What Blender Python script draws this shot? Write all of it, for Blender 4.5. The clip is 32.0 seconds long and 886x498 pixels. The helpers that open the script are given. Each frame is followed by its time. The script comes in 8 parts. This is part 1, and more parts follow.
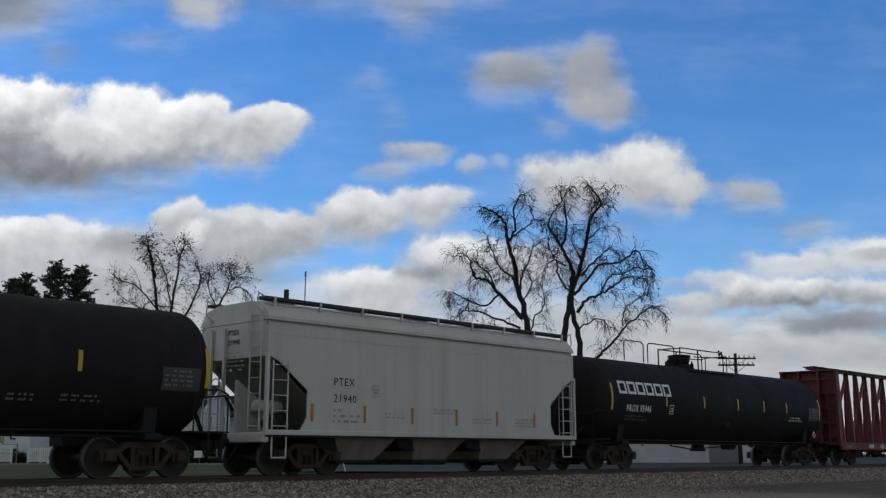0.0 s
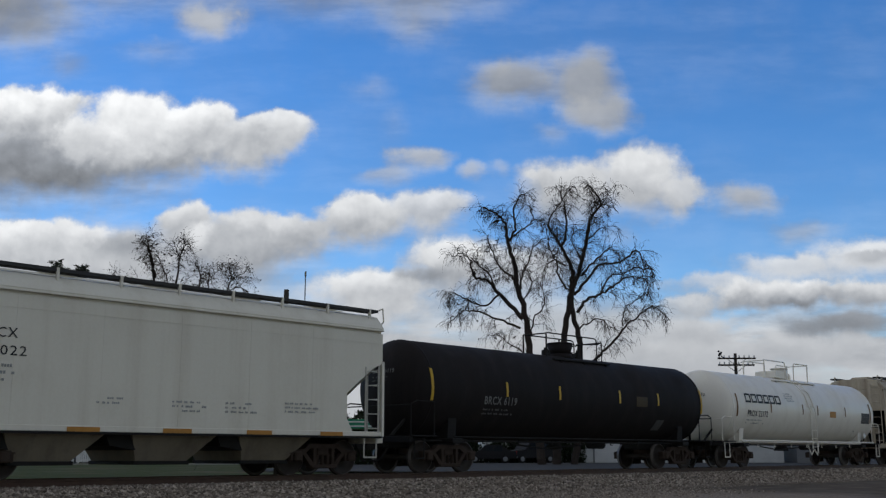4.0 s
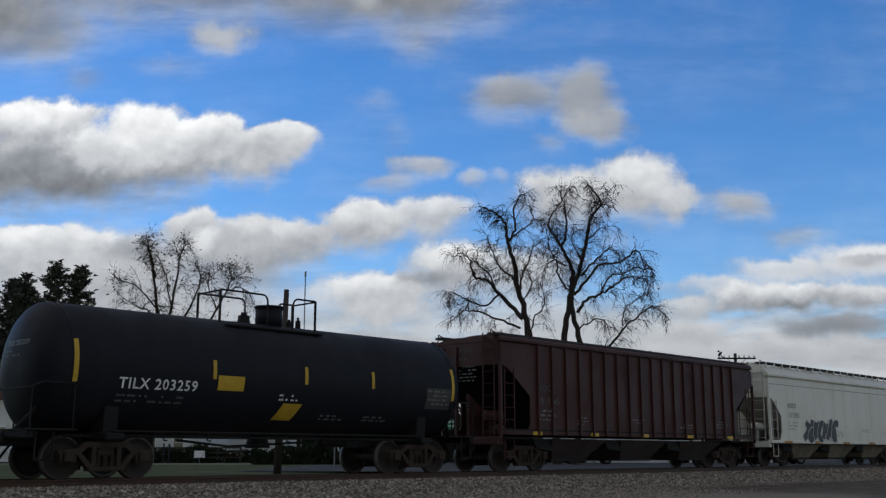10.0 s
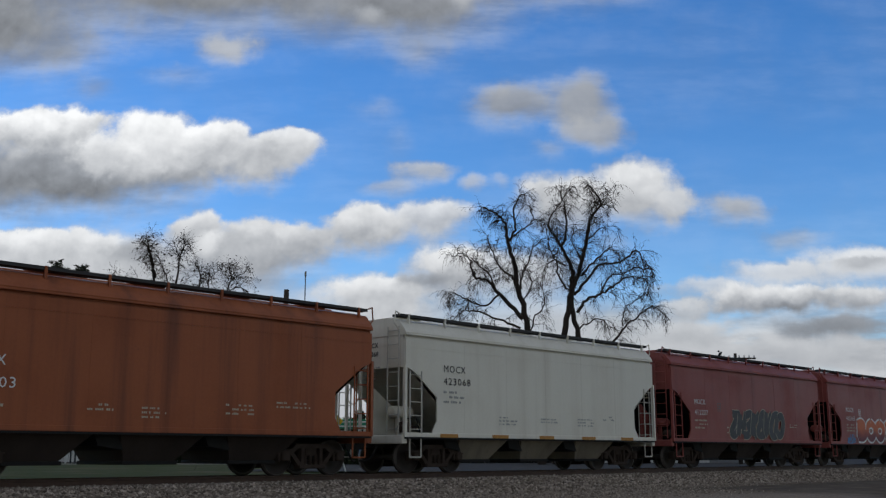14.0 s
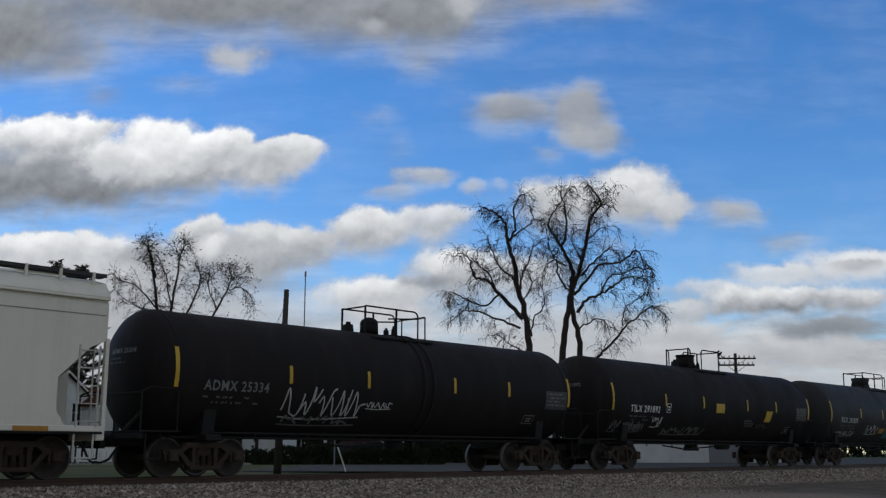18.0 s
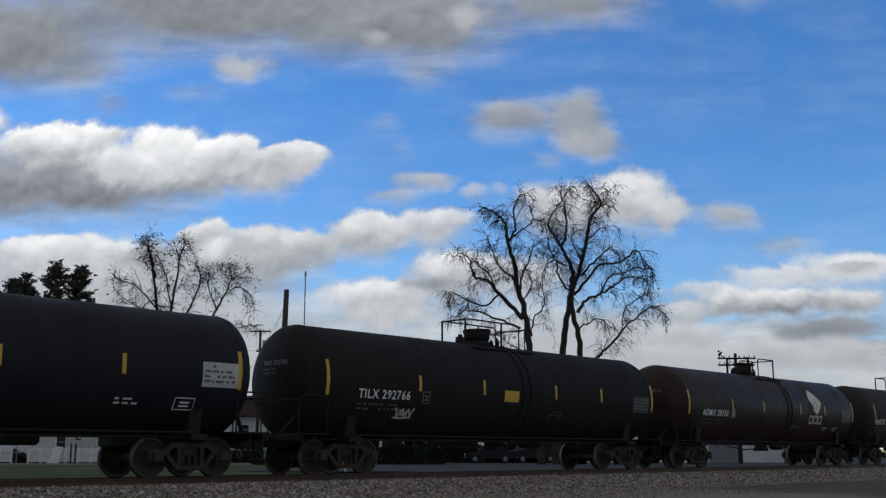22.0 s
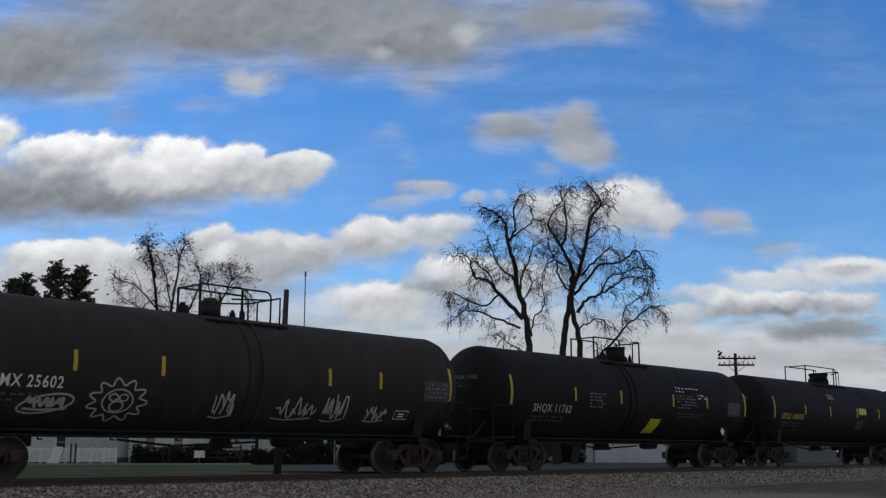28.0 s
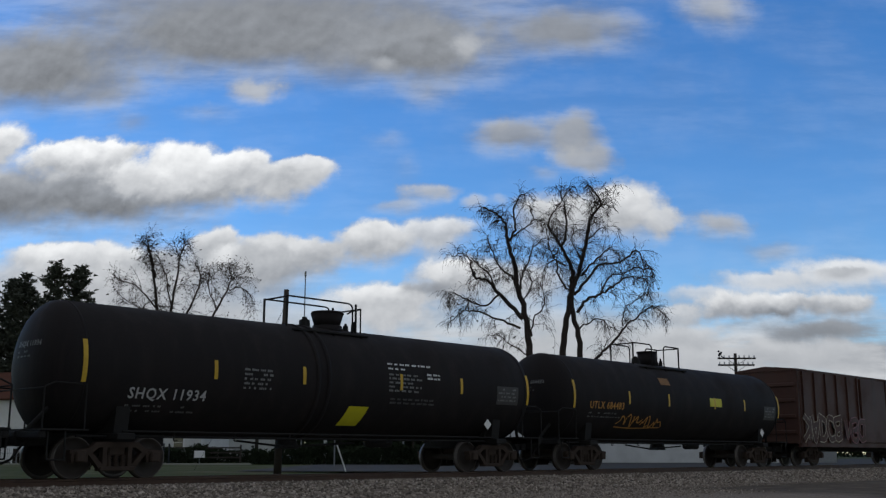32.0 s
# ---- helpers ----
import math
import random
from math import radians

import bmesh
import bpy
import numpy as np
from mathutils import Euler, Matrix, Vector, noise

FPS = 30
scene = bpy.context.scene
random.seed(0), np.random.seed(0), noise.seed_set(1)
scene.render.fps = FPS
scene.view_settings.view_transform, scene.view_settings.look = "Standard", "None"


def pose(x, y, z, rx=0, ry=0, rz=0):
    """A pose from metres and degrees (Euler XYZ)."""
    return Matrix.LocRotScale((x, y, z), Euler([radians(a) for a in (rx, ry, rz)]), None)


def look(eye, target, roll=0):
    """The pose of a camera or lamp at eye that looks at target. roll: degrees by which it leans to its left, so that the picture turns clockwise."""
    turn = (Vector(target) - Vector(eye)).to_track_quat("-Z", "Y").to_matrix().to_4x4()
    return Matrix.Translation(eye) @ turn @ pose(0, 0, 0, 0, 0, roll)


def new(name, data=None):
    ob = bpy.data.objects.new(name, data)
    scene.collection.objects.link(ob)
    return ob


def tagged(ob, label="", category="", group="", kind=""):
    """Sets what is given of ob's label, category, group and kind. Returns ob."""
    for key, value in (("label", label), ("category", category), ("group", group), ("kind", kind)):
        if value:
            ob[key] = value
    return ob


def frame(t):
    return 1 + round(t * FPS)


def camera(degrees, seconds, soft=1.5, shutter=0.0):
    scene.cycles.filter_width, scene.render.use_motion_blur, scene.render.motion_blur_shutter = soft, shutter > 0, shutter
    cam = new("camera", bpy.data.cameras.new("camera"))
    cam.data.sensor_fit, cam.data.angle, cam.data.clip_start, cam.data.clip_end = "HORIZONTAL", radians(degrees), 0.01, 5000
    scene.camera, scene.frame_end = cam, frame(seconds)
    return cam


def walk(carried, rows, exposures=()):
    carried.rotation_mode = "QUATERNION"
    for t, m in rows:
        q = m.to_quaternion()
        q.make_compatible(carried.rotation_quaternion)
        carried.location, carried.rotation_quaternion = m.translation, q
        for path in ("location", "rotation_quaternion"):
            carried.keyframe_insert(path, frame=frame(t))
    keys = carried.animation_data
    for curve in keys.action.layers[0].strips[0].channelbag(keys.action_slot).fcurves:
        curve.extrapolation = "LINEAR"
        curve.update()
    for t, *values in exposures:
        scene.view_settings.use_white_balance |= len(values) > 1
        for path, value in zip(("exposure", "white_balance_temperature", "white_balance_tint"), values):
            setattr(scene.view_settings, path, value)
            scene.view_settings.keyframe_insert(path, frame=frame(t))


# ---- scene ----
# camera: stands still beside the line, looks up a little over the train
EYE = Vector((0, 0, 1.45))
HEADING = radians(43.84)          # of the view, from the track's direction (+x)
TILT = radians(11.16)
AHEAD = Vector((math.cos(HEADING), math.sin(HEADING), 0))
RIGHT = Vector((math.sin(HEADING), -math.cos(HEADING), 0))
cam = camera(46.156, 32.0, soft=1.3)
stand = look(EYE, EYE + AHEAD * math.cos(TILT) + Vector((0, 0, math.sin(TILT))))
walk(cam, [(0.0, stand), (32.0, stand)], exposures=[(0.0, 0.0), (32.0, 0.0)])


def site(r, a, z=0.0):
    """A place r metres right of the view's line and a metres ahead along it."""
    return EYE * Vector((1, 1, 0)) + RIGHT * r + AHEAD * a + Vector((0, 0, z))


# world, sun
SUN_AZ = radians(118)              # from +x, to the left behind the train
SUN_EL = radians(38)
world = bpy.data.worlds.new("world")
scene.world = world
world.use_nodes = True
wn = world.node_tree.nodes
wl = world.node_tree.links
sky = wn.new("ShaderNodeTexSky")
sky.sky_type = "NISHITA"
sky.sun_disc = False
sky.sun_elevation = SUN_EL
sky.sun_rotation = radians(90) - SUN_AZ
sky.air_density, sky.dust_density, sky.ozone_density = 1.0, 0.2, 4.0
wn["Background"].inputs["Strength"].default_value = 0.15
hue = wn.new("ShaderNodeHueSaturation")
hue.inputs["Hue"].default_value = 0.507
hue.inputs["Saturation"].default_value = 1.30
wl.new(sky.outputs[0], hue.inputs["Color"])
wl.new(hue.outputs[0], wn["Background"].inputs["Color"])
sun_data = bpy.data.lights.new("sun", "SUN")
sun_data.energy, sun_data.angle, sun_data.color = 0.7, radians(10), (1.0, 0.95, 0.87)
sun = new("sun", sun_data)
sun_dir = Vector((math.cos(SUN_AZ) * math.cos(SUN_EL), math.sin(SUN_AZ) * math.cos(SUN_EL), math.sin(SUN_EL)))
sun.matrix_world = look(sun_dir * 200, (0, 0, 0))

D = 22.4                           # the track's centre line
RAIL = 0.915                       # the rail's head
SPEED = 16.3                      # metres a second, towards -x
# ---- materials ----
def nodes_of(name, base=(0.5, 0.5, 0.5), rough=0.6, metal=0.0):
    m = bpy.data.materials.new(name)
    m.use_nodes = True
    n, l = m.node_tree.nodes, m.node_tree.links
    b = n["Principled BSDF"]
    b.inputs["Base Color"].default_value = (*base, 1)
    b.inputs["Roughness"].default_value = rough
    b.inputs["Metallic"].default_value = metal
    b.inputs["Specular IOR Level"].default_value = 0.04 if rough >= 0.85 else 0.28 if rough > 0.35 else 0.5
    return m, n, l, b


def mixed(n, l, fac, a, b, mode="MIX"):
    x = n.new("ShaderNodeMix")
    x.data_type, x.blend_type = "RGBA", mode
    for sock, val in ((x.inputs[0], fac), (x.inputs[6], a), (x.inputs[7], b)):
        if isinstance(val, bpy.types.NodeSocket):
            l.new(val, sock)
        elif isinstance(val, (int, float)):
            sock.default_value = val
        else:
            sock.default_value = (*val, 1)
    return x.outputs[2]


def noise_of(n, l, scale, detail=4, rough=0.55, vec=None, stretch=None):
    t = n.new("ShaderNodeTexNoise")
    t.inputs["Scale"].default_value, t.inputs["Detail"].default_value, t.inputs["Roughness"].default_value = scale, detail, rough
    if vec is not None:
        if stretch:
            mp = n.new("ShaderNodeMapping")
            mp.inputs["Scale"].default_value = stretch
            l.new(vec, mp.inputs[0])
            vec = mp.outputs[0]
        l.new(vec, t.inputs["Vector"])
    return t.outputs["Fac"]


def ramp(n, l, fac, lo, hi):
    r = n.new("ShaderNodeMapRange")
    r.inputs["From Min"].default_value, r.inputs["From Max"].default_value = lo, hi
    r.interpolation_type = "SMOOTHSTEP"
    l.new(fac, r.inputs["Value"])
    return r.outputs["Result"]


def coords(n, kind="Object"):
    return n.new("ShaderNodeTexCoord").outputs[kind]


def bump(n, l, b, height, strength=0.3, dist=0.02):
    u = n.new("ShaderNodeBump")
    u.inputs["Strength"].default_value, u.inputs["Distance"].default_value = strength, dist
    l.new(height, u.inputs["Height"])
    l.new(u.outputs[0], b.inputs["Normal"])


def paint(name, base, dirt, rough=0.5, streak=0.5, grime=0.5, rust=0.0, gloss=0.28):
    """Car paint with rain streaks, blotchy grime and some rust."""
    m, n, l, b = nodes_of(name, base, rough)
    b.inputs["Specular IOR Level"].default_value = gloss
    c = coords(n)
    streaks = ramp(n, l, noise_of(n, l, 1.0, 5, 0.6, c, (2.2, 2.2, 0.10)), 0.42, 0.80)
    blotch = ramp(n, l, noise_of(n, l, 0.55, 6, 0.62, c), 0.40, 0.78)
    fine = noise_of(n, l, 14, 4, 0.6, c)
    k = n.new("ShaderNodeMath")
    k.operation = "MULTIPLY"
    k.inputs[1].default_value = streak
    l.new(streaks, k.inputs[0])
    col = mixed(n, l, k.outputs[0], base, dirt)
    k2 = n.new("ShaderNodeMath")
    k2.operation = "MULTIPLY"
    k2.inputs[1].default_value = grime
    l.new(blotch, k2.inputs[0])
    col = mixed(n, l, k2.outputs[0], col, tuple(0.55 * x + 0.45 * y for x, y in zip(dirt, base)))
    if rust:
        r = ramp(n, l, noise_of(n, l, 2.6, 8, 0.7, c), 0.66 - 0.1 * rust, 0.74)
        col = mixed(n, l, r, col, (0.10, 0.045, 0.025))
    col = mixed(n, l, 0.12, col, mixed(n, l, fine, (0, 0, 0), (1, 1, 1)), "OVERLAY")
    l.new(col, b.inputs["Base Color"])
    rr = n.new("ShaderNodeMapRange")
    rr.inputs["To Min"].default_value, rr.inputs["To Max"].default_value = rough - 0.08, min(1, rough + 0.2)
    l.new(blotch, rr.inputs["Value"])
    l.new(rr.outputs[0], b.inputs["Roughness"])
    bump(n, l, b, noise_of(n, l, 3.0, 3, 0.5, c), 0.12, 0.01)
    return m


def plain(name, base, rough=0.6, metal=0.0, vary=0.25, scale=8.0):
    m, n, l, b = nodes_of(name, base, rough, metal)
    f = noise_of(n, l, scale, 5, 0.6, coords(n))
    col = mixed(n, l, f, tuple(x * (1 - vary) for x in base), tuple(min(1, x * (1 + vary)) for x in base))
    l.new(col, b.inputs["Base Color"])
    return m


MAT = {}
MAT["grey_white"] = paint("grey_white_paint", (0.50, 0.485, 0.435), (0.30, 0.255, 0.19), 0.55, 0.4, 0.4)
MAT["pale_white"] = paint("pale_white_paint", (0.72, 0.69, 0.595), (0.42, 0.36, 0.27), 0.5, 0.30, 0.35)
MAT["beige"] = paint("weathered_beige_paint", (0.50, 0.435, 0.335), (0.22, 0.16, 0.11), 0.6, 0.75, 0.7, 0.55)
MAT["orange"] = paint("oxide_orange_paint", (0.315, 0.090, 0.033), (0.10, 0.032, 0.02), 0.55, 0.8, 0.5, 0.15)
MAT["red"] = paint("faded_red_paint", (0.27, 0.068, 0.056), (0.15, 0.05, 0.043), 0.55, 0.5, 0.5, 0.1)
MAT["brown"] = paint("dark_brown_paint", (0.056, 0.019, 0.016), (0.030, 0.013, 0.011), 0.6, 0.6, 0.5, 0.2)
MAT["beam_red"] = paint("oxide_red_steel", (0.125, 0.025, 0.022), (0.06, 0.019, 0.017), 0.55, 0.5, 0.5, 0.3)
MAT["tank_black"] = paint("black_tank_paint", (0.0175, 0.0155, 0.0158), (0.034, 0.028, 0.0265), 0.72, 0.6, 0.7, 0.0, 0.08)
MAT["tank_dull"] = paint("dull_black_tank_paint", (0.034, 0.028, 0.0268), (0.066, 0.051, 0.046), 0.72, 0.6, 0.7, 0.05, 0.10)
MAT["tank_grey"] = paint("charcoal_tank_paint", (0.032, 0.0315, 0.033), (0.044, 0.040, 0.037), 0.65, 0.5, 0.6, 0.0, 0.12)
MAT["tank_blue"] = paint("blue_black_tank_paint", (0.0125, 0.0132, 0.0178), (0.026, 0.024, 0.026), 0.62, 0.4, 0.5, 0.0, 0.12)
MAT["tank_rusty"] = paint("rusty_black_tank_paint", (0.025, 0.0175, 0.015), (0.070, 0.032, 0.021), 0.55, 0.7, 0.8, 0.5, 0.14)
MAT["tank_white"] = paint("white_tank_paint", (0.82, 0.785, 0.70), (0.46, 0.39, 0.30), 0.42, 0.25, 0.25)
MAT["steel"] = plain("grimy_black_steel", (0.0125, 0.0115, 0.0108), 0.8, 0.0, 0.45, 5)
MAT["truck"] = plain("rust_brown_cast_steel", (0.052, 0.039, 0.032), 0.85, 0.0, 0.4, 4)
MAT["wheel"] = plain("dark_wheel_steel", (0.036, 0.029, 0.025), 0.75, 0.0, 0.35, 6)
MAT["tread"] = plain("worn_wheel_rim", (0.11, 0.098, 0.09), 0.45, 0.4, 0.4, 9)
MAT["bay_tan"] = paint("dusty_tan_steel", (0.20, 0.17, 0.125), (0.07, 0.06, 0.047), 0.8, 0.6, 0.6)
# hopper bays: brown grime, darkened further for the shadow under the car
MAT["bay_dark"] = paint("grimy_brown_steel", (0.035, 0.024, 0.019), (0.018, 0.014, 0.012), 0.8, 0.6, 0.6)
MAT["yellow"] = plain("yellow_reflective_tape", (0.52, 0.33, 0.03), 0.45, 0.0, 0.25, 5)
MAT["amber"] = plain("faded_amber_tape", (0.42, 0.20, 0.04), 0.5, 0.0, 0.3, 5)
MAT["white_mark"] = plain("white_stencil_paint", (0.70, 0.70, 0.68), 0.6, 0.0, 0.15, 9)
MAT["cream_mark"] = plain("cream_emblem_paint", (0.60, 0.60, 0.47), 0.6, 0.0, 0.15, 5)
MAT["grey_mark"] = plain("faded_stencil_paint", (0.17, 0.17, 0.165), 0.6, 0.0, 0.4, 7)
MAT["faint_mark"] = plain("half_worn_stencil_paint", (0.11, 0.11, 0.107), 0.6, 0.0, 0.6, 11)
MAT["dim_mark"] = plain("worn_stencil_paint", (0.075, 0.075, 0.073), 0.6, 0.0, 0.4, 7)
MAT["black_mark"] = plain("black_stencil_paint", (0.02, 0.022, 0.024), 0.6, 0.0, 0.2, 9)
MAT["soft_mark"] = plain("thin_grey_stencil_paint", (0.30, 0.31, 0.30), 0.6, 0.0, 0.2, 9)
MAT["red_mark"] = plain("red_placard_print", (0.45, 0.04, 0.04), 0.5, 0.0, 0.2, 9)
MAT["teal"] = plain("teal_spray_paint", (0.05, 0.27, 0.30), 0.6, 0.0, 0.4, 3)
MAT["deep_teal"] = plain("dark_teal_spray_paint", (0.008, 0.03, 0.045), 0.6, 0.0, 0.5, 3)
MAT["pink"] = plain("dull_pink_spray_paint", (0.22, 0.09, 0.10), 0.6, 0.0, 0.5, 4)
MAT["spray_white"] = plain("thin_white_spray_paint", (0.42, 0.42, 0.41), 0.6, 0.0, 0.35, 5)
MAT["spray_grey"] = plain("faded_grey_spray_paint", (0.13, 0.13, 0.128), 0.7, 0.0, 0.45, 2)
MAT["spray_dark"] = plain("charcoal_spray_paint", (0.07, 0.07, 0.072), 0.6, 0.0, 0.4, 3)
MAT["spray_red"] = plain("orange_red_spray_paint", (0.50, 0.07, 0.02), 0.5, 0.0, 0.3, 2)
MAT["spray_blue"] = plain("sky_blue_spray_paint", (0.08, 0.22, 0.42), 0.6, 0.0, 0.3, 3)
MAT["spray_sand"] = plain("faded_cream_spray_paint", (0.45, 0.40, 0.30), 0.7, 0.0, 0.3, 3)
MAT["patch_grey"] = plain("primer_grey_patch", (0.23, 0.225, 0.21), 0.7, 0.0, 0.2, 3)
MAT["band_grey"] = plain("faded_grey_band", (0.05, 0.05, 0.05), 0.6, 0.0, 0.3, 2)
MAT["brown_patch"] = plain("brown_patch_paint", (0.055, 0.035, 0.012), 0.6, 0.0, 0.3, 3)
MAT["dull_panel"] = plain("dusty_grey_data_panel", (0.055, 0.052, 0.050), 0.6, 0.0, 0.4, 4)
MAT["bright_yellow"] = plain("bright_yellow_panel", (0.55, 0.50, 0.02), 0.5, 0.0, 0.15, 4)
MAT["grating"] = plain("weathered_steel_grating", (0.045, 0.045, 0.046), 0.8, 0.0, 0.4, 6)
MAT["seam_brown"] = plain("rust_stained_weld_line", (0.20, 0.15, 0.10), 0.8, 0.0, 0.5, 3)
MAT["seam_grey"] = plain("dusty_weld_line", (0.27, 0.26, 0.235), 0.7, 0.0, 0.3, 3)


def faded_spray(name, low, high, z0, z1):
    """Spray paint that fades from one colour at the foot of the letters to another at their top."""
    m, n, l, b = nodes_of(name, low, 0.5)
    c = coords(n)
    sp = n.new("ShaderNodeSeparateXYZ")
    l.new(c, sp.inputs[0])
    wave = n.new("ShaderNodeMath")
    wave.operation = "MULTIPLY_ADD"
    wave.inputs[1].default_value = 0.5
    l.new(noise_of(n, l, 1.6, 3, 0.5, c), wave.inputs[0])
    l.new(sp.outputs["Z"], wave.inputs[2])
    l.new(mixed(n, l, ramp(n, l, wave.outputs[0], z0 + 0.25, z1 + 0.25), low, high), b.inputs["Base Color"])
    return m


MAT["fire_spray"] = faded_spray("maroon_to_orange_spray_paint", (0.13, 0.008, 0.02), (0.52, 0.11, 0.025), 1.25, 1.85)


def thin_spray(name, tint, cover=0.75):
    """Spray paint put on thinly: streaky, with what lies under it showing through."""
    m, n, l, b = nodes_of(name, tint, 0.7)
    c = coords(n)
    worn = ramp(n, l, noise_of(n, l, 3.0, 6, 0.65, c, (2.0, 2.0, 0.5)), 0.30, 0.62)
    k = n.new("ShaderNodeMath")
    k.operation = "MULTIPLY"
    k.inputs[1].default_value = cover
    l.new(worn, k.inputs[0])
    l.new(k.outputs[0], b.inputs["Alpha"])
    return m


MAT["spray_rust"] = thin_spray("faded_red_spray_paint", (0.24, 0.085, 0.05), 0.9)
MAT["spray_green"] = thin_spray("faded_green_spray_paint", (0.10, 0.135, 0.07), 0.75)
MAT["thin_dark"] = thin_spray("rubbed_charcoal_spray_paint", (0.05, 0.05, 0.055), 0.85)
MAT["spray_pale"] = thin_spray("pale_grey_thin_spray_paint", (0.30, 0.29, 0.275))
MAT["boxcar_brown"] = paint("dark_boxcar_brown_paint", (0.062, 0.026, 0.018), (0.050, 0.030, 0.023), 0.65, 0.6, 0.5, 0.3)
MAT["dull_amber"] = plain("dirty_amber_tape", (0.20, 0.10, 0.03), 0.6, 0.0, 0.4, 4)
MAT["concrete"] = plain("pale_worn_concrete", (0.24, 0.23, 0.21), 0.9, 0.0, 0.25, 1.5)
# ---- mesh helpers ----
def part(name, bm, material, parent=None, label="", smooth=False):
    """Links a bmesh as one mesh object under a thing or a part."""
    me = bpy.data.meshes.new(name)
    if smooth:
        for face in bm.faces:
            face.smooth = True
    bm.to_mesh(me)
    bm.free()
    me.materials.append(material)
    ob = new(name, me)
    if parent is not None:
        ob.parent = parent
    if label:
        tagged(ob, label)
    if name in ("stencil", "print", "head_stencil"):
        tagged(ob, kind="stuff")
    return ob


def share(ob, m, parent=None):
    """One more object on the same mesh, at the pose m in its parent's space."""
    o = new(ob.name, ob.data)
    o.parent = parent if parent is not None else ob.parent
    o.matrix_basis = m
    if "label" in ob:
        o["label"] = ob["label"]
    return o


def anchor(name, label, category, group="", m=None):
    e = new(name)
    e.empty_display_size = 0.3
    tagged(e, label, category, group)
    if m is not None:
        e.matrix_world = m
    return e


def box(bm, x0, x1, y0, y1, z0, z1, bevel=0.0):
    r = bmesh.ops.create_cube(bm, size=1.0, matrix=Matrix.Translation(((x0 + x1) / 2, (y0 + y1) / 2, (z0 + z1) / 2)) @ Matrix.Diagonal((abs(x1 - x0), abs(y1 - y0), abs(z1 - z0), 1)))
    if bevel:
        es = list({e for v in r["verts"] for e in v.link_edges})
        bmesh.ops.bevel(bm, geom=es, offset=bevel, segments=1, affect="EDGES")
    return bm


def boxed(x0, x1, y0, y1, z0, z1, bevel=0.0):
    return box(bmesh.new(), x0, x1, y0, y1, z0, z1, bevel)


def rod(bm, a, b, r, seg=6, r2=None):
    a, b = Vector(a), Vector(b)
    d = b - a
    q = d.to_track_quat("Z", "Y").to_matrix().to_4x4()
    bmesh.ops.create_cone(bm, cap_ends=True, segments=seg, radius1=r, radius2=r if r2 is None else r2, depth=d.length,
                          matrix=Matrix.Translation((a + b) / 2) @ q)
    return bm


def rods(points, r, seg=6, bm=None):
    bm = bm or bmesh.new()
    for a, b in zip(points, points[1:]):
        rod(bm, a, b, r, seg)
    return bm


def prism(outline, y0, y1, bm=None):
    """An outline of (x, z) corners, drawn through from y0 to y1."""
    bm = bm or bmesh.new()
    va = [bm.verts.new((x, y0, z)) for x, z in outline]
    vb = [bm.verts.new((x, y1, z)) for x, z in outline]
    n = len(outline)
    bm.faces.new(va)
    bm.faces.new(vb[::-1])
    for i in range(n):
        bm.faces.new((va[i], vb[i], vb[(i + 1) % n], va[(i + 1) % n]))
    bmesh.ops.recalc_face_normals(bm, faces=bm.faces[:])
    return bm


def lathe_x(profile, seg=48, bm=None, zc=0.0):
    """Rings of (x, radius) about the x axis at the height zc; a radius of 0 closes the end."""
    bm = bm or bmesh.new()
    rings = []
    for x, r in profile:
        if r <= 1e-6:
            rings.append([bm.verts.new((x, 0, zc))])
        else:
            rings.append([bm.verts.new((x, r * math.sin(2 * math.pi * i / seg), zc + r * math.cos(2 * math.pi * i / seg))) for i in range(seg)])
    for a, b in zip(rings, rings[1:]):
        for i in range(seg):
            j = (i + 1) % seg
            if len(a) == 1:
                bm.faces.new((a[0], b[j], b[i]))
            elif len(b) == 1:
                bm.faces.new((a[i], a[j], b[0]))
            else:
                bm.faces.new((a[i], a[j], b[j], b[i]))
    bmesh.ops.recalc_face_normals(bm, faces=bm.faces[:])
    return bm


def text_bm(body, size, bold=0.0, spacing=1.0, align="LEFT", shear=0.0):
    """Built-in font letters as flat faces in (x, y)."""
    cu = bpy.data.curves.new("letters", "FONT")
    cu.body, cu.size, cu.offset, cu.space_character, cu.align_x, cu.shear = body, size, bold, spacing, align, shear
    cu.resolution_u = 2
    o = bpy.data.objects.new("letters", cu)
    me = bpy.data.meshes.new_from_object(o)
    bm = bmesh.new()
    bm.from_mesh(me)
    bpy.data.objects.remove(o)
    bpy.data.curves.remove(cu)
    bpy.data.meshes.remove(me)
    return bm


def bars_bm(rows, width, height, gap, seed=0, words=True):
    """Rows of short bars in (x, y), for lettering too small to read."""
    rng = random.Random(seed)
    bm = bmesh.new()
    for i in range(rows):
        x = 0.0
        y = -i * (height + gap)
        while x < width * (0.95 if i % 2 else 0.8):
            w = height * rng.uniform(0.8, 4.0) if words else width
            w = min(w, width - x)
            if w < height * 0.4:
                break
            if not words or rng.random() > 0.14:
                # each word is a run of short strokes, some taller than others
                k = max(1, round(w / (0.9 * height)))
                for i2 in range(k):
                    x0, x1, h2 = x + w * i2 / k, x + w * (i2 + 0.78) / k, height * rng.uniform(0.72, 1.0)
                    bm.faces.new([bm.verts.new(p) for p in ((x0, y, 0), (x1, y, 0), (x1, y + h2, 0), (x0, y + h2, 0))])
            x += w + height * rng.uniform(0.6, 1.6)
    return bm


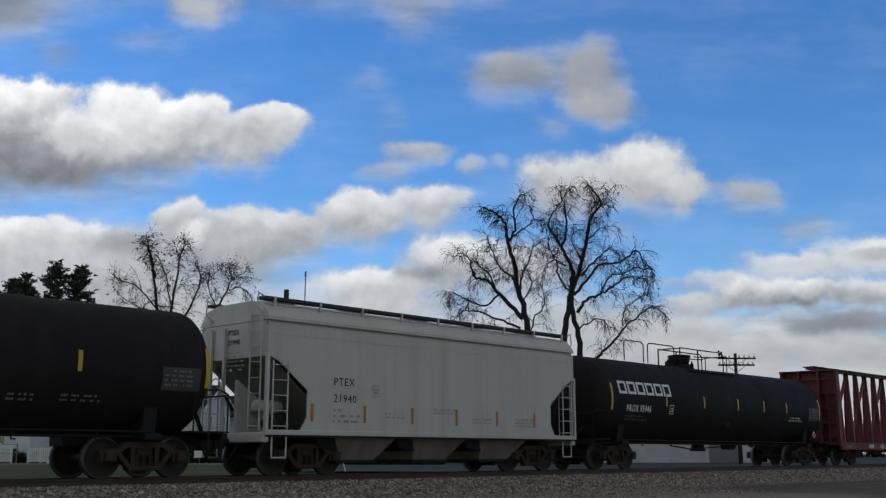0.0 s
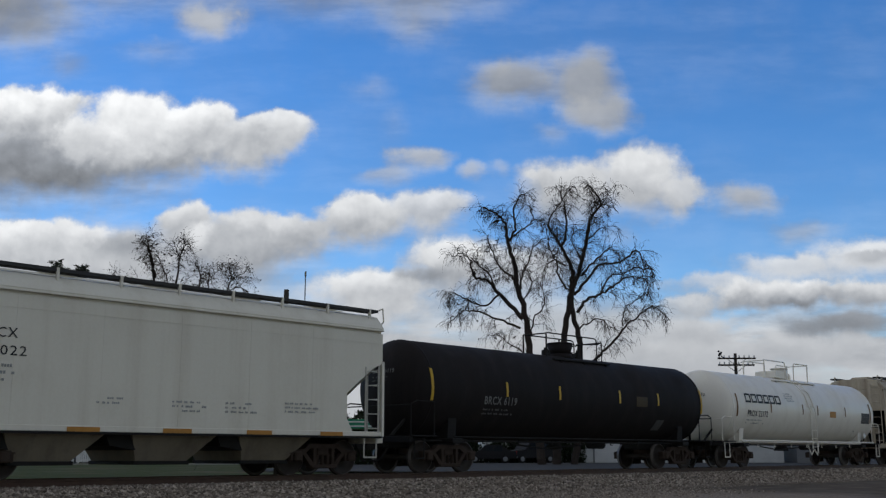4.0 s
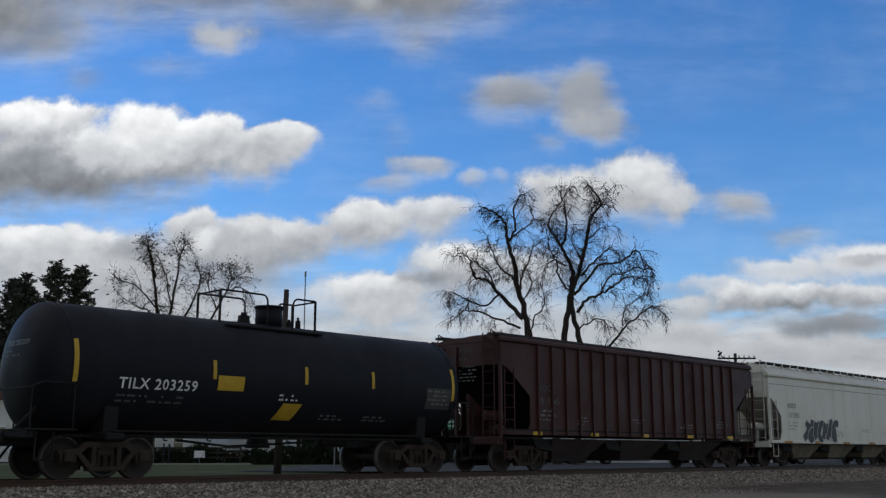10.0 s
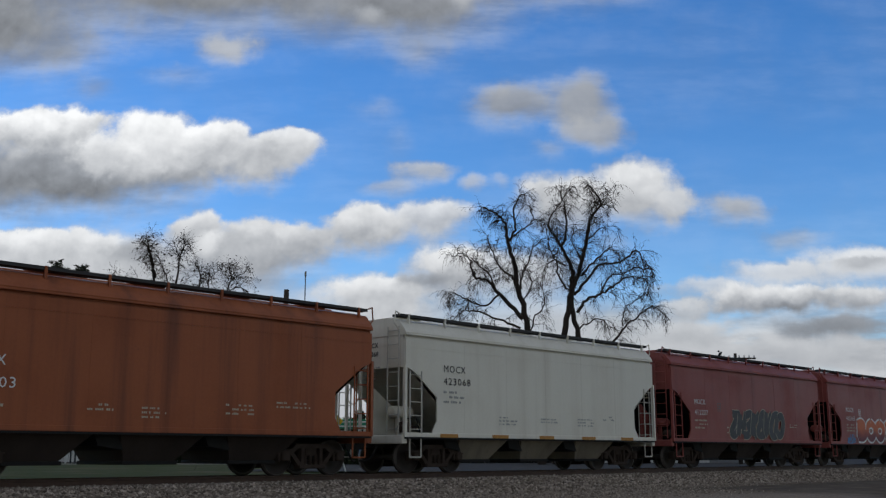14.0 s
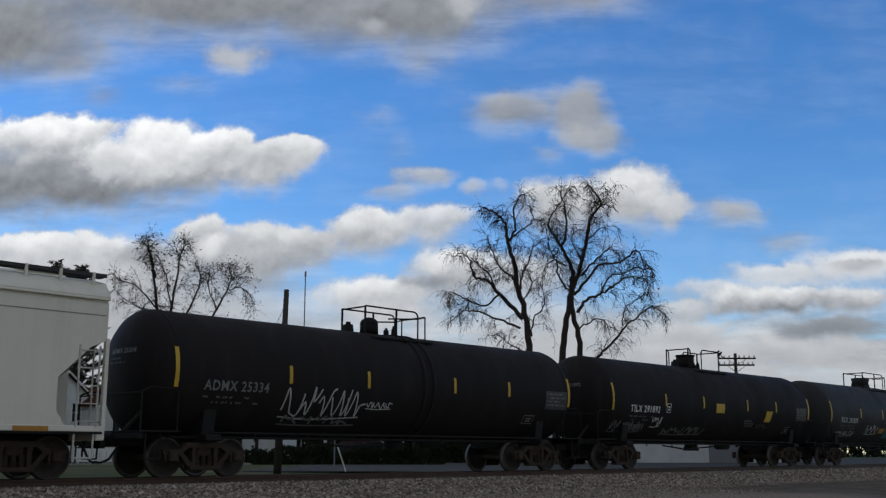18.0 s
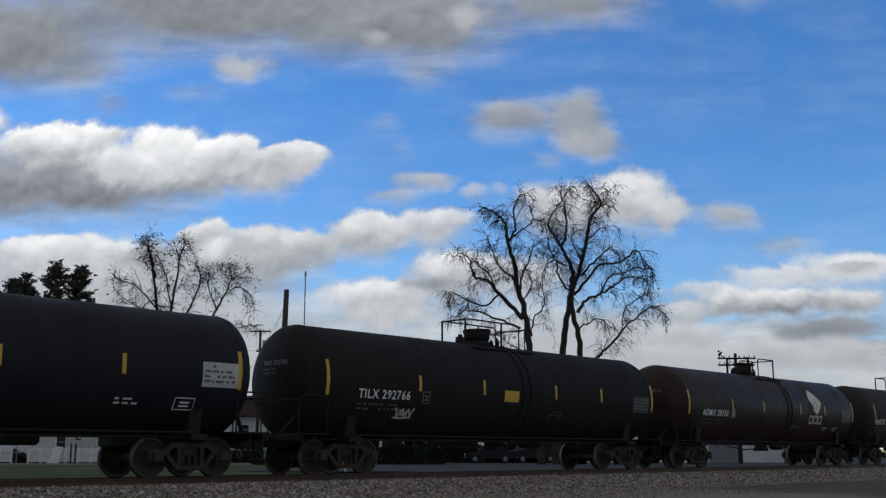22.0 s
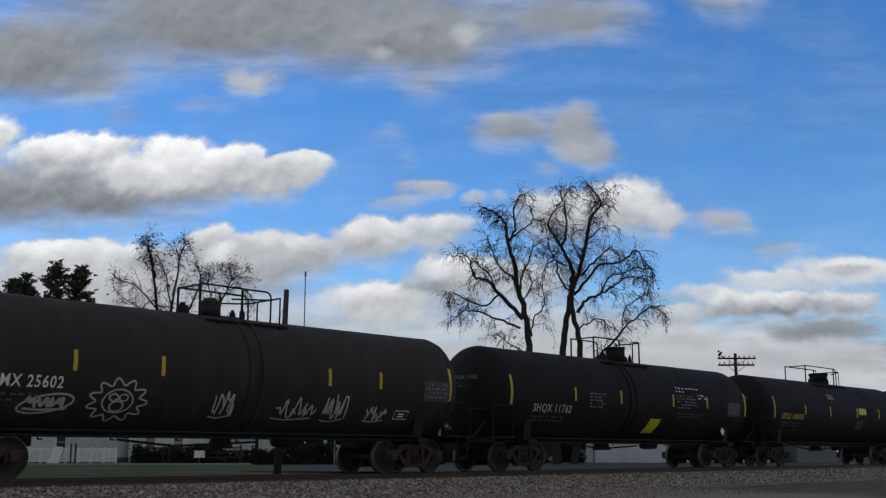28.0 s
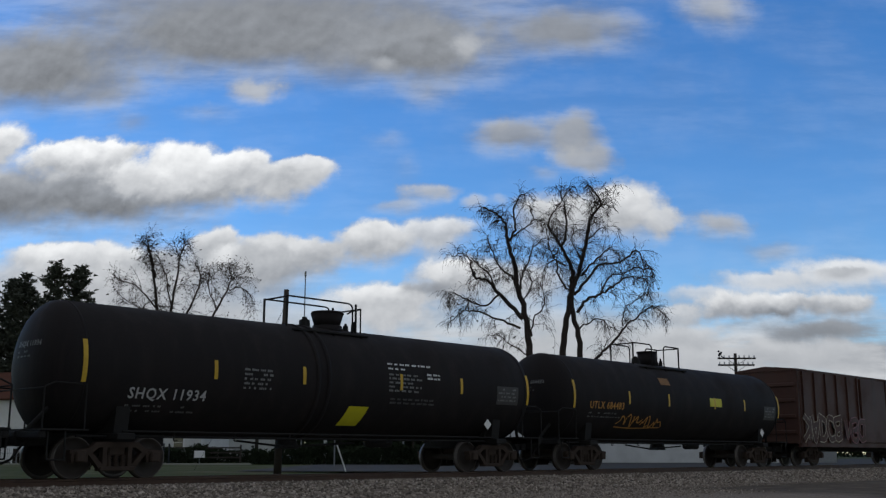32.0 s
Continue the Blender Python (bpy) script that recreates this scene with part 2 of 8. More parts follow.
def on_side(bm, x, z, y):
    """Stand a flat (x, y) sheet up on a wall that faces -y."""
    for v in bm.verts:
        v.co = Vector((x + v.co.x, y + v.co.z, z + v.co.y))
    return bm


def on_tank(bm, x, z, R, zc, off=0.012):
    """Wrap a flat (x, y) sheet round the near side of a tank; z is the height of its foot above the tank's axis level zc."""
    long = [e for e in bm.edges if e.calc_length() > 0.4]
    if long:
        bmesh.ops.subdivide_edges(bm, edges=long, cuts=3, use_grid_fill=True)
    a0 = math.asin(max(-1, min(1, (z - zc) / R)))
    for v in bm.verts:
        a = a0 + v.co.y / R
        r = R + off - v.co.z
        v.co = Vector((x + v.co.x, -r * math.cos(a), zc + r * math.sin(a)))
    bmesh.ops.triangulate(bm, faces=bm.faces[:])
    return bm


def sheet(w, h, nx=1, ny=4, skew=0.0):
    """A flat w by h sheet in (x, y), split so that it can be wrapped."""
    bm = bmesh.new()
    vs = [[bm.verts.new((w * i / nx + skew * j / ny, h * j / ny, 0)) for i in range(nx + 1)] for j in range(ny + 1)]
    for j in range(ny):
        for i in range(nx):
            bm.faces.new((vs[j][i], vs[j][i + 1], vs[j + 1][i + 1], vs[j + 1][i]))
    return bm
# ---- clouds: a sheet of broken cumulus that drifts away along the wind ----
CLOUD_H = 160.0
WIND = AHEAD * math.cos(radians(2.8)) + RIGHT * math.sin(radians(2.8))
DRIFT = 0.55 * CLOUD_H


# masses of cloud, far ones first: bearing across and down, half width, height above and below it, light of the top and of the base, softness, density
LOW_CLOUDS = (
    (8, 7.6, 18, 1.9, 2, .55, .50, .5, .97), (2.0, 5.6, 5.5, .9, 2, .58, .46, .6, 1), (10.0, 5.9, 4.0, .7, 2, .56, .48, .7, .95),
    (12.2, 6.2, 1.8, .35, .7, .62, .46, .5, .9), (14.6, 6.1, 2.0, .28, .4, .62, .46, .5, .95), (12.4, 5.75, 1.0, .22, .3, .62, .44, .5, .9),
    (14.9, 5.72, 1.4, .20, .26, .33, .24, .5, .95), (12.7, 5.0, 1.4, .16, .28, .70, .62, .5, .8), (14.1, 4.70, 1.4, .26, .42, .80, .66, .45, .9), (15.7, 4.5, 1.5, .28, .55, .84, .66, .45, .95),
    (15.5, 4.52, .6, .10, .18, .42, .36, .6, .7), (13.7, 5.25, 1.5, .30, .28, .74, .30, .25, 1), (15.4, 5.15, .9, .26, .40, .70, .34, .3, 1), (12.2, 5.35, .6, .2, .25, .66, .42, .4, .9),
)
MID_CLOUDS = (
    (1.2, 4.75, 3.8, .95, 1.4, .62, .44, .4, 1), (4.1, 4.35, 1.9, .62, .8, .64, .36, .4, 1), (0.5, 4.15, 1.7, .34, .5, .88, .58, .22, 1), (2.2, 4.3, .7, .25, .3, .42, .32, .6, .9),
    (3.2, 3.85, .65, .36, .45, .76, .48, .25, 1), (3.45, 4.15, .35, .3, .3, .92, .72, .5, .9), (4.8, 3.98, 1.3, .34, .48, .74, .42, .25, 1), (6.3, 3.78, .85, .42, .55, .80, .46, .25, 1), (7.5, 3.66, .95, .36, .55, .80, .50, .3, .95),
    (6.7, 5.15, 1.5, .40, .7, .84, .52, .25, 1), (8.0, 4.65, 1.0, .46, .6, .80, .40, .3, 1), (7.6, 4.88, .8, .18, .20, .36, .26, .6, .95), (9.3, 4.7, 1.4, .5, .8, .66, .48, .5, .95),
    (10.1, 3.25, 1.15, .50, .62, .70, .42, .3, 1), (11.35, 3.15, .95, .68, .66, .74, .46, .25, 1), (12.1, 3.35, .5, .40, .45, .66, .48, .35, .95), (13.3, 3.45, .8, .34, .38, .50, .40, .6, .9),
    (14.3, 4.05, .85, .2, .25, .42, .38, .8, .55), (11.0, 4.15, .5, .3, .3, .5, .45, .9, .4),
)
HIGH_CLOUDS = (
    (7.35, 2.7, .6, .25, .32, .62, .46, .5, .85), (6.8, 3.05, .7, .14, .22, .55, .45, .8, .6), (8.3, 2.95, .3, .16, .18, .52, .46, .7, .7), (8.8, 2.9, .25, .12, .16, .50, .45, .8, .4), (6.5, 1.5, .55, .28, .28, .46, .42, 1, .32), (7.0, 2.05, .4, .4, .4, .46, .42, 1, .16),
    (9.1, 1.35, 1.1, .58, .48, .36, .28, .5, .92), (10.35, 1.4, .85, .75, .6, .40, .33, .5, .94), (10.5, 2.0, .85, .5, .36, .46, .35, .5, .9), (8.9, 1.1, .4, .25, .3, .5, .42, .8, .6), (9.8, 2.25, .5, .2, .2, .46, .38, .9, .5),
    (-1.6, 2.9, 2.0, .9, .8, .40, .22, .4, 1), (0.7, 2.8, 3.1, .85, .80, .38, .22, .35, 1), (2.6, 2.55, 2.2, .75, .48, .62, .36, .3, 1), (4.3, 2.45, 1.05, .5, .55, .78, .44, .3, 1),
    (-1.7, 1.65, .8, .6, .7, .95, .5, .25, 1), (0.2, 2.0, 1.35, .62, .36, .98, .50, .16, 1), (2.25, 2.08, 1.0, .62, .62, .99, .62, .16, 1), (1.4, 2.32, .7, .4, .4, .92, .62, .3, .9), (3.4, 2.1, .75, .52, .52, .96, .54, .16, 1), (4.7, 2.2, .75, .34, .45, .88, .50, .25, .95), (5.0, 2.35, .45, .4, .35, .80, .52, .4, .8),
)
TOP_CLOUDS = (
    (0.3, .3, 1.4, .6, .55, .40, .32, .8, .85), (1.1, 1.0, .6, .35, .3, .33, .29, 1, .5), (2.6, .7, 1.0, .25, .28, .38, .34, 1, .45), (3.6, .15, .7, .4, .36, .64, .48, .6, .9), (7.4, .2, .9, .5, .45, .42, .36, .9, .5),
    (-1.4, -.2, 3.0, 1.6, .9, .34, .23, .44, 1), (3.2, -1.2, 5.6, 1.8, 1.1, .33, .24, .44, 1), (6.9, -.8, 2.8, 1.6, .95, .34, .24, .44, 1), (8.2, -1.05, .6, .45, .42, .60, .42, .6, .85), (6.2, -.55, .45, .25, .28, .52, .40, .7, .7), (10.2, -1.45, 2.4, .9, .75, .33, .27, .6, .95),
    (13.8, -2.1, 1.1, .6, .65, .52, .40, .7, .85), (4.0, -3.4, 10.0, 2.0, 2.0, .36, .26, .5, 1),
)


def cloud_material():
    m = bpy.data.materials.new("cloud")
    m.use_nodes = True
    n, l = m.node_tree.nodes, m.node_tree.links
    n.clear()
    out = n.new("ShaderNodeOutputMaterial")
    tc = n.new("ShaderNodeTexCoord")
    sp = n.new("ShaderNodeSeparateXYZ")
    l.new(tc.outputs["Object"], sp.inputs[0])

    def put(sock, v):
        if isinstance(v, (int, float)):
            sock.default_value = v
        elif isinstance(v, tuple):
            sock.default_value = v
        else:
            l.new(v, sock)

    def calc(op, *args):
        k = n.new("ShaderNodeMath")
        k.operation = op
        for i, v in enumerate(args):
            put(k.inputs[i], v)
        return k.outputs[0]

    def smooth(v, lo, hi, to0=0.0, to1=1.0):
        k = n.new("ShaderNodeMapRange")
        k.interpolation_type = "SMOOTHSTEP"
        for i, x in enumerate((v, lo, hi, to0, to1)):
            put(k.inputs[i], x)
        return k.outputs[0]

    def moved(vec, shift):
        k = n.new("ShaderNodeVectorMath")
        k.operation = "ADD"
        k.inputs[1].default_value = shift
        l.new(vec, k.inputs[0])
        return k.outputs[0]
    # bearing of each point of the sheet, as seen from the place at the start
    b = calc("MAXIMUM", sp.outputs["Y"], 40.0)
    u = calc("DIVIDE", sp.outputs["X"], b)
    v = calc("DIVIDE", CLOUD_H, b)
    fwd = calc("MULTIPLY_ADD", v, math.sin(TILT), math.cos(TILT))
    up = calc("MULTIPLY_ADD", v, math.cos(TILT), -math.sin(TILT))
    gx = calc("MULTIPLY_ADD", calc("DIVIDE", u, fwd), 18.40, 7.84)
    gy = calc("MULTIPLY_ADD", calc("DIVIDE", up, fwd), -18.40, 4.41)
    cv = n.new("ShaderNodeCombineXYZ")
    l.new(gx, cv.inputs[0])
    l.new(gy, cv.inputs[1])

    def fbm(scale, detail, shift=(0, 0, 0), rough=0.56, vec=None):
        t = n.new("ShaderNodeTexNoise")
        t.inputs["Scale"].default_value, t.inputs["Detail"].default_value, t.inputs["Roughness"].default_value = scale, detail, rough
        l.new(moved(vec or cv.outputs[0], shift), t.inputs["Vector"])
        return t

    def puffs(vec):
        """Heaped round lobes of several sizes, about 0 on the mean."""
        t = n.new("ShaderNodeTexVoronoi")
        t.voronoi_dimensions, t.feature, t.normalize = "2D", "SMOOTH_F1", True
        for name, x in (("Scale", 1.9), ("Detail", 2.0), ("Roughness", 0.5), ("Lacunarity", 2.2), ("Smoothness", 0.6)):
            t.inputs[name].default_value = x
        l.new(vec, t.inputs["Vector"])
        return calc("MULTIPLY_ADD", t.outputs["Distance"], -1.5, 0.58)
    # warp, so that no mass keeps a plain outline
    warp = fbm(0.9, 6, (3.1, 7.7, 0), 0.58)
    wv = n.new("ShaderNodeVectorMath")
    wv.operation = "MULTIPLY_ADD"
    wv.inputs[1].default_value = (1.0, 0.62, 0)
    l.new(warp.outputs["Color"], wv.inputs[0])
    l.new(moved(cv.outputs[0], (-0.5, -0.31, 0)), wv.inputs[2])
    gs = n.new("ShaderNodeSeparateXYZ")
    l.new(wv.outputs[0], gs.inputs[0])
    fine = calc("MULTIPLY_ADD", fbm(1.7, 9, (0, 0, 0), 0.6).outputs["Fac"], 1.6, -0.8)
    lobes = puffs(wv.outputs[0])
    heap_here, heap_up = fbm(1.5, 4, (0, 0, 0), 0.5), fbm(1.5, 4, (-0.08, -0.18, 0), 0.5)
    relief = calc("MULTIPLY_ADD", calc("SUBTRACT", lobes, puffs(moved(wv.outputs[0], (-0.07, -0.16, 0)))), 0.45, calc("MULTIPLY", calc("SUBTRACT", heap_here.outputs["Fac"], heap_up.outputs["Fac"]), 1.1))
    edge = calc("ADD", calc("MULTIPLY", lobes, 0.40), calc("MULTIPLY", fine, 0.95))
    wisp = calc("MULTIPLY_ADD", fbm(0.9, 6, (9, 2, 0), 0.6).outputs["Fac"], 2.0, -1.0)
    soft = calc("MULTIPLY_ADD", fbm(0.9, 4, (5, 4, 0)).outputs["Fac"], 1.4, -0.7)
    # low over the horizon: a mottled deck of flat-based clouds
    flat = n.new("ShaderNodeVectorMath")
    flat.operation = "MULTIPLY"
    flat.inputs[1].default_value = (0.5, 1.9, 1)
    l.new(cv.outputs[0], flat.inputs[0])
    mott = fbm(1.1, 6, (4.2, 1.4, 0), 0.58, flat.outputs[0]).outputs["Fac"]
    light = smooth(mott, 0.34, 0.68, 0.30, 0.74)
    cover = calc("MULTIPLY", smooth(gy, 4.9, 6.1), smooth(fbm(1.0, 5, (1.2, 8.4, 0), 0.55, flat.outputs[0]).outputs["Fac"], 0.30, 0.50))
    for cx, cy, rx, above, below, top, base, blur, dense in LOW_CLOUDS + MID_CLOUDS + HIGH_CLOUDS + TOP_CLOUDS:
        above, below = 1.08 * above, 1.4 * below
        dx = calc("MULTIPLY_ADD", gs.outputs["X"], 1 / rx, -cx / rx)
        dy = calc("SUBTRACT", gs.outputs["Y"], cy)
        heap = calc("MINIMUM", calc("DIVIDE", dy, above), 0.0)
        sink = calc("MAXIMUM", calc("DIVIDE", dy, below), 0.0)
        away = calc("ADD", heap, sink)
        far_off = calc("SQRT", calc("MULTIPLY_ADD", dx, dx, calc("MULTIPLY", away, away)))
        size = min(rx, 0.5 * (above + below))
        ragged = min(0.9, 0.30 / size) if blur < 0.45 else min(0.55, 0.26 / size)
        deep = calc("MULTIPLY_ADD", edge if blur < 0.45 else calc("ADD", wisp, calc("MULTIPLY", fine, 0.6)), ragged, calc("SUBTRACT", 1.0, far_off))
        reach = calc("MULTIPLY_ADD", calc("MAXIMUM", calc("ADD", away, 0.45), 0.0), 0.42, 1.05 * blur + 0.08)
        al = calc("MULTIPLY", smooth(deep, -0.10, reach), dense)
        low = calc("ADD", away, calc("MULTIPLY", soft, 0.9))
        li = calc("MULTIPLY_ADD", relief, (0.55 if blur < 0.45 else 0.2) * min(0.8, 0.12 + 1.2 * (top - base)), smooth(low, -0.80, 0.55, top, base))
        mx = n.new("ShaderNodeMix")
        l.new(al, mx.inputs[0])
        l.new(light, mx.inputs[2])
        l.new(li, mx.inputs[3])
        light = mx.outputs[0]
        cover = calc("SUBTRACT", 1.0, calc("MULTIPLY", calc("SUBTRACT", 1.0, cover), calc("SUBTRACT", 1.0, al)))
    light = calc("ADD", light, calc("MULTIPLY", fine, 0.05))
    # a thin uneven veil over the blue
    veil = smooth(fbm(0.55, 5, (6.3, 2.2, 0), 0.55).outputs["Fac"], 0.34, 0.70, 0.02, 0.10)
    cover = calc("SUBTRACT", 1.0, calc("MULTIPLY", calc("SUBTRACT", 1.0, cover), calc("SUBTRACT", 1.0, veil)))
    # overhead and behind, out of view: a closed glowing grey deck with thin places,
    # added to give the train's near side neutral light
    deck = smooth(sp.outputs["Y"], 250.0, 130.0)
    far = fbm(0.004, 6, (0, 0, 0), 0.6, tc.outputs["Object"]).outputs["Fac"]
    mx = n.new("ShaderNodeMix")
    l.new(deck, mx.inputs[0])
    l.new(light, mx.inputs[2])
    l.new(smooth(far, 0.3, 0.7, 0.22, 0.52), mx.inputs[3])
    light = mx.outputs[0]
    mc = n.new("ShaderNodeMix")
    l.new(deck, mc.inputs[0])
    l.new(cover, mc.inputs[2])
    l.new(smooth(far, 0.75, 0.45, 0.55, 0.95), mc.inputs[3])
    cover = mc.outputs[0]
    light = calc("MAXIMUM", calc("MINIMUM", light, 1.05), 0.12)
    cr = n.new("ShaderNodeValToRGB")
    cr.color_ramp.elements[0].color = (0.0, 0.0, 0.0, 1)
    cr.color_ramp.elements[1].color = (0.972, 0.987, 1.0, 1)
    e = cr.color_ramp.elements.new(0.35)
    e.color = (0.316, 0.338, 0.373, 1)
    l.new(light, cr.inputs[0])
    em = n.new("ShaderNodeEmission")
    em.inputs["Strength"].default_value = 1.0
    l.new(cr.outputs[0], em.inputs["Color"])
    tr = n.new("ShaderNodeBsdfTransparent")
    ms = n.new("ShaderNodeMixShader")
    l.new(cover, ms.inputs[0])
    l.new(tr.outputs[0], ms.inputs[1])
    l.new(em.outputs[0], ms.inputs[2])
    l.new(ms.outputs[0], out.inputs[0])
    m.cycles.emission_sampling = "NONE"
    return m


def cloud_sheet():
    bm = bmesh.new()
    bmesh.ops.create_grid(bm, x_segments=8, y_segments=8, size=1.0)
    for v in bm.verts:
        v.co = Vector((v.co.x * 4200, v.co.y * 4200 + 500, 0))
    ob = part("backdrop_clouds", bm, cloud_material())
    tagged(ob, "broken white and grey cumulus clouds drifting across a blue sky", "clouds", kind="structure")
    return ob


clouds = cloud_sheet()
CLOUD_HOME = Matrix.Translation(EYE + Vector((0, 0, CLOUD_H))) @ Matrix((RIGHT, AHEAD, Vector((0, 0, 1)))).transposed().to_4x4()
clouds.matrix_world = CLOUD_HOME

# ---- ground ----
GZ = 0.72                          # lawn and street beyond the track


def ground_z(y):
    pts = [(-4000, 0.0), (4, 0.0), (12, 0.32), (17.6, 0.40), (18.9, 0.52), (20.3, 0.74), (24.6, 0.74), (26.2, 0.52), (30, 0.60), (40, GZ), (6000, GZ)]
    for (a, za), (b, zb) in zip(pts, pts[1:]):
        if a <= y <= b:
            return za + (zb - za) * (y - a) / (b - a)
    return 0.0


def ground():
    ys = [-3000, -200, -30, 0, 4, 8, 12, 15, 17.6, 18.2, 18.9, 19.6, 20.3, 22.4, 24.6, 25.4, 26.2, 30, 40, 60, 120, 400, 1500, 4500]
    xs = [-4500, -1500, -400, -100, -30] + list(range(-10, 130, 10)) + [200, 400, 900, 2000, 4500]
    bm = bmesh.new()
    vs = [[bm.verts.new((x, y, ground_z(y))) for x in xs] for y in ys]
    for j in range(len(ys) - 1):
        for i in range(len(xs) - 1):
            bm.faces.new((vs[j][i], vs[j][i + 1], vs[j + 1][i + 1], vs[j + 1][i]))
    m, n, l, b = nodes_of("ground_gravel_and_lawn", (0.1, 0.1, 0.08), 0.9)
    c = coords(n)
    sp = n.new("ShaderNodeSeparateXYZ")
    l.new(c, sp.inputs[0])
    gr = mixed(n, l, ramp(n, l, noise_of(n, l, 11, 6, 0.7, c), 0.40, 0.62), (0.145, 0.12, 0.097), (0.345, 0.29, 0.236))
    gr = mixed(n, l, ramp(n, l, noise_of(n, l, 0.35, 4, 0.6, c), 0.4, 0.65), gr, (0.225, 0.188, 0.15))
    gs = mixed(n, l, noise_of(n, l, 6, 6, 0.7, c), (0.035, 0.05, 0.02), (0.085, 0.10, 0.045))
    gs = mixed(n, l, ramp(n, l, noise_of(n, l, 0.25, 4, 0.6, c), 0.45, 0.7), gs, (0.11, 0.10, 0.06))
    dirt = mixed(n, l, ramp(n, l, noise_of(n, l, 1.3, 6, 0.65, c), 0.35, 0.7), (0.092, 0.076, 0.062), (0.15, 0.125, 0.10))
    along = n.new("ShaderNodeMath")
    along.operation = "MULTIPLY_ADD"
    along.inputs[1].default_value = 5.0
    l.new(noise_of(n, l, 0.5, 5, 0.6, c), along.inputs[0])
    l.new(sp.outputs["X"], along.inputs[2])
    across = n.new("ShaderNodeMath")
    across.operation = "MULTIPLY_ADD"
    across.inputs[1].default_value = -1.0
    l.new(ramp(n, l, sp.outputs["Y"], 17.2, 18.3), across.inputs[0])
    across.inputs[2].default_value = 1.0
    where = n.new("ShaderNodeMath")
    where.operation = "MULTIPLY"
    l.new(ramp(n, l, along.outputs[0], 29.5, 33.5), where.inputs[0])
    l.new(across.outputs[0], where.inputs[1])
    gr = mixed(n, l, where.outputs[0], gr, dirt)
    w = n.new("ShaderNodeMath")
    w.operation = "MULTIPLY_ADD"
    w.inputs[1].default_value = 1.2
    l.new(noise_of(n, l, 0.8, 4, 0.6, c), w.inputs[0])
    l.new(sp.outputs["Y"], w.inputs[2])
    col = mixed(n, l, ramp(n, l, w.outputs[0], 25.8, 26.8), gr, gs)
    l.new(col, b.inputs["Base Color"])
    bump(n, l, b, noise_of(n, l, 14, 5, 0.7, c), 0.8, 0.04)
    return tagged(part("ground", bm, m), "grey ballast gravel and dull winter lawn", "ground", kind="structure")


ground()


def rails():
    bm = bmesh.new()
    prof = [(-0.07, -0.18), (0.07, -0.18), (0.07, -0.165), (0.012, -0.14), (0.012, -0.045), (0.036, -0.035), (0.036, 0.0), (-0.036, 0.0), (-0.036, -0.035), (-0.012, -0.045), (-0.012, -0.14), (-0.07, -0.165)]
    m = plain("rusty_rail_steel", (0.075, 0.045, 0.032), 0.6, 0.3, 0.35, 3)
    for s in (-1, 1):
        bm = bmesh.new()
        ra = [bm.verts.new((-900, D + s * 0.755 + y, RAIL + z)) for y, z in prof]
        rb = [bm.verts.new((1600, D + s * 0.755 + y, RAIL + z)) for y, z in prof]
        for i in range(len(prof)):
            j = (i + 1) % len(prof)
            bm.faces.new((ra[i], rb[i], rb[j], ra[j]))
        bmesh.ops.recalc_face_normals(bm, faces=bm.faces[:])
        tagged(part("rail", bm, m), "rusty steel running rail on wooden ties", "rail", "rails of the track", "structure")


rails()


def ties():
    m = plain("dark_creosoted_tie_wood", (0.035, 0.027, 0.021), 0.9, 0, 0.4, 5)
    bed = tagged(part("track_bed", boxed(-3, 4, D - 1.05, D + 1.05, 0.70, 0.742), m), "dark oily ballast bed of the track", "track", kind="structure")
    first = part("tie", boxed(-0.115, 0.115, -1.30, 1.30, -0.17, 0.0, 0.012), m, bed)
    rng = random.Random(8)
    for k in range(130):
        o = first if k == 0 else share(first, Matrix(), bed)
        o.matrix_basis = pose(-2.0 + 0.53 * k, D + rng.uniform(-0.05, 0.05), RAIL - 0.182 + rng.uniform(-0.012, 0.004), 0, 0, rng.uniform(-1.5, 1.5))


ties()


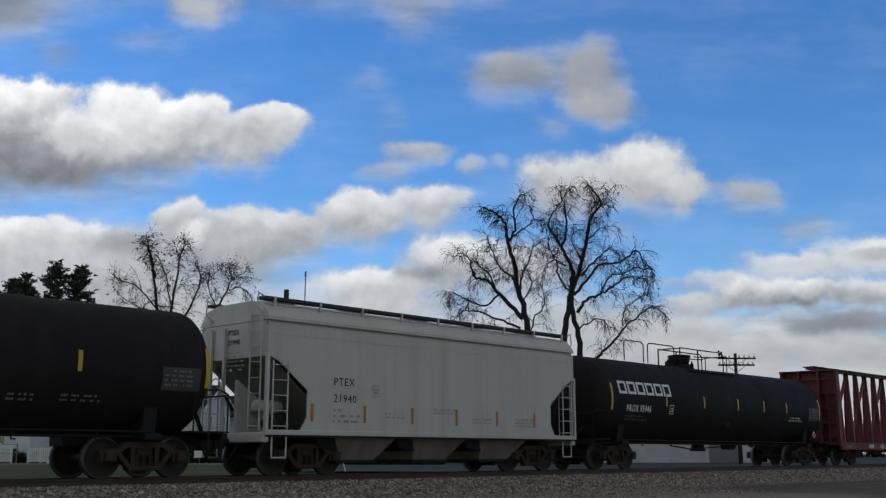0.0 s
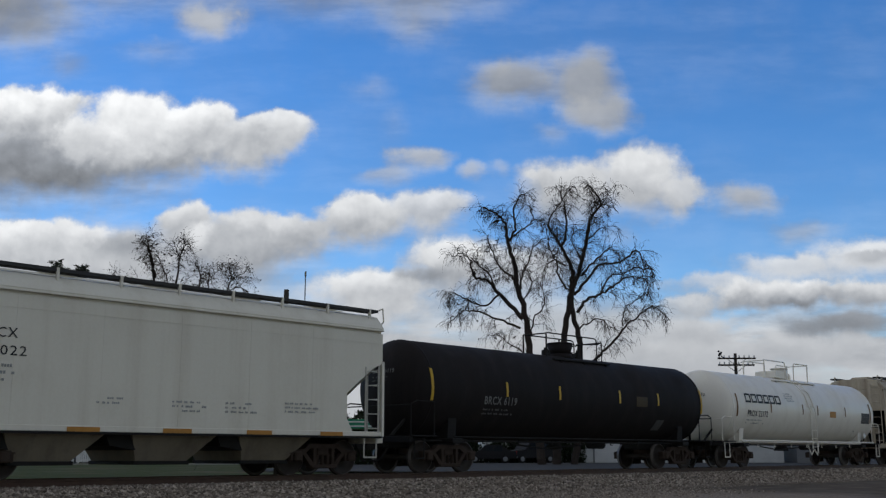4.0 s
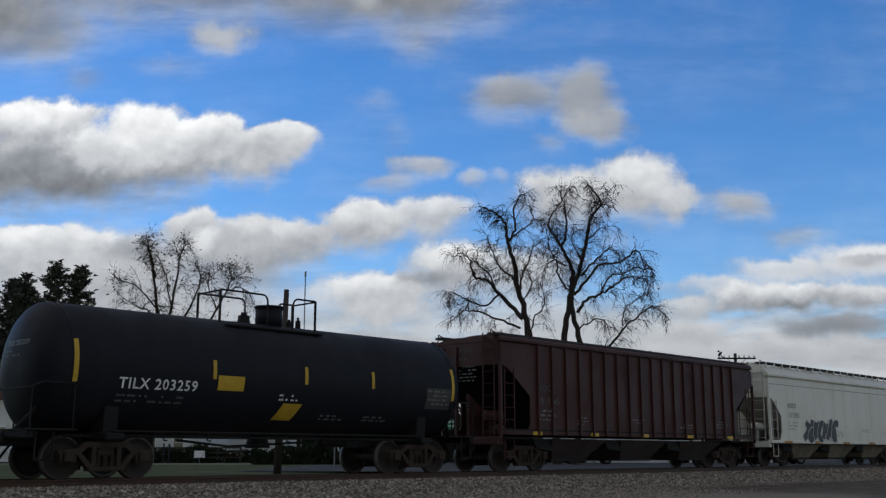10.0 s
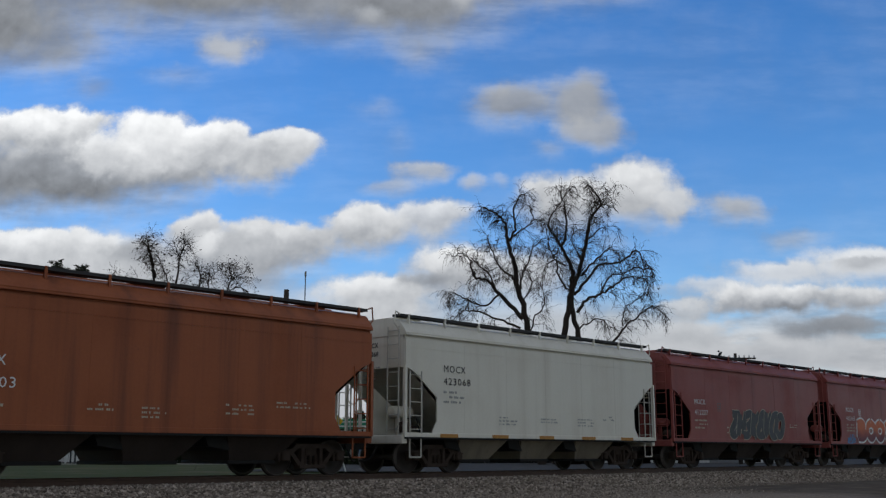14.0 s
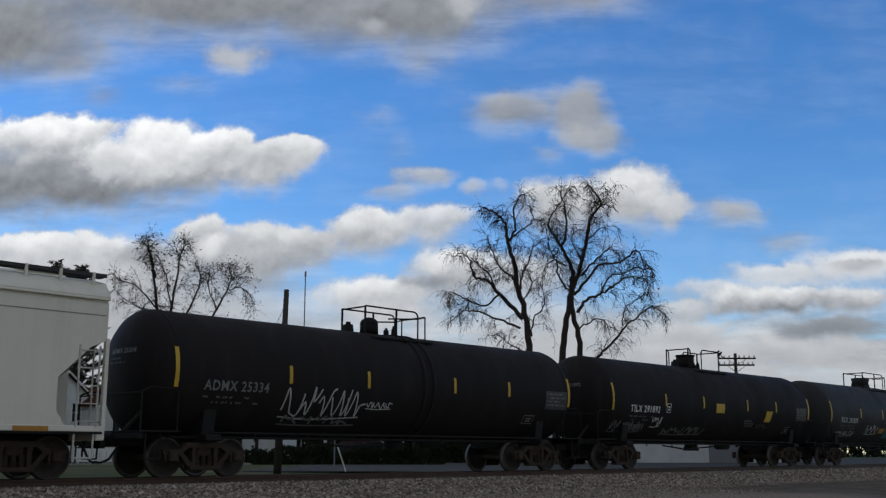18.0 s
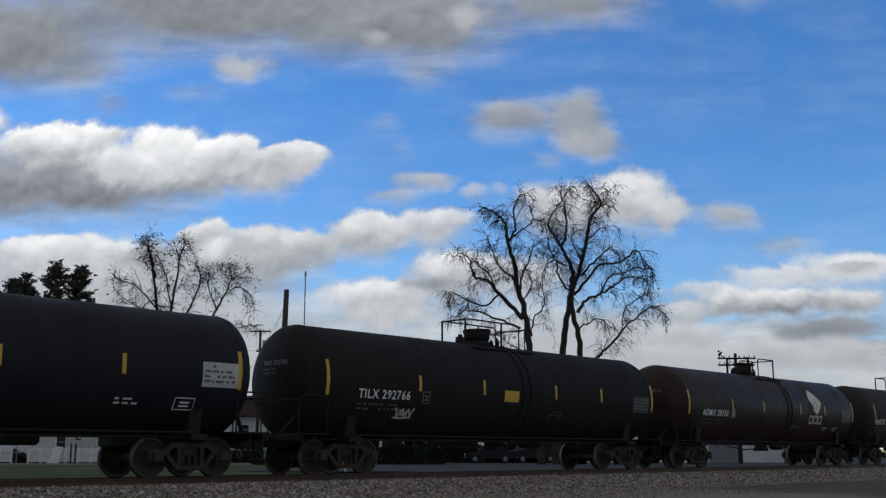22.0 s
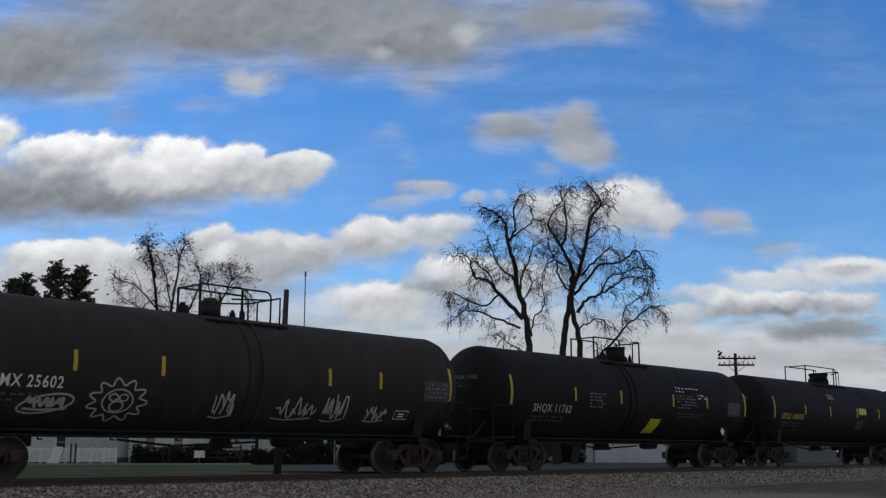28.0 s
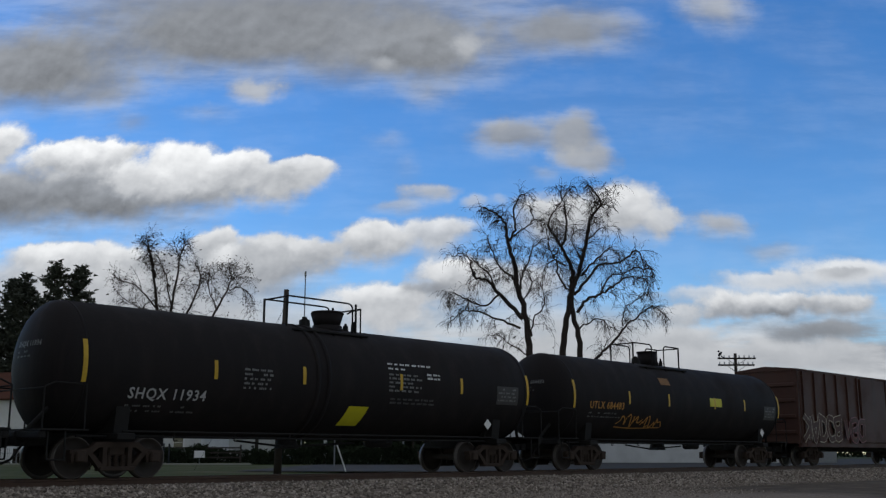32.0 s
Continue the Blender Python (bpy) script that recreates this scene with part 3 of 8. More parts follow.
def ballast():
    """Loose crushed stones over the shoulder that faces the road."""
    rng = np.random.default_rng(5)
    n = 52000
    x = 6 + 84 * rng.random(n) ** 1.35
    y = 14.5 + 7.1 * rng.random(n) ** 0.62
    back = rng.random(n) < 0.06
    y[back] = 23.4 + 2.2 * rng.random(back.sum())
    keep = (x < 28 + 3 * rng.random(n)) | (y > 17.4)
    x, y, n = x[keep], y[keep], int(keep.sum())
    zg = np.interp(y, [4, 12, 17.6, 18.9, 20.3, 24.6, 26.2], [0.0, 0.32, 0.40, 0.52, 0.74, 0.74, 0.52])
    size = rng.uniform(0.022, 0.060, n) * np.where(y < 18.2, 0.6, 1.0)
    octa = np.array([(1, 0, 0), (0, 1, 0), (-1, 0, 0), (0, -1, 0), (0, 0, 1), (0, 0, -1)], float)
    tri = np.array([(0, 1, 4), (1, 2, 4), (2, 3, 4), (3, 0, 4), (1, 0, 5), (2, 1, 5), (3, 2, 5), (0, 3, 5)])
    shape = octa[None] * rng.uniform(0.55, 1.3, (n, 6, 1)) + rng.normal(0, 0.18, (n, 6, 3))
    ang = rng.uniform(0, 6.283, n)
    c, s = np.cos(ang)[:, None], np.sin(ang)[:, None]
    px = shape[:, :, 0] * c - shape[:, :, 1] * s
    py = shape[:, :, 0] * s + shape[:, :, 1] * c
    vs = np.stack([px, py, shape[:, :, 2] * 0.75], -1) * size[:, None, None] + np.stack([x, y, zg + size * 0.25], -1)[:, None, :]
    fs = (tri[None] + 6 * np.arange(n)[:, None, None]).reshape(-1, 3)
    me = bpy.data.meshes.new("ballast_stones")
    me.from_pydata(vs.reshape(-1, 3).tolist(), [], fs.tolist())
    m, nn, l, b = nodes_of("crushed_ballast_stone", (0.25, 0.23, 0.2), 0.85)
    g = nn.new("ShaderNodeNewGeometry")
    cr = nn.new("ShaderNodeValToRGB")
    cr.color_ramp.elements[0].color = (0.10, 0.083, 0.068, 1)
    cr.color_ramp.elements[1].color = (0.48, 0.415, 0.345, 1)
    k = cr.color_ramp.elements.new(0.55)
    k.color = (0.24, 0.20, 0.163, 1)
    l.new(g.outputs["Random Per Island"], cr.inputs[0])
    l.new(cr.outputs[0], b.inputs["Base Color"])
    me.materials.append(m)
    tagged(new("ballast_stones", me), "loose grey and tan crushed ballast stones", "gravel", kind="stuff")


ballast()
# ---- beyond the track ----
def facing(r, a, turn=0.0, z=None):
    """A pose whose x runs to the view's right and y away from it, turned by degrees to the left."""
    m = Matrix((RIGHT, AHEAD, Vector((0, 0, 1)))).transposed().to_4x4()
    return Matrix.Translation(site(r, a, GZ if z is None else z)) @ m @ pose(0, 0, 0, 0, 0, turn)




def siding_mat(name, base, step=0.2):
    m, n, l, b = nodes_of(name, base, 0.6)
    c = coords(n)
    w = n.new("ShaderNodeTexWave")
    w.wave_type, w.bands_direction, w.wave_profile = "BANDS", "Z", "SAW"
    w.inputs["Scale"].default_value = 0.314 / step
    l.new(c, w.inputs["Vector"])
    col = mixed(n, l, ramp(n, l, noise_of(n, l, 0.7, 5, 0.6, c), 0.35, 0.75), base, tuple(x * 0.82 for x in base))
    l.new(col, b.inputs["Base Color"])
    bump(n, l, b, w.outputs["Fac"], 0.6, 0.03)
    return m


MAT["white_siding"] = siding_mat("white_board_siding", (0.66, 0.66, 0.63))
MAT["metal_wall"] = siding_mat("off_white_metal_cladding", (0.60, 0.61, 0.60), 0.9)
MAT["roof_red"] = plain("red_brown_shingles", (0.085, 0.038, 0.026), 0.85, 0, 0.4, 6)
MAT["roof_grey"] = plain("charcoal_shingles", (0.035, 0.038, 0.042), 0.85, 0, 0.4, 6)
MAT["roof_brown"] = plain("dark_brown_shingles", (0.05, 0.034, 0.028), 0.85, 0, 0.4, 6)
MAT["trim"] = plain("white_trim_paint", (0.72, 0.72, 0.70), 0.5, 0, 0.1, 5)
MAT["glass"] = nodes_of("dark_window_glass", (0.02, 0.025, 0.03), 0.08)[0]
MAT["wood_pole"] = plain("weathered_grey_wood", (0.06, 0.052, 0.045), 0.85, 0, 0.35, 3)
MAT["galv"] = plain("dull_galvanised_steel", (0.22, 0.23, 0.24), 0.5, 0.6, 0.2, 6)
MAT["asphalt"] = plain("worn_asphalt", (0.06, 0.06, 0.06), 0.85, 0, 0.3, 2)
MAT["bark"] = plain("dark_bare_bark", (0.045, 0.037, 0.032), 0.9, 0, 0.4, 5)
MAT["needles"] = plain("dark_pine_needles", (0.062, 0.070, 0.050), 0.8, 0, 0.5, 1.5)
MAT["hedge"] = plain("dark_evergreen_hedge", (0.022, 0.030, 0.016), 0.85, 0, 0.5, 3)
MAT["dry_shrub"] = plain("dry_brown_shrub_leaves", (0.045, 0.036, 0.026), 0.85, 0, 0.5, 3)
MAT["canopy_green"] = plain("green_canopy_sheet", (0.03, 0.22, 0.12), 0.4, 0, 0.1, 3)
MAT["sign_white"] = plain("white_sign_face", (0.62, 0.62, 0.60), 0.5, 0, 0.1, 3)
MAT["sign_yellow"] = plain("yellow_sign_face", (0.60, 0.38, 0.02), 0.5, 0, 0.15, 3)


def window(parent, x, z, w, h, y):
    f = part("window", boxed(x - w / 2 - 0.09, x + w / 2 + 0.09, y - 0.06, y + 0.02, z - 0.09, z + h + 0.09, 0.01), MAT["trim"], parent, "white-framed window")
    for k in (0, 1):
        part("pane", boxed(x - w / 2, x + w / 2, y - 0.075, y - 0.05, z + h * k / 2 + 0.02, z + h * (k + 1) / 2 - 0.02), MAT["glass"], f)
    return f


def house(r, a, turn, L, W, eave, ridge, roof, label, side_windows=(), gable_windows=(), chimney=None):
    """Ridge along its x; the long wall at y = 0 looks at the track, gables at both ends."""
    e = anchor("house", label, "house", "houses across the street", facing(r, a, turn))
    m = MAT["white_siding"]
    part("wall", prism([(0, 0), (0, eave), (W / 2, ridge - 0.12), (W, eave), (W, 0)], 0, L), m, e)
    # prism runs along y: lay it so that it runs along x
    w = e.children[-1]
    w.data.transform(Matrix(((0, 1, 0, 0), (1, 0, 0, 0), (0, 0, 1, 0), (0, 0, 0, 1))))
    w.data.flip_normals()
    slope = math.atan2(ridge - eave, W / 2)
    run = (W / 2 + 0.45) / math.cos(slope)
    for s in (-1, 1):
        bm = boxed(-0.4, L + 0.4, 0, run, 0, 0.14)
        mt = Matrix.Translation((0, W / 2, ridge)) @ (pose(0, 0, 0, 0, 0, 0) if s > 0 else pose(L, 0, 0, 0, 0, 180)) @ pose(0, 0, 0, -math.degrees(slope))
        bmesh.ops.transform(bm, matrix=mt, verts=bm.verts[:])
        part("roof_slope", bm, MAT[roof], e)
    for s in (0, 1):
        x = -0.42 if s == 0 else L + 0.42
        part("gable_trim", rods([(x, -0.4, eave - 0.35), (x, W / 2, ridge - 0.02), (x, W + 0.4, eave - 0.35)], 0.09, 4), MAT["trim"], e)
    for x, z, ww, h in side_windows:
        window(e, x, z, ww, h, 0.0)
    for y, z, ww, h in gable_windows:
        f = window(e, 0, z, ww, h, 0.0)
        f.matrix_basis = pose(L, y, 0, 0, 0, 90)
    part("foundation", boxed(-0.03, L + 0.03, -0.03, W + 0.03, -0.1, 0.45), MAT["galv"], e)
    if chimney:
        part("chimney", boxed(chimney[0] - 0.35, chimney[0] + 0.35, chimney[1] - 0.35, chimney[1] + 0.35, eave, ridge + 0.8, 0.02), MAT["roof_brown"], e)
    return e


house(-47.6, 93.7, -24, 14.6, 7.0, 5.5, 7.8, "roof_red", "white two-storey house with red-brown shingle roof", ((11.2, 1.4, 1.1, 1.6), (5.6, 1.4, 1.1, 1.6)), ((2.4, 3.5, 0.8, 1.6), (4.9, 3.5, 0.8, 1.6), (3.4, 1.0, 1.0, 1.5)))
house(-34.7, 94.2, -24, 4.8, 4.8, 5.1, 6.5, "roof_red", "white gabled wing with red-brown roof", (), ((2.4, 2.7, 0.85, 1.5),))
house(-28.2, 95.0, -16, 7.2, 5.2, 5.0, 6.75, "roof_grey", "white house with charcoal shingle roof", ((2.2, 1.1, 0.9, 1.3), (5.0, 1.1, 0.9, 1.3)), ((1.4, 2.8, 0.6, 1.3), (3.8, 2.8, 0.6, 1.3)))
house(-22.9, 105.9, -16, 6.8, 4.8, 4.7, 6.5, "roof_brown", "white house with dark brown roof", ((3.2, 2.6, 1.1, 1.0),), ((2.4, 2.5, 0.7, 1.2),))


def hall():
    e = anchor("warehouse", "long off-white metal-clad warehouse with a flat roof", "warehouse", "", facing(3.6, 92))
    part("wall", boxed(0, 26.0, 0, 16, 0, 6.15), MAT["metal_wall"], e)
    part("roof", boxed(-0.15, 26.15, -0.15, 16.15, 6.15, 6.33, 0.02), MAT["galv"], e)
    for x in (13.6, 15.6):
        window(e, x, 3.1, 1.0, 0.8, 0.0)
    part("loading_door", boxed(19.5, 22.3, -0.05, 0.05, 0.0, 3.0, 0.01), MAT["galv"], e)
    part("downpipe", rods([(9.5, -0.08, 0), (9.5, -0.08, 6.1)], 0.07, 6), MAT["galv"], e)
    part("downpipe", rods([(0.2, -0.08, 0), (0.2, -0.08, 6.1)], 0.07, 6), MAT["galv"], e)
    e = anchor("storage_shed", "small grey metal shed beside the warehouse", "shed", "", facing(30.4, 91))
    part("wall", boxed(0, 3.4, 0, 4, 0, 1.9), MAT["galv"], e)
    part("roof", boxed(-0.1, 3.5, -0.1, 4.1, 1.9, 2.0, 0.01), MAT["roof_grey"], e)


hall()


def utility_pole(r, a, top, label, arms=(), boxes=(), lean=0.0, rad=0.16, insulators=4):
    h = top - GZ
    e = anchor("utility_pole", label, "utility pole", "poles along the street", facing(r, a))
    bm = bmesh.new()
    rod(bm, (0, 0, -0.3), (lean, 0, h), rad, 12, rad * 0.65)
    part("pole", bm, MAT["wood_pole"], e, "", True)
    for z, w, dx in arms:
        x = lean * z / h + dx
        part("crossarm", boxed(x - w / 2, x + w / 2, -0.24, -0.12, z - 0.06, z + 0.06, 0.01), MAT["wood_pole"], e)
        for k in range(insulators):
            xx = x - w / 2 + 0.12 + (w - 0.24) * k / (insulators - 1)
            bm = bmesh.new()
            rod(bm, (xx, -0.18, z + 0.05), (xx, -0.18, z + 0.24), 0.05, 8, 0.03)
            part("insulator", bm, MAT["galv"], e)
        part("arm_brace", rods([(x - w * 0.25, -0.18, z - 0.05), (x - dx, -0.13, z - 0.55), (x + w * 0.25, -0.18, z - 0.05)], 0.02, 4), MAT["galv"], e)
    for x, z in boxes:
        bm = bmesh.new()
        bmesh.ops.create_cone(bm, cap_ends=True, segments=14, radius1=0.24, radius2=0.24, depth=0.8, matrix=pose(x, -0.1, z))
        part("transformer", bm, MAT["galv"], e, "grey can transformer", True)
    return e


utility_pole(-16.2, 92, 12.3, "wooden utility pole with crossarms and a grey transformer", ((11.4, 1.9, 0.0), (9.65, 1.4, 0.4)), ((0.45, 10.2),))
utility_pole(-6.85, 125, 12.3, "wooden utility pole with two crossarms and transformers", ((11.3, 2.3, -0.6), (10.4, 2.0, 0.2)), ((-0.6, 8.6), (0.6, 8.6)), rad=0.18)
utility_pole(-3.95, 140, 12.0, "wooden utility pole with a lamp arm", ((9.2, 2.2, 0.0),), (), rad=0.18)
utility_pole(21.9, 78, 8.85, "dark wooden line pole with two long crossarms", ((7.75, 2.85, 0.05), (7.25, 2.7, 0.0)), (), rad=0.17, insulators=8)
utility_pole(-6.55, 42, 8.04, "stout grey wooden pole with no crossarm", (), (), 0.16, 0.16)
utility_pole(-38.6, 76, 9.2, "grey steel light pole beside the house", (), (), 0.0, 0.12)


def bird():
    e = anchor("bird", "small dark bird perched on the crossarm", "bird", "", facing(20.72, 77.8, 0, 8.66))
    bm = bmesh.new()
    bmesh.ops.create_uvsphere(bm, u_segments=10, v_segments=8, radius=0.13, matrix=pose(0, 0, 0.15, 0, -50) @ Matrix.Diagonal((1.6, 0.8, 0.8, 1)))
    part("body", bm, MAT["roof_grey"], e, "", True)
    bm = bmesh.new()
    bmesh.ops.create_uvsphere(bm, u_segments=8, v_segments=6, radius=0.075, matrix=pose(-0.10, 0, 0.34))
    rod(bm, (-0.15, 0, 0.34), (-0.24, 0, 0.32), 0.02, 5, 0.003)
    part("head", bm, MAT["roof_grey"], e, "", True)
    part("tail", prism([(0.08, 0.04), (0.28, -0.16), (0.22, -0.18), (0.03, 0.0)], -0.04, 0.04), MAT["roof_grey"], e)


bird()

e = anchor("radio_mast", "thin whip antenna mast with guy wires", "antenna", "", facing(-11.4, 85))
part("mast", rods([(0, 0, 0), (0, 0, 15.2)], 0.05, 6), MAT["galv"], e)
part("tip", rods([(0, 0, 15.2), (0, 0, 15.6)], 0.09, 6), MAT["galv"], e)


def line_wire(a, b, sag, name="overhead_wire"):
    pts = [Vector(a).lerp(Vector(b), k / 10) - Vector((0, 0, sag * 4 * (k / 10) * (1 - k / 10))) for k in range(11)]
    return tagged(part(name, rods(pts, 0.008, 4), MAT["roof_grey"]), "thin black overhead wire between poles", "wire", "overhead wires")


line_wire(site(-16.6, 92, 12.2), site(-60, 95, 12.0), 0.8)
line_wire(site(-15.8, 92, 10.5), site(-60, 95, 10.2), 0.8)
line_wire(site(-6.4, 42, 7.6), site(-16.0, 92, 10.6), 0.5)
line_wire(site(-6.4, 42, 7.4), site(-11.0, 47, 0.75), 0.0)
line_wire(site(-16.4, 92, 12.2), site(-7.2, 125, 11.9), 0.6)
line_wire(site(-7.0, 125, 12.1), site(-3.9, 140, 10.9), 0.3)


def picket_fence(r0, r1, a, h=1.15):
    e = anchor("picket_fence", "white vinyl fence along a yard", "fence", "", facing(r0, a))
    w = r1 - r0
    n = int(w / 1.2) + 1
    for k in range(n + 1):
        x = w * k / n
        part("post", boxed(x - 0.06, x + 0.06, -0.06, 0.06, 0, h + 0.1, 0.01), MAT["trim"], e)
    for k in range(n):
        x0, x1 = w * k / n + 0.06, w * (k + 1) / n - 0.06
        for j in range(6):
            xx = x0 + (x1 - x0) * (j + 0.5) / 6
            part("picket", boxed(xx - 0.055, xx + 0.055, -0.02, 0.02, 0.08, h - 0.12), MAT["trim"], e)
        part("bottom_rail", boxed(x0, x1, -0.03, 0.03, 0.2, 0.3), MAT["trim"], e)
        part("top_rail", boxed(x0, x1, -0.035, 0.035, h - 0.12, h), MAT["trim"], e)


picket_fence(-33.9, -26.7, 86.6, 1.2)
picket_fence(-41.0, -35.0, 86, 1.5)
picket_fence(-20.0, -17.2, 94, 1.0)


def rail_fence(r0, r1, a):
    e = anchor("rail_fence", "dark timber rail fence behind the lawn", "fence", "", facing(r0, a))
    w = r1 - r0
    n = int(w / 2.4)
    for k in range(n + 1):
        part("post", boxed(w * k / n - 0.07, w * k / n + 0.07, -0.07, 0.07, 0, 1.5), MAT["wood_pole"], e)
    for z in (0.45, 0.85, 1.25):
        part("rail", boxed(0, w, -0.03, 0.03, z - 0.06, z + 0.06), MAT["wood_pole"], e)


rail_fence(-26.0, -17.0, 89)


def leafy(name, label, category, w, d, h, count, mat, place, seed, blade=0.10):
    """A mass of small leaves filling a box with an uneven outline."""
    rng = np.random.default_rng(seed)
    p = rng.uniform((0, 0, 0), (w, d, h), (count, 3))
    top = h * (0.80 + 0.2 * np.sin(p[:, 0] * 1.7 + seed) * np.sin(p[:, 0] * 0.6 + 1.3))
    p = p[p[:, 2] < top]
    q = rng.normal(0, blade, (len(p), 3, 3))
    vs = (p[:, None, :] + q).reshape(-1, 3)
    me = bpy.data.meshes.new(name)
    me.from_pydata(vs.tolist(), [], np.arange(len(vs)).reshape(-1, 3).tolist())
    me.materials.append(mat)
    ob = new(name, me)
    ob.matrix_world = place
    return tagged(ob, label, category, kind="stuff")


leafy("hedge", "dark evergreen hedge along the street", "hedge", 13.7, 1.3, 1.55, 15000, MAT["hedge"], facing(-13.6, 75), 3, 0.08)
leafy("hedge", "dark brown and green hedge behind the parked cars", "hedge", 14.6, 1.2, 2.3, 15000, MAT["hedge"], facing(-2.4, 90.4), 4, 0.09)
leafy("shrubs", "dark tangled shrubs in front of the houses", "shrubs", 6.2, 1.5, 1.55, 4600, MAT["hedge"], facing(-25.9, 88), 8, 0.10)
leafy("shrubs", "low brown shrubs behind the yard fence", "shrubs", 12.0, 1.0, 1.25, 6500, MAT["dry_shrub"], facing(-40.0, 87.4), 11, 0.09)
leafy("shrubs", "dark clipped shrubs beside the yard sign", "shrubs", 4.5, 1.0, 1.3, 3200, MAT["hedge"], facing(-20.6, 89.5), 12, 0.09)
leafy("far_trees", "dark woods behind the filling station", "woods", 40, 6, 8.8, 15000, MAT["hedge"], facing(-41, 190), 5, 0.35)
leafy("far_trees", "clump of taller dark trees beyond the signs", "woods", 6.5, 5, 11.5, 5000, MAT["hedge"], facing(-3.2, 188), 9, 0.35)
leafy("far_trees", "bare brown woods on the horizon", "woods", 30, 6, 5.0, 6000, MAT["bark"], facing(3, 190), 10, 0.35)
leafy("far_trees", "dull green scrub on the horizon", "woods", 260, 8, 6.0, 12000, MAT["hedge"], facing(-190, 240), 6, 0.6)
leafy("far_trees", "dull green scrub on the horizon", "woods", 300, 8, 6.0, 12000, MAT["hedge"], facing(20, 240), 7, 0.6)


def street():
    bm = bmesh.new()
    lot = [site(-9, 46), Vector((34, 29, 0)), Vector((220, 29, 0)), Vector((220, 70, 0)), Vector((100, 70, 0)), site(36, 91.5), site(-9, 91.5)]
    lane = [site(-80, 76.5), site(-9.02, 76.5), site(-9.02, 82.5), site(-80, 82.5)]
    for pts in (lot,):
        bm.faces.new([bm.verts.new((p.x, p.y, GZ + 0.006)) for p in pts])
    bmesh.ops.triangulate(bm, faces=bm.faces[:])
    bmesh.ops.recalc_face_normals(bm, faces=bm.faces[:])
    for face in bm.faces:
        if face.normal.z < 0:
            face.normal_flip()
    tagged(part("road", bm, MAT["asphalt"]), "worn grey asphalt street and parking lot", "road", kind="structure")
    bm = bmesh.new()
    bm.faces.new([bm.verts.new((p.x, p.y, GZ + 0.006)) for p in reversed(lane)])
    for face in bm.faces:
        face.normal_update()
        if face.normal.z < 0:
            face.normal_flip()
    tagged(part("pavement", bm, MAT["concrete"]), "pale worn concrete street in front of the houses", "pavement", kind="structure")


street()

e = anchor("station_canopy", "green and white filling station canopy", "canopy", "", facing(-19.0, 150))
part("fascia", boxed(0, 20.5, 0, 6, 4.3, 5.6, 0.03), MAT["canopy_green"], e)
for z in (4.55, 5.15):
    part("stripe", boxed(-0.02, 20.52, -0.03, 0.0, z, z + 0.17), MAT["trim"], e)
for x in (2.0, 10.0, 18.5):
    part("column", boxed(x - 0.2, x + 0.2, 2.5, 2.9, 0, 4.3), MAT["trim"], e)
e = anchor("store_sign", "two-panel white roadside sign on posts", "sign", "", facing(-3.85, 100))
for z0, z1 in ((2.7, 3.95), (4.1, 5.45)):
    p = part("sign_panel", boxed(0, 2.35, -0.1, 0.1, z0, z1, 0.02), MAT["sign_white"], e)
    part("sign_bar", on_side(bars_bm(3, 1.9, 0.16, 0.15, 5), 0.2, z1 - 0.4, -0.112), MAT["grey_mark"], p)
for x in (0.1, 2.25):
    part("post", boxed(x - 0.08, x + 0.08, -0.08, 0.08, 0, 5.6), MAT["galv"], e)
e = anchor("warning_sign", "yellow diamond warning sign on a post", "sign", "", facing(-6.66, 65))
part("post", boxed(-0.04, 0.04, -0.03, 0.03, 0, 3.2), MAT["galv"], e)
part("plate", prism([(0, 2.2), (0.52, 2.72), (0, 3.24), (-0.52, 2.72)], -0.06, -0.04), MAT["sign_yellow"], e)
part("symbol", prism([(-0.1, 2.5), (0.1, 2.5), (0.1, 2.95), (-0.1, 2.95)], -0.068, -0.064), MAT["black_mark"], e)
e = anchor("marker_post", "leaning white marker post by the track", "marker post", "", facing(-4.11, 45))
part("post", rods([(0, 0, 0), (-0.40, 0, 1.12)], 0.03, 6), MAT["sign_white"], e)
e = anchor("yard_sign", "small white sign on the lawn", "sign", "", facing(-19.3, 84))
part("plate", boxed(-0.42, 0.42, -0.03, 0.03, 0.45, 1.0), MAT["trim"], e)
part("stake", boxed(-0.03, 0.03, -0.02, 0.02, 0, 0.4), MAT["galv"], e)


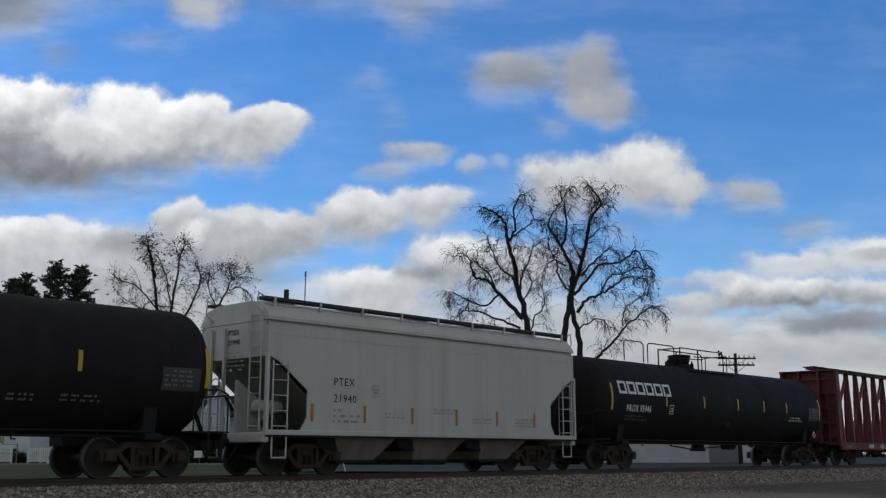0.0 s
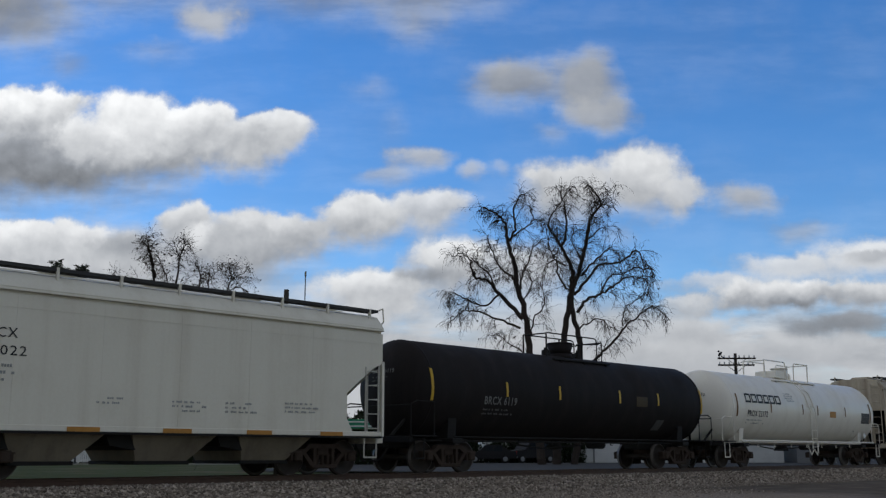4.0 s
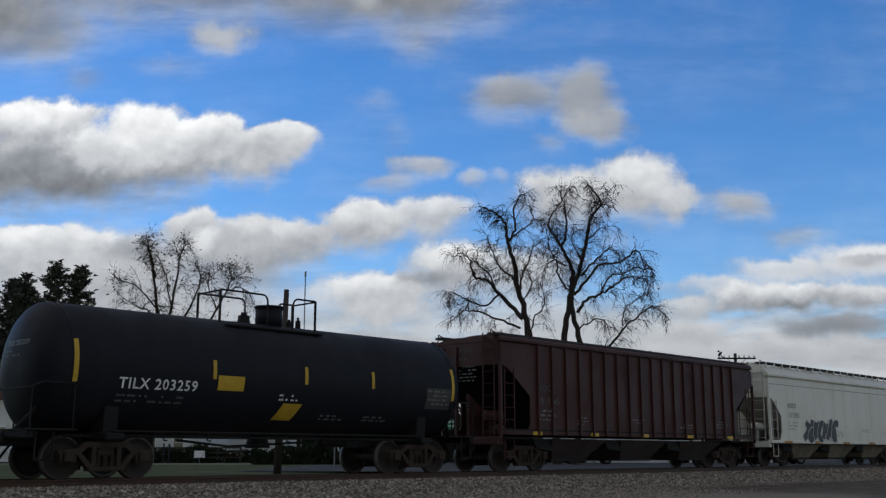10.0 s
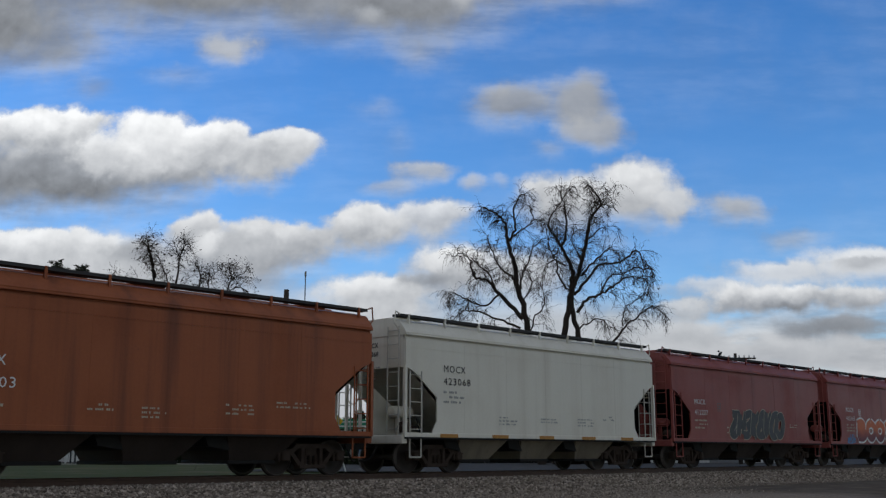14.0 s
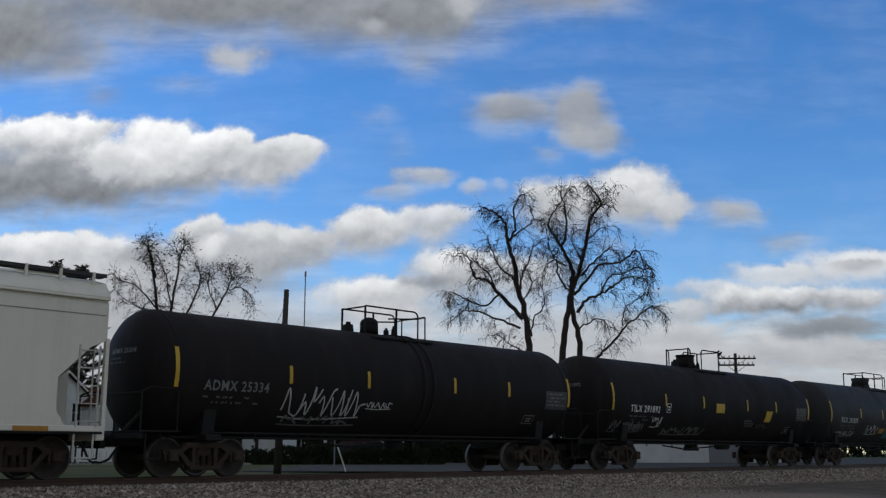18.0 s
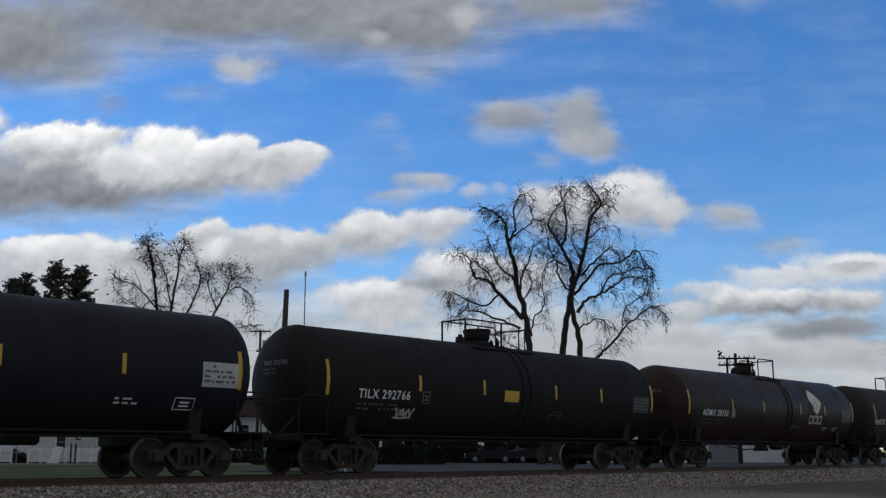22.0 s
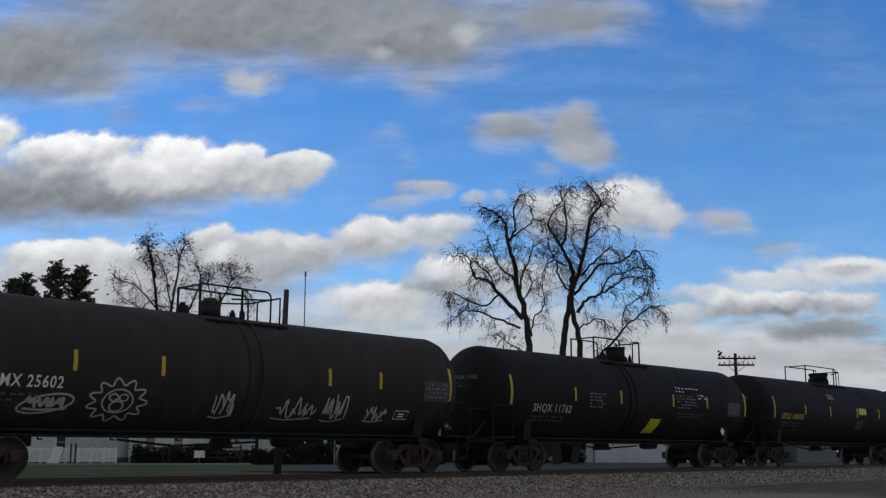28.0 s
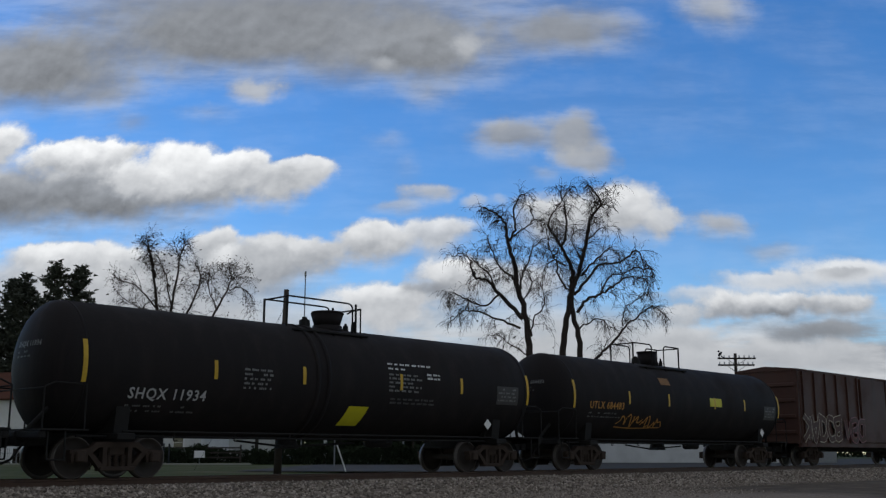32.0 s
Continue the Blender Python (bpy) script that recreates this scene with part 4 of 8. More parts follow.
def vehicle(name, label, m, mat, L=4.6, H=1.5, W=1.8, kind="car"):
    e = anchor(name, label, kind, "", m)
    h = L / 2
    if name == "pickup_truck":
        out = [(-h, 0.35), (-h, 0.95), (-h + 0.1, 1.02), (-h + 1.25, 1.10), (-h + 1.8, H), (-h + 3.1, H), (-h + 3.3, 1.12), (h, 1.10), (h, 0.40)]
    elif name == "van":
        out = [(-h, 0.38), (-h, 0.92), (-h + 0.12, 1.02), (-h + 1.2, 1.10), (-h + 1.75, H - 0.03), (-h + 2.0, H), (h - 0.35, H), (h - 0.12, H - 0.08), (h, 1.1), (h, 0.42)]
    else:
        out = [(-h, 0.32), (-h, 0.72), (-h + 0.15, 0.80), (-h + 1.1, 0.92), (-h + 1.75, H), (h - 1.3, H), (h - 0.5, 0.98), (h, 0.92), (h, 0.35)]
    bm = prism(out, -W / 2, W / 2)
    bmesh.ops.bevel(bm, geom=bm.edges[:], offset=0.06, segments=2, affect="EDGES")
    part("body", bm, mat, e, "", False)
    zs = max(z for _, z in out)
    zb = 1.12 if name != "car" else 0.96
    spans = ((-h + 1.55, -h + 2.3), (-h + 2.4, -h + 3.1)) if name != "van" else ((-h + 1.6, -h + 2.45), (-h + 2.6, -h + 3.35), (-h + 3.5, h - 0.3))
    for x0, x1 in spans:
        part("side_window", prism([(x0 - 0.12, zb), (x1, zb), (x1, zs - 0.10), (x0 + 0.18, zs - 0.10)], -W / 2 - 0.012, W / 2 + 0.012), MAT["glass"], e)
    for x in (-h + 0.85, h - 0.95):
        for s in (-1, 1):
            bm = lathe_x([(-0.11, 0.0), (-0.11, 0.22), (-0.12, 0.30), (-0.10, 0.335), (0.10, 0.335), (0.12, 0.30), (0.11, 0.22), (0.11, 0.0)], 20)
            bmesh.ops.rotate(bm, verts=bm.verts[:], matrix=Matrix.Rotation(radians(90), 3, "Z"))
            w = part("wheel", bm, MAT["steel"], e, "", True)
            w.matrix_basis = pose(x, s * (W / 2 - 0.08), 0.335)
            bm = bmesh.new()
            bmesh.ops.create_cone(bm, cap_ends=True, segments=16, radius1=0.2, radius2=0.17, depth=0.03, matrix=pose(0, s * 0.125, 0, 90))
            part("rim", bm, MAT["galv"], w)
    part("front_bumper", boxed(-h - 0.06, -h + 0.05, -W * 0.46, W * 0.46, 0.40, 0.56, 0.02), MAT["galv"], e)
    part("rear_bumper", boxed(h - 0.05, h + 0.06, -W * 0.46, W * 0.46, 0.42, 0.56, 0.02), MAT["galv"], e)
    for s in (-1, 1):
        part("headlight", boxed(-h - 0.015, -h + 0.04, s * W * 0.36 - 0.15, s * W * 0.36 + 0.15, 0.68, 0.80, 0.01), MAT["trim"], e)
        part("tail_light", boxed(h - 0.04, h + 0.015, s * W * 0.40 - 0.09, s * W * 0.40 + 0.09, 0.72, 0.95, 0.01), MAT["red_mark"], e)
    return e


MAT["car_dark"] = nodes_of("dark_car_paint", (0.008, 0.008, 0.010), 0.5)[0]
MAT["car_red"] = nodes_of("dark_red_car_paint", (0.040, 0.008, 0.013), 0.4)[0]
MAT["car_grey"] = nodes_of("silver_grey_car_paint", (0.07, 0.072, 0.085), 0.35, 0.2)[0]
vehicle("car", "dark parked car with bright alloy wheels", facing(3.95, 88.5), MAT["car_dark"], 4.3, 1.5)
vehicle("van", "dark parked van on the lot", facing(7.4, 89.5, 30), MAT["car_dark"], 4.6, 1.8)
MOVERS = [(vehicle("car", "silver grey car driving along the street", facing(-20, 79), MAT["car_grey"], 4.4, 1.45), -17.6, 17.2),
          (vehicle("van", "dark maroon utility van driving along the street", facing(-16, 79), MAT["car_red"], 5.0, 1.7), -15.5, 20.2)]


# trees: limbs are drawn through a few bends, smaller branches grow from them
def tube(vs, fs, pts, r0, r1, seg):
    n = len(pts)
    base = len(vs)
    up = Vector((0.31, 0.87, 0.39))
    for i, p in enumerate(pts):
        d = (pts[min(i + 1, n - 1)] - pts[max(i - 1, 0)]).normalized()
        s = d.cross(up).normalized()
        t = d.cross(s)
        r = r0 + (r1 - r0) * i / (n - 1)
        for k in range(seg):
            a = 2 * math.pi * k / seg
            vs.append(p + s * (r * math.cos(a)) + t * (r * math.sin(a)))
    for i in range(n - 1):
        for k in range(seg):
            j = (k + 1) % seg
            fs.append((base + i * seg + k, base + i * seg + j, base + (i + 1) * seg + j, base + (i + 1) * seg + k))


def spline(pts, sub=4):
    out = []
    n = len(pts)
    for i in range(n - 1):
        p0, p1, p2, p3 = pts[max(i - 1, 0)], pts[i], pts[i + 1], pts[min(i + 2, n - 1)]
        for k in range(sub):
            t = k / sub
            out.append(0.5 * ((2 * p1) + (p2 - p0) * t + (2 * p0 - 5 * p1 + 4 * p2 - p3) * t * t + (3 * p1 - p0 - 3 * p2 + p3) * t ** 3))
    out.append(pts[-1])
    return out


def grow(rng, start, d, length, droop, bends=5, wild=0.35):
    pts = [start]
    p, d = start.copy(), d.normalized()
    for k in range(bends):
        d = (d + Vector((rng.gauss(0, wild), rng.gauss(0, wild), rng.gauss(0, wild) - droop * (k + 1) / bends))).normalized()
        p = p + d * (length / bends)
        pts.append(p)
    return pts


def sprigs(rng, start, way, length, droop, bends, wild, thick, thin):
    """Many thin three-sided twigs at once: each bends and droops on its way. Gives the corners, the faces and the bends."""
    n = len(start)
    d = way / np.linalg.norm(way, axis=1, keepdims=True)
    pts = [start]
    for k in range(bends):
        d = d + rng.normal(0, wild, (n, 3))
        d[:, 2] -= droop * (k + 1) / bends
        d /= np.linalg.norm(d, axis=1, keepdims=True)
        pts.append(pts[-1] + d * (length / bends)[:, None])
    pts = np.stack(pts, 1)
    side = np.cross(d, np.array((0.31, 0.87, 0.39)))
    side /= np.linalg.norm(side, axis=1, keepdims=True)
    other = np.cross(d, side)
    rad = np.linspace(thick, thin, bends + 1)
    ring = [pts + rad[None, :, None] * (math.cos(a) * side + math.sin(a) * other)[:, None, :] for a in (0.0, 2.094, 4.189)]
    vs = np.stack(ring, 2).reshape(-1, 3)
    quad = np.array([(3 * i + k, 3 * i + (k + 1) % 3, 3 * i + 3 + (k + 1) % 3, 3 * i + 3 + k) for i in range(bends) for k in range(3)])
    fs = (quad[None] + 3 * (bends + 1) * np.arange(n)[:, None, None]).reshape(-1, 4)
    return vs, fs, pts


def bare_tree(r, a, limbs, label, seed, dense=2.8, n2=6, n3=4, droop=0.35, l1=1.8, l2=1.1, l3=0.75, leaves=0.0, stout=0.9):
    """Limbs bend through a few places; along each grow branches, twigs and drooping tips."""
    rng = random.Random(seed)
    nrg = np.random.default_rng(seed)
    o = site(r, a, GZ)
    e = anchor("bare_tree", label, "tree", "bare trees", Matrix.Translation(o))
    fork_v, fork_f, start, way, span, thick = [], [], [], [], [], []
    for nth, (pts, r0, r1) in enumerate(limbs):
        r0, r1 = r0 * stout, r1 * stout
        dep = rng.uniform(-1.8, 1.8)
        line = [site(x, a + (0 if nth == 0 else dep * i / (len(pts) - 1)), z) - o for i, (x, z) in enumerate(pts)]
        line = spline(line, 5)
        line = [p + Vector((rng.gauss(0, 0.045), rng.gauss(0, 0.045), rng.gauss(0, 0.04))) if 0 < i < len(line) - 1 else p for i, p in enumerate(line)]
        tube(fork_v, fork_f, line, r0, r1, 8)
        m = len(line)
        run = sum((q - p).length for p, q in zip(line, line[1:]))
        lo = 0.42 if r0 > 0.2 else 0.15
        count = max(4, int(run * (1 - lo) * dense))
        for k in range(count):
            f = lo + (0.995 - lo) * (k + rng.random()) / count
            i = min(m - 2, int(f * (m - 1)))
            d = (line[i + 1] - line[i]).normalized()
            side = Vector((rng.gauss(0, 1), rng.gauss(0, 1), rng.gauss(0.35, 0.5))).normalized()
            start.append(line[i].lerp(line[i + 1], f * (m - 1) - i))
            way.append(d * 0.7 + side * 0.8)
            span.append(l1 * rng.uniform(0.35, 1.1) * (1.10 - 0.78 * f))
    rows = [sprigs(nrg, np.array(start), np.array(way), np.array(span), droop * 0.5, 6, 0.20, 0.034, 0.012)]
    for count, share_l, ln, bends, sag, r0, r1 in ((n2, 0.75, l2, 5, droop, 0.016, 0.009), (n3, 0.6, l3, 3, droop * 1.6, 0.009, 0.006)):
        prev = rows[-1][2]
        n = len(prev) * count
        src = np.repeat(np.arange(len(prev)), count)
        at = nrg.integers(1, prev.shape[1], n)
        heading = prev[src, -1] - prev[src, 0]
        heading /= np.linalg.norm(heading, axis=1, keepdims=True)
        aside = nrg.normal(0, 0.55, (n, 3)) - np.array((0, 0, 0.12))
        rows.append(sprigs(nrg, prev[src, at], heading * share_l + aside, ln * nrg.uniform(0.3, 1.1, n), sag, bends, 0.16, r0, r1))
    if leaves:
        tips = rows[-1][2][:, -1]
        tips = tips[nrg.random(len(tips)) < leaves]
        rows.append(((tips[:, None, :] + nrg.normal(0, 0.08, (len(tips), 4, 3))).reshape(-1, 3), np.arange(4 * len(tips)).reshape(-1, 4), None))
    crown_v, crown_f, base = [], [], 0
    for vs, fs, _ in rows:
        crown_v.append(vs)
        crown_f.append(fs + base)
        base += len(vs)
    for name, vs, fs in (("trunk", [tuple(v) for v in fork_v], fork_f), ("crown", np.concatenate(crown_v).tolist(), np.concatenate(crown_f).tolist())):
        me = bpy.data.meshes.new(name)
        me.from_pydata(vs, [], fs)
        me.materials.append(MAT["bark"])
        ob = new(name, me)
        ob.parent = e
        if name == "crown":
            tagged(ob, kind="stuff")
    return e


# limbs by their bends, across and up: the forked pair beside the street and the tree behind the houses
WEST_TRUNKS = [
    ([(7.0, 0.7), (6.7, 4.0), (6.3, 7.5), (6.1, 10.2), (5.5, 13.3), (5.2, 15.2), (4.8, 17.0), (4.5, 18.3), (3.8, 19.0), (3.0, 19.4)], 0.36, 0.04),
    ([(4.9, 16.8), (5.4, 17.9), (5.2, 18.9), (5.6, 20.1), (6.0, 20.4)], 0.12, 0.03),
    ([(5.2, 17.2), (6.1, 17.9), (6.7, 18.6), (6.7, 19.4)], 0.08, 0.025),
    ([(5.6, 12.9), (5.8, 14.2), (6.3, 15.4), (6.7, 16.4), (7.7, 16.9)], 0.1, 0.025),
    ([(5.8, 11.1), (4.7, 12.3), (3.8, 13.3), (3.2, 14.0), (2.3, 14.2), (2.1, 15.2), (1.5, 16.0), (0.7, 15.8)], 0.19, 0.03),
]
WEST_LIMBS = [
    ([(3.8, 13.3), (3.4, 14.4), (2.5, 15.4), (2.7, 16.6)], 0.09, 0.025),
    ([(4.1, 12.9), (3.0, 12.1), (1.9, 12.5), (0.9, 13.1), (0.2, 12.7)], 0.09, 0.025),
    ([(5.6, 10.4), (4.0, 11.1), (2.4, 11.7), (1.5, 11.7), (0.6, 11.1)], 0.1, 0.025),
    ([(5.4, 14.0), (4.2, 14.8), (3.6, 15.8), (3.2, 17.0)], 0.1, 0.025),
    ([(6.25, 8.4), (5.1, 9.1), (4.3, 9.8), (3.4, 10.0)], 0.05, 0.025),
    ([(6.4, 9.8), (6.6, 11.1), (7.3, 12.0), (7.2, 13.1)], 0.08, 0.025),
    ([(5.7, 12.1), (6.4, 13.4), (6.3, 14.4)], 0.07, 0.025),
]
EAST_TRUNKS = [
    ([(8.1, 0.7), (8.2, 3.6), (8.6, 7.2), (8.9, 10.1), (9.4, 12.8), (9.6, 14.4), (9.3, 15.6), (8.4, 17.2), (7.9, 18.5), (8.8, 20.0)], 0.36, 0.04),
    ([(8.8, 16.6), (9.2, 17.6), (9.2, 18.8), (8.9, 20.2), (8.4, 21.2)], 0.13, 0.03),
    ([(8.9, 20.2), (9.4, 20.8), (9.8, 21.2)], 0.05, 0.02),
    ([(9.4, 0.7), (10.0, 4.0), (10.1, 7.2), (9.9, 9.9), (9.5, 12.8), (10.3, 15.6), (10.7, 17.2), (11.1, 18.8), (11.8, 19.8), (11.5, 20.6), (10.9, 21.4)], 0.3, 0.04),
    ([(11.8, 19.8), (12.5, 20.0), (13.4, 19.5)], 0.06, 0.02),
    ([(11.9, 19.9), (12.4, 20.6), (12.6, 20.9)], 0.05, 0.02),
]
EAST_LIMBS = [
    ([(10.7, 17.0), (11.5, 17.8), (12.5, 18.0)], 0.07, 0.02),
    ([(9.2, 13.4), (8.5, 14.4), (8.4, 15.6), (7.7, 15.2), (7.5, 14.2)], 0.1, 0.025),
    ([(9.9, 11.7), (10.6, 12.6), (11.6, 13.0), (12.5, 13.6), (13.5, 14.2), (14.5, 14.2), (15.3, 13.8)], 0.14, 0.025),
    ([(9.7, 13.0), (10.6, 14.0), (11.6, 15.2), (13.0, 15.3), (14.2, 16.1), (14.7, 15.4), (15.3, 14.6)], 0.13, 0.025),
    ([(10.3, 14.4), (11.4, 15.6), (12.2, 16.2), (12.6, 15.8)], 0.09, 0.025),
    ([(11.6, 13.0), (12.4, 14.4), (13.4, 14.6), (14.5, 15.0), (15.1, 14.2)], 0.08, 0.025),
]
EAST_BOUGHS = [
    ([(9.9, 10.5), (10.7, 10.9), (11.5, 11.1), (12.2, 10.3)], 0.08, 0.025),
    ([(10.0, 7.2), (11.2, 8.4), (12.2, 9.3), (13.2, 10.5), (14.2, 11.3), (15.2, 11.9), (16.1, 11.1)], 0.13, 0.03),
    ([(13.2, 10.7), (13.3, 11.9), (14.3, 12.6), (14.8, 13.0)], 0.06, 0.02),
    ([(10.3, 15.6), (9.9, 16.4), (9.6, 17.2), (9.9, 17.8)], 0.08, 0.025),
    ([(9.1, 15.2), (8.3, 15.6), (7.8, 16.4), (7.5, 17.8)], 0.08, 0.025),
]
YARD_TRUNKS = [
    ([(-26.5, 0.7), (-26.6, 4.0), (-26.8, 7.0), (-27.2, 11.4), (-27.9, 14.7), (-28.2, 16.9), (-28.7, 19.7), (-29.2, 21.4), (-29.7, 22.0)], 0.42, 0.05),
    ([(-28.3, 18.6), (-28.8, 20.6), (-29.1, 21.9), (-28.5, 22.7)], 0.12, 0.03),
    ([(-27.1, 11.4), (-26.7, 14.7), (-26.0, 18.6), (-25.7, 20.9), (-25.0, 21.9)], 0.24, 0.04),
    ([(-26.6, 15.5), (-27.2, 18.6), (-28.0, 20.6)], 0.12, 0.03),
    ([(-27.0, 10.3), (-25.6, 13.8), (-24.1, 16.6), (-23.7, 18.6), (-24.1, 19.7)], 0.22, 0.04),
]
YARD_LIMBS = [
    ([(-27.9, 14.4), (-28.9, 15.3), (-29.8, 15.5), (-31.0, 16.3), (-32.0, 16.9)], 0.12, 0.03),
    ([(-28.1, 15.5), (-29.3, 16.9), (-30.3, 17.8), (-31.6, 18.1), (-32.3, 18.7)], 0.12, 0.03),
    ([(-26.4, 7.5), (-24.6, 10.8), (-22.1, 15.2), (-20.9, 17.5), (-20.7, 18.6), (-21.1, 19.4)], 0.22, 0.04),
    ([(-20.8, 18.3), (-20.0, 19.0), (-19.4, 19.8)], 0.08, 0.03),
    ([(-21.0, 17.2), (-19.9, 17.5), (-18.8, 16.6), (-18.6, 15.5)], 0.09, 0.03),
    ([(-22.1, 15.2), (-23.0, 17.8), (-22.5, 19.2)], 0.1, 0.03),
    ([(-24.1, 11.6), (-22.2, 13.0), (-20.1, 13.6), (-18.7, 13.8)], 0.12, 0.03),
    ([(-25.7, 20.2), (-26.4, 21.1), (-26.7, 22.0)], 0.08, 0.03),
]
bare_tree(7.0, 75, WEST_TRUNKS + WEST_LIMBS, "tall bare tree with drooping twigs and dark trunk", 11, leaves=0.03)
bare_tree(8.4, 76, EAST_TRUNKS + EAST_LIMBS + EAST_BOUGHS, "tall forked bare tree with a wide drooping crown", 23, leaves=0.01)
bare_tree(-26.5, 101, YARD_TRUNKS + YARD_LIMBS, "bare tree with a few brown leaves behind the houses", 37, dense=3.0, n2=6, n3=3, droop=0.10, l1=2.0, l2=1.2, l3=0.8, leaves=0.20, stout=0.7)
bare_tree(3.0, 112, [([(2.9, 0.7), (2.9, 4.0), (2.6, 7.0), (2.5, 10.4)], 0.2, 0.04), ([(2.9, 3.5), (3.8, 6.0), (4.2, 8.8)], 0.12, 0.03), ([(2.9, 3.0), (1.8, 6.0), (1.4, 8.8)], 0.12, 0.03)],
          "small bare tree beside the warehouse", 41, n3=3, l1=2.2)
bare_tree(18.0, 112, [([(17.8, 0.7), (17.8, 4.0), (17.6, 7.0), (17.5, 10.2)], 0.2, 0.04), ([(17.8, 3.5), (18.8, 6.5), (19.3, 9.2)], 0.12, 0.03), ([(17.8, 3.0), (16.6, 6.0), (16.0, 9.0)], 0.12, 0.03)],
          "small bare tree behind the warehouse roof", 43, n3=3, l1=2.2)


def conifer(r, a, top, rad, seed):
    """Pine: a straight trunk, whorls of boughs, each with tufts of needles."""
    rng = random.Random(seed)
    h = top - GZ
    e = anchor("pine_tree", "tall dark green pine with ragged boughs", "tree", "pines behind the houses", Matrix.Translation(site(r, a, GZ)))
    bm = bmesh.new()
    rod(bm, (0, 0, -0.2), (0, 0, h), 0.32, 8, 0.03)
    part("trunk", bm, MAT["bark"], e)
    bv, bf, nv, nf = [], [], [], []
    z = 3.0
    while z < h - 0.2:
        f = (z - 3.0) / (h - 3.0)
        reach = rad * min(1.0, 1.15 * (1 - f) ** 0.56) * rng.uniform(0.70, 1.05) + 0.05
        for k in range(rng.choice((8, 9, 10))):
            az = rng.uniform(0, 6.283)
            ln = reach * rng.uniform(0.55, 1.1)
            d = Vector((math.cos(az), math.sin(az), rng.uniform(-0.1, 0.25) + 0.25 * f))
            b = grow(rng, Vector((0, 0, min(h, z + rng.uniform(-0.32, 0.32)))), d, ln, -0.12, 4, 0.12)
            tube(bv, bf, b, 0.05 * (1 - f) + 0.015, 0.01, 3)
            for _ in range(int(5 + 7 * ln)):
                t = rng.uniform(0.3, 1.0)
                i = min(len(b) - 2, int(t * (len(b) - 1)))
                p = b[i].lerp(b[i + 1], rng.random()) + Vector((rng.gauss(0, 0.10), rng.gauss(0, 0.10), rng.gauss(0.0, 0.08)))
                for _k in range(4):
                    b0 = len(nv)
                    q = p + Vector((rng.gauss(0, 0.20), rng.gauss(0, 0.20), rng.gauss(0.04, 0.12)))
                    w = Vector((rng.gauss(0, 0.06), rng.gauss(0, 0.06), rng.gauss(0, 0.06)))
                    nv.extend((p + w, p - w, q))
                    nf.append((b0, b0 + 1, b0 + 2))
        z += rng.uniform(0.34, 0.56)
    for name, vs, fs, m in (("bough", bv, bf, MAT["bark"]), ("needles", nv, nf, MAT["needles"])):
        me = bpy.data.meshes.new(name)
        me.from_pydata([tuple(v) for v in vs], [], fs)
        me.materials.append(m)
        ob = new(name, me)
        ob.parent = e
        tagged(ob, kind="stuff")
    return e


for i, (r, a, top, rad) in enumerate(((-37.1, 98, 19.5, 4.4), (-34.9, 99, 19.5, 4.0), (-40.2, 99, 18.5, 3.8), (-42.2, 101, 18.2, 4.0), (-45.2, 100, 17.4, 4.0))):
    conifer(r, a, top, rad, 60 + i)


def chain_fence(r0, r1, a):
    e = anchor("chain_fence", "grey chain-link fence in front of the garage", "fence", "", facing(r0, a))
    w = r1 - r0
    n = int(w / 2.2)
    for k in range(n + 1):
        part("post", rods([(w * k / n, 0, 0), (w * k / n, 0, 1.55)], 0.04, 6), MAT["galv"], e)
    for z in (0.12, 0.8, 1.5):
        part("rail", rods([(0, 0, z), (w, 0, z)], 0.022, 5), MAT["galv"], e)


chain_fence(-40.0, -34.2, 85)
for r in (-28.1, -27.75, -21.1, -20.7):
    e = anchor("yard_post", "thin dark post standing on the lawn", "post", "posts on the lawn", facing(r * 1.04, 83.2))
    part("post", boxed(-0.05, 0.05, -0.05, 0.05, 0, 1.55), MAT["roof_grey"], e)
e = anchor("leaning_board", "white board leaning beside the fence", "board", "", facing(-31.5, 86))
part("panel", prism([(-0.65, 0.0), (0.35, 0.0), (0.65, 1.3), (0.0, 1.35)], -0.05, 0.05), MAT["trim"], e)
vehicle("van", "dark parked van between the houses", facing(-36.2, 92), MAT["car_dark"], 4.4, 1.8)
# ---- painted marks: emblems, tags and graffiti ----
def ribbon_bm(pts, w, closed=False):
    """A flat painted line of width w through (x, y) points."""
    pts = [Vector((p[0], p[1], 0)) for p in pts]
    if closed:
        pts = pts + [pts[0]]
    bm = bmesh.new()
    rows = []
    n = len(pts)
    for i, p in enumerate(pts):
        a, b = pts[max(i - 1, 0)], pts[min(i + 1, n - 1)]
        if closed and i in (0, n - 1):
            a, b = pts[n - 2], pts[1]
        d = (b - a)
        d = d.normalized() if d.length > 1e-6 else Vector((1, 0, 0))
        s = Vector((-d.y, d.x, 0)) * w / 2
        s.z, p.z = 0, -0.0001 * i      # each step lies a hair above the one before
        rows.append((bm.verts.new(p + s), bm.verts.new(p - s)))
    for (a, b), (c, d) in zip(rows, rows[1:]):
        bm.faces.new((a, b, d, c))
    return bm


def curvy(pts, sub=5):
    return [(p.x, p.y) for p in spline([Vector((x, y, 0)) for x, y in pts], sub)]


def side_place(y=-1.512):
    return lambda bm, x, z: on_side(bm, x, z, y)


def tank_place(R, zc, off=0.014):
    return lambda bm, x, z: on_tank(bm, x, z, R, zc, off)


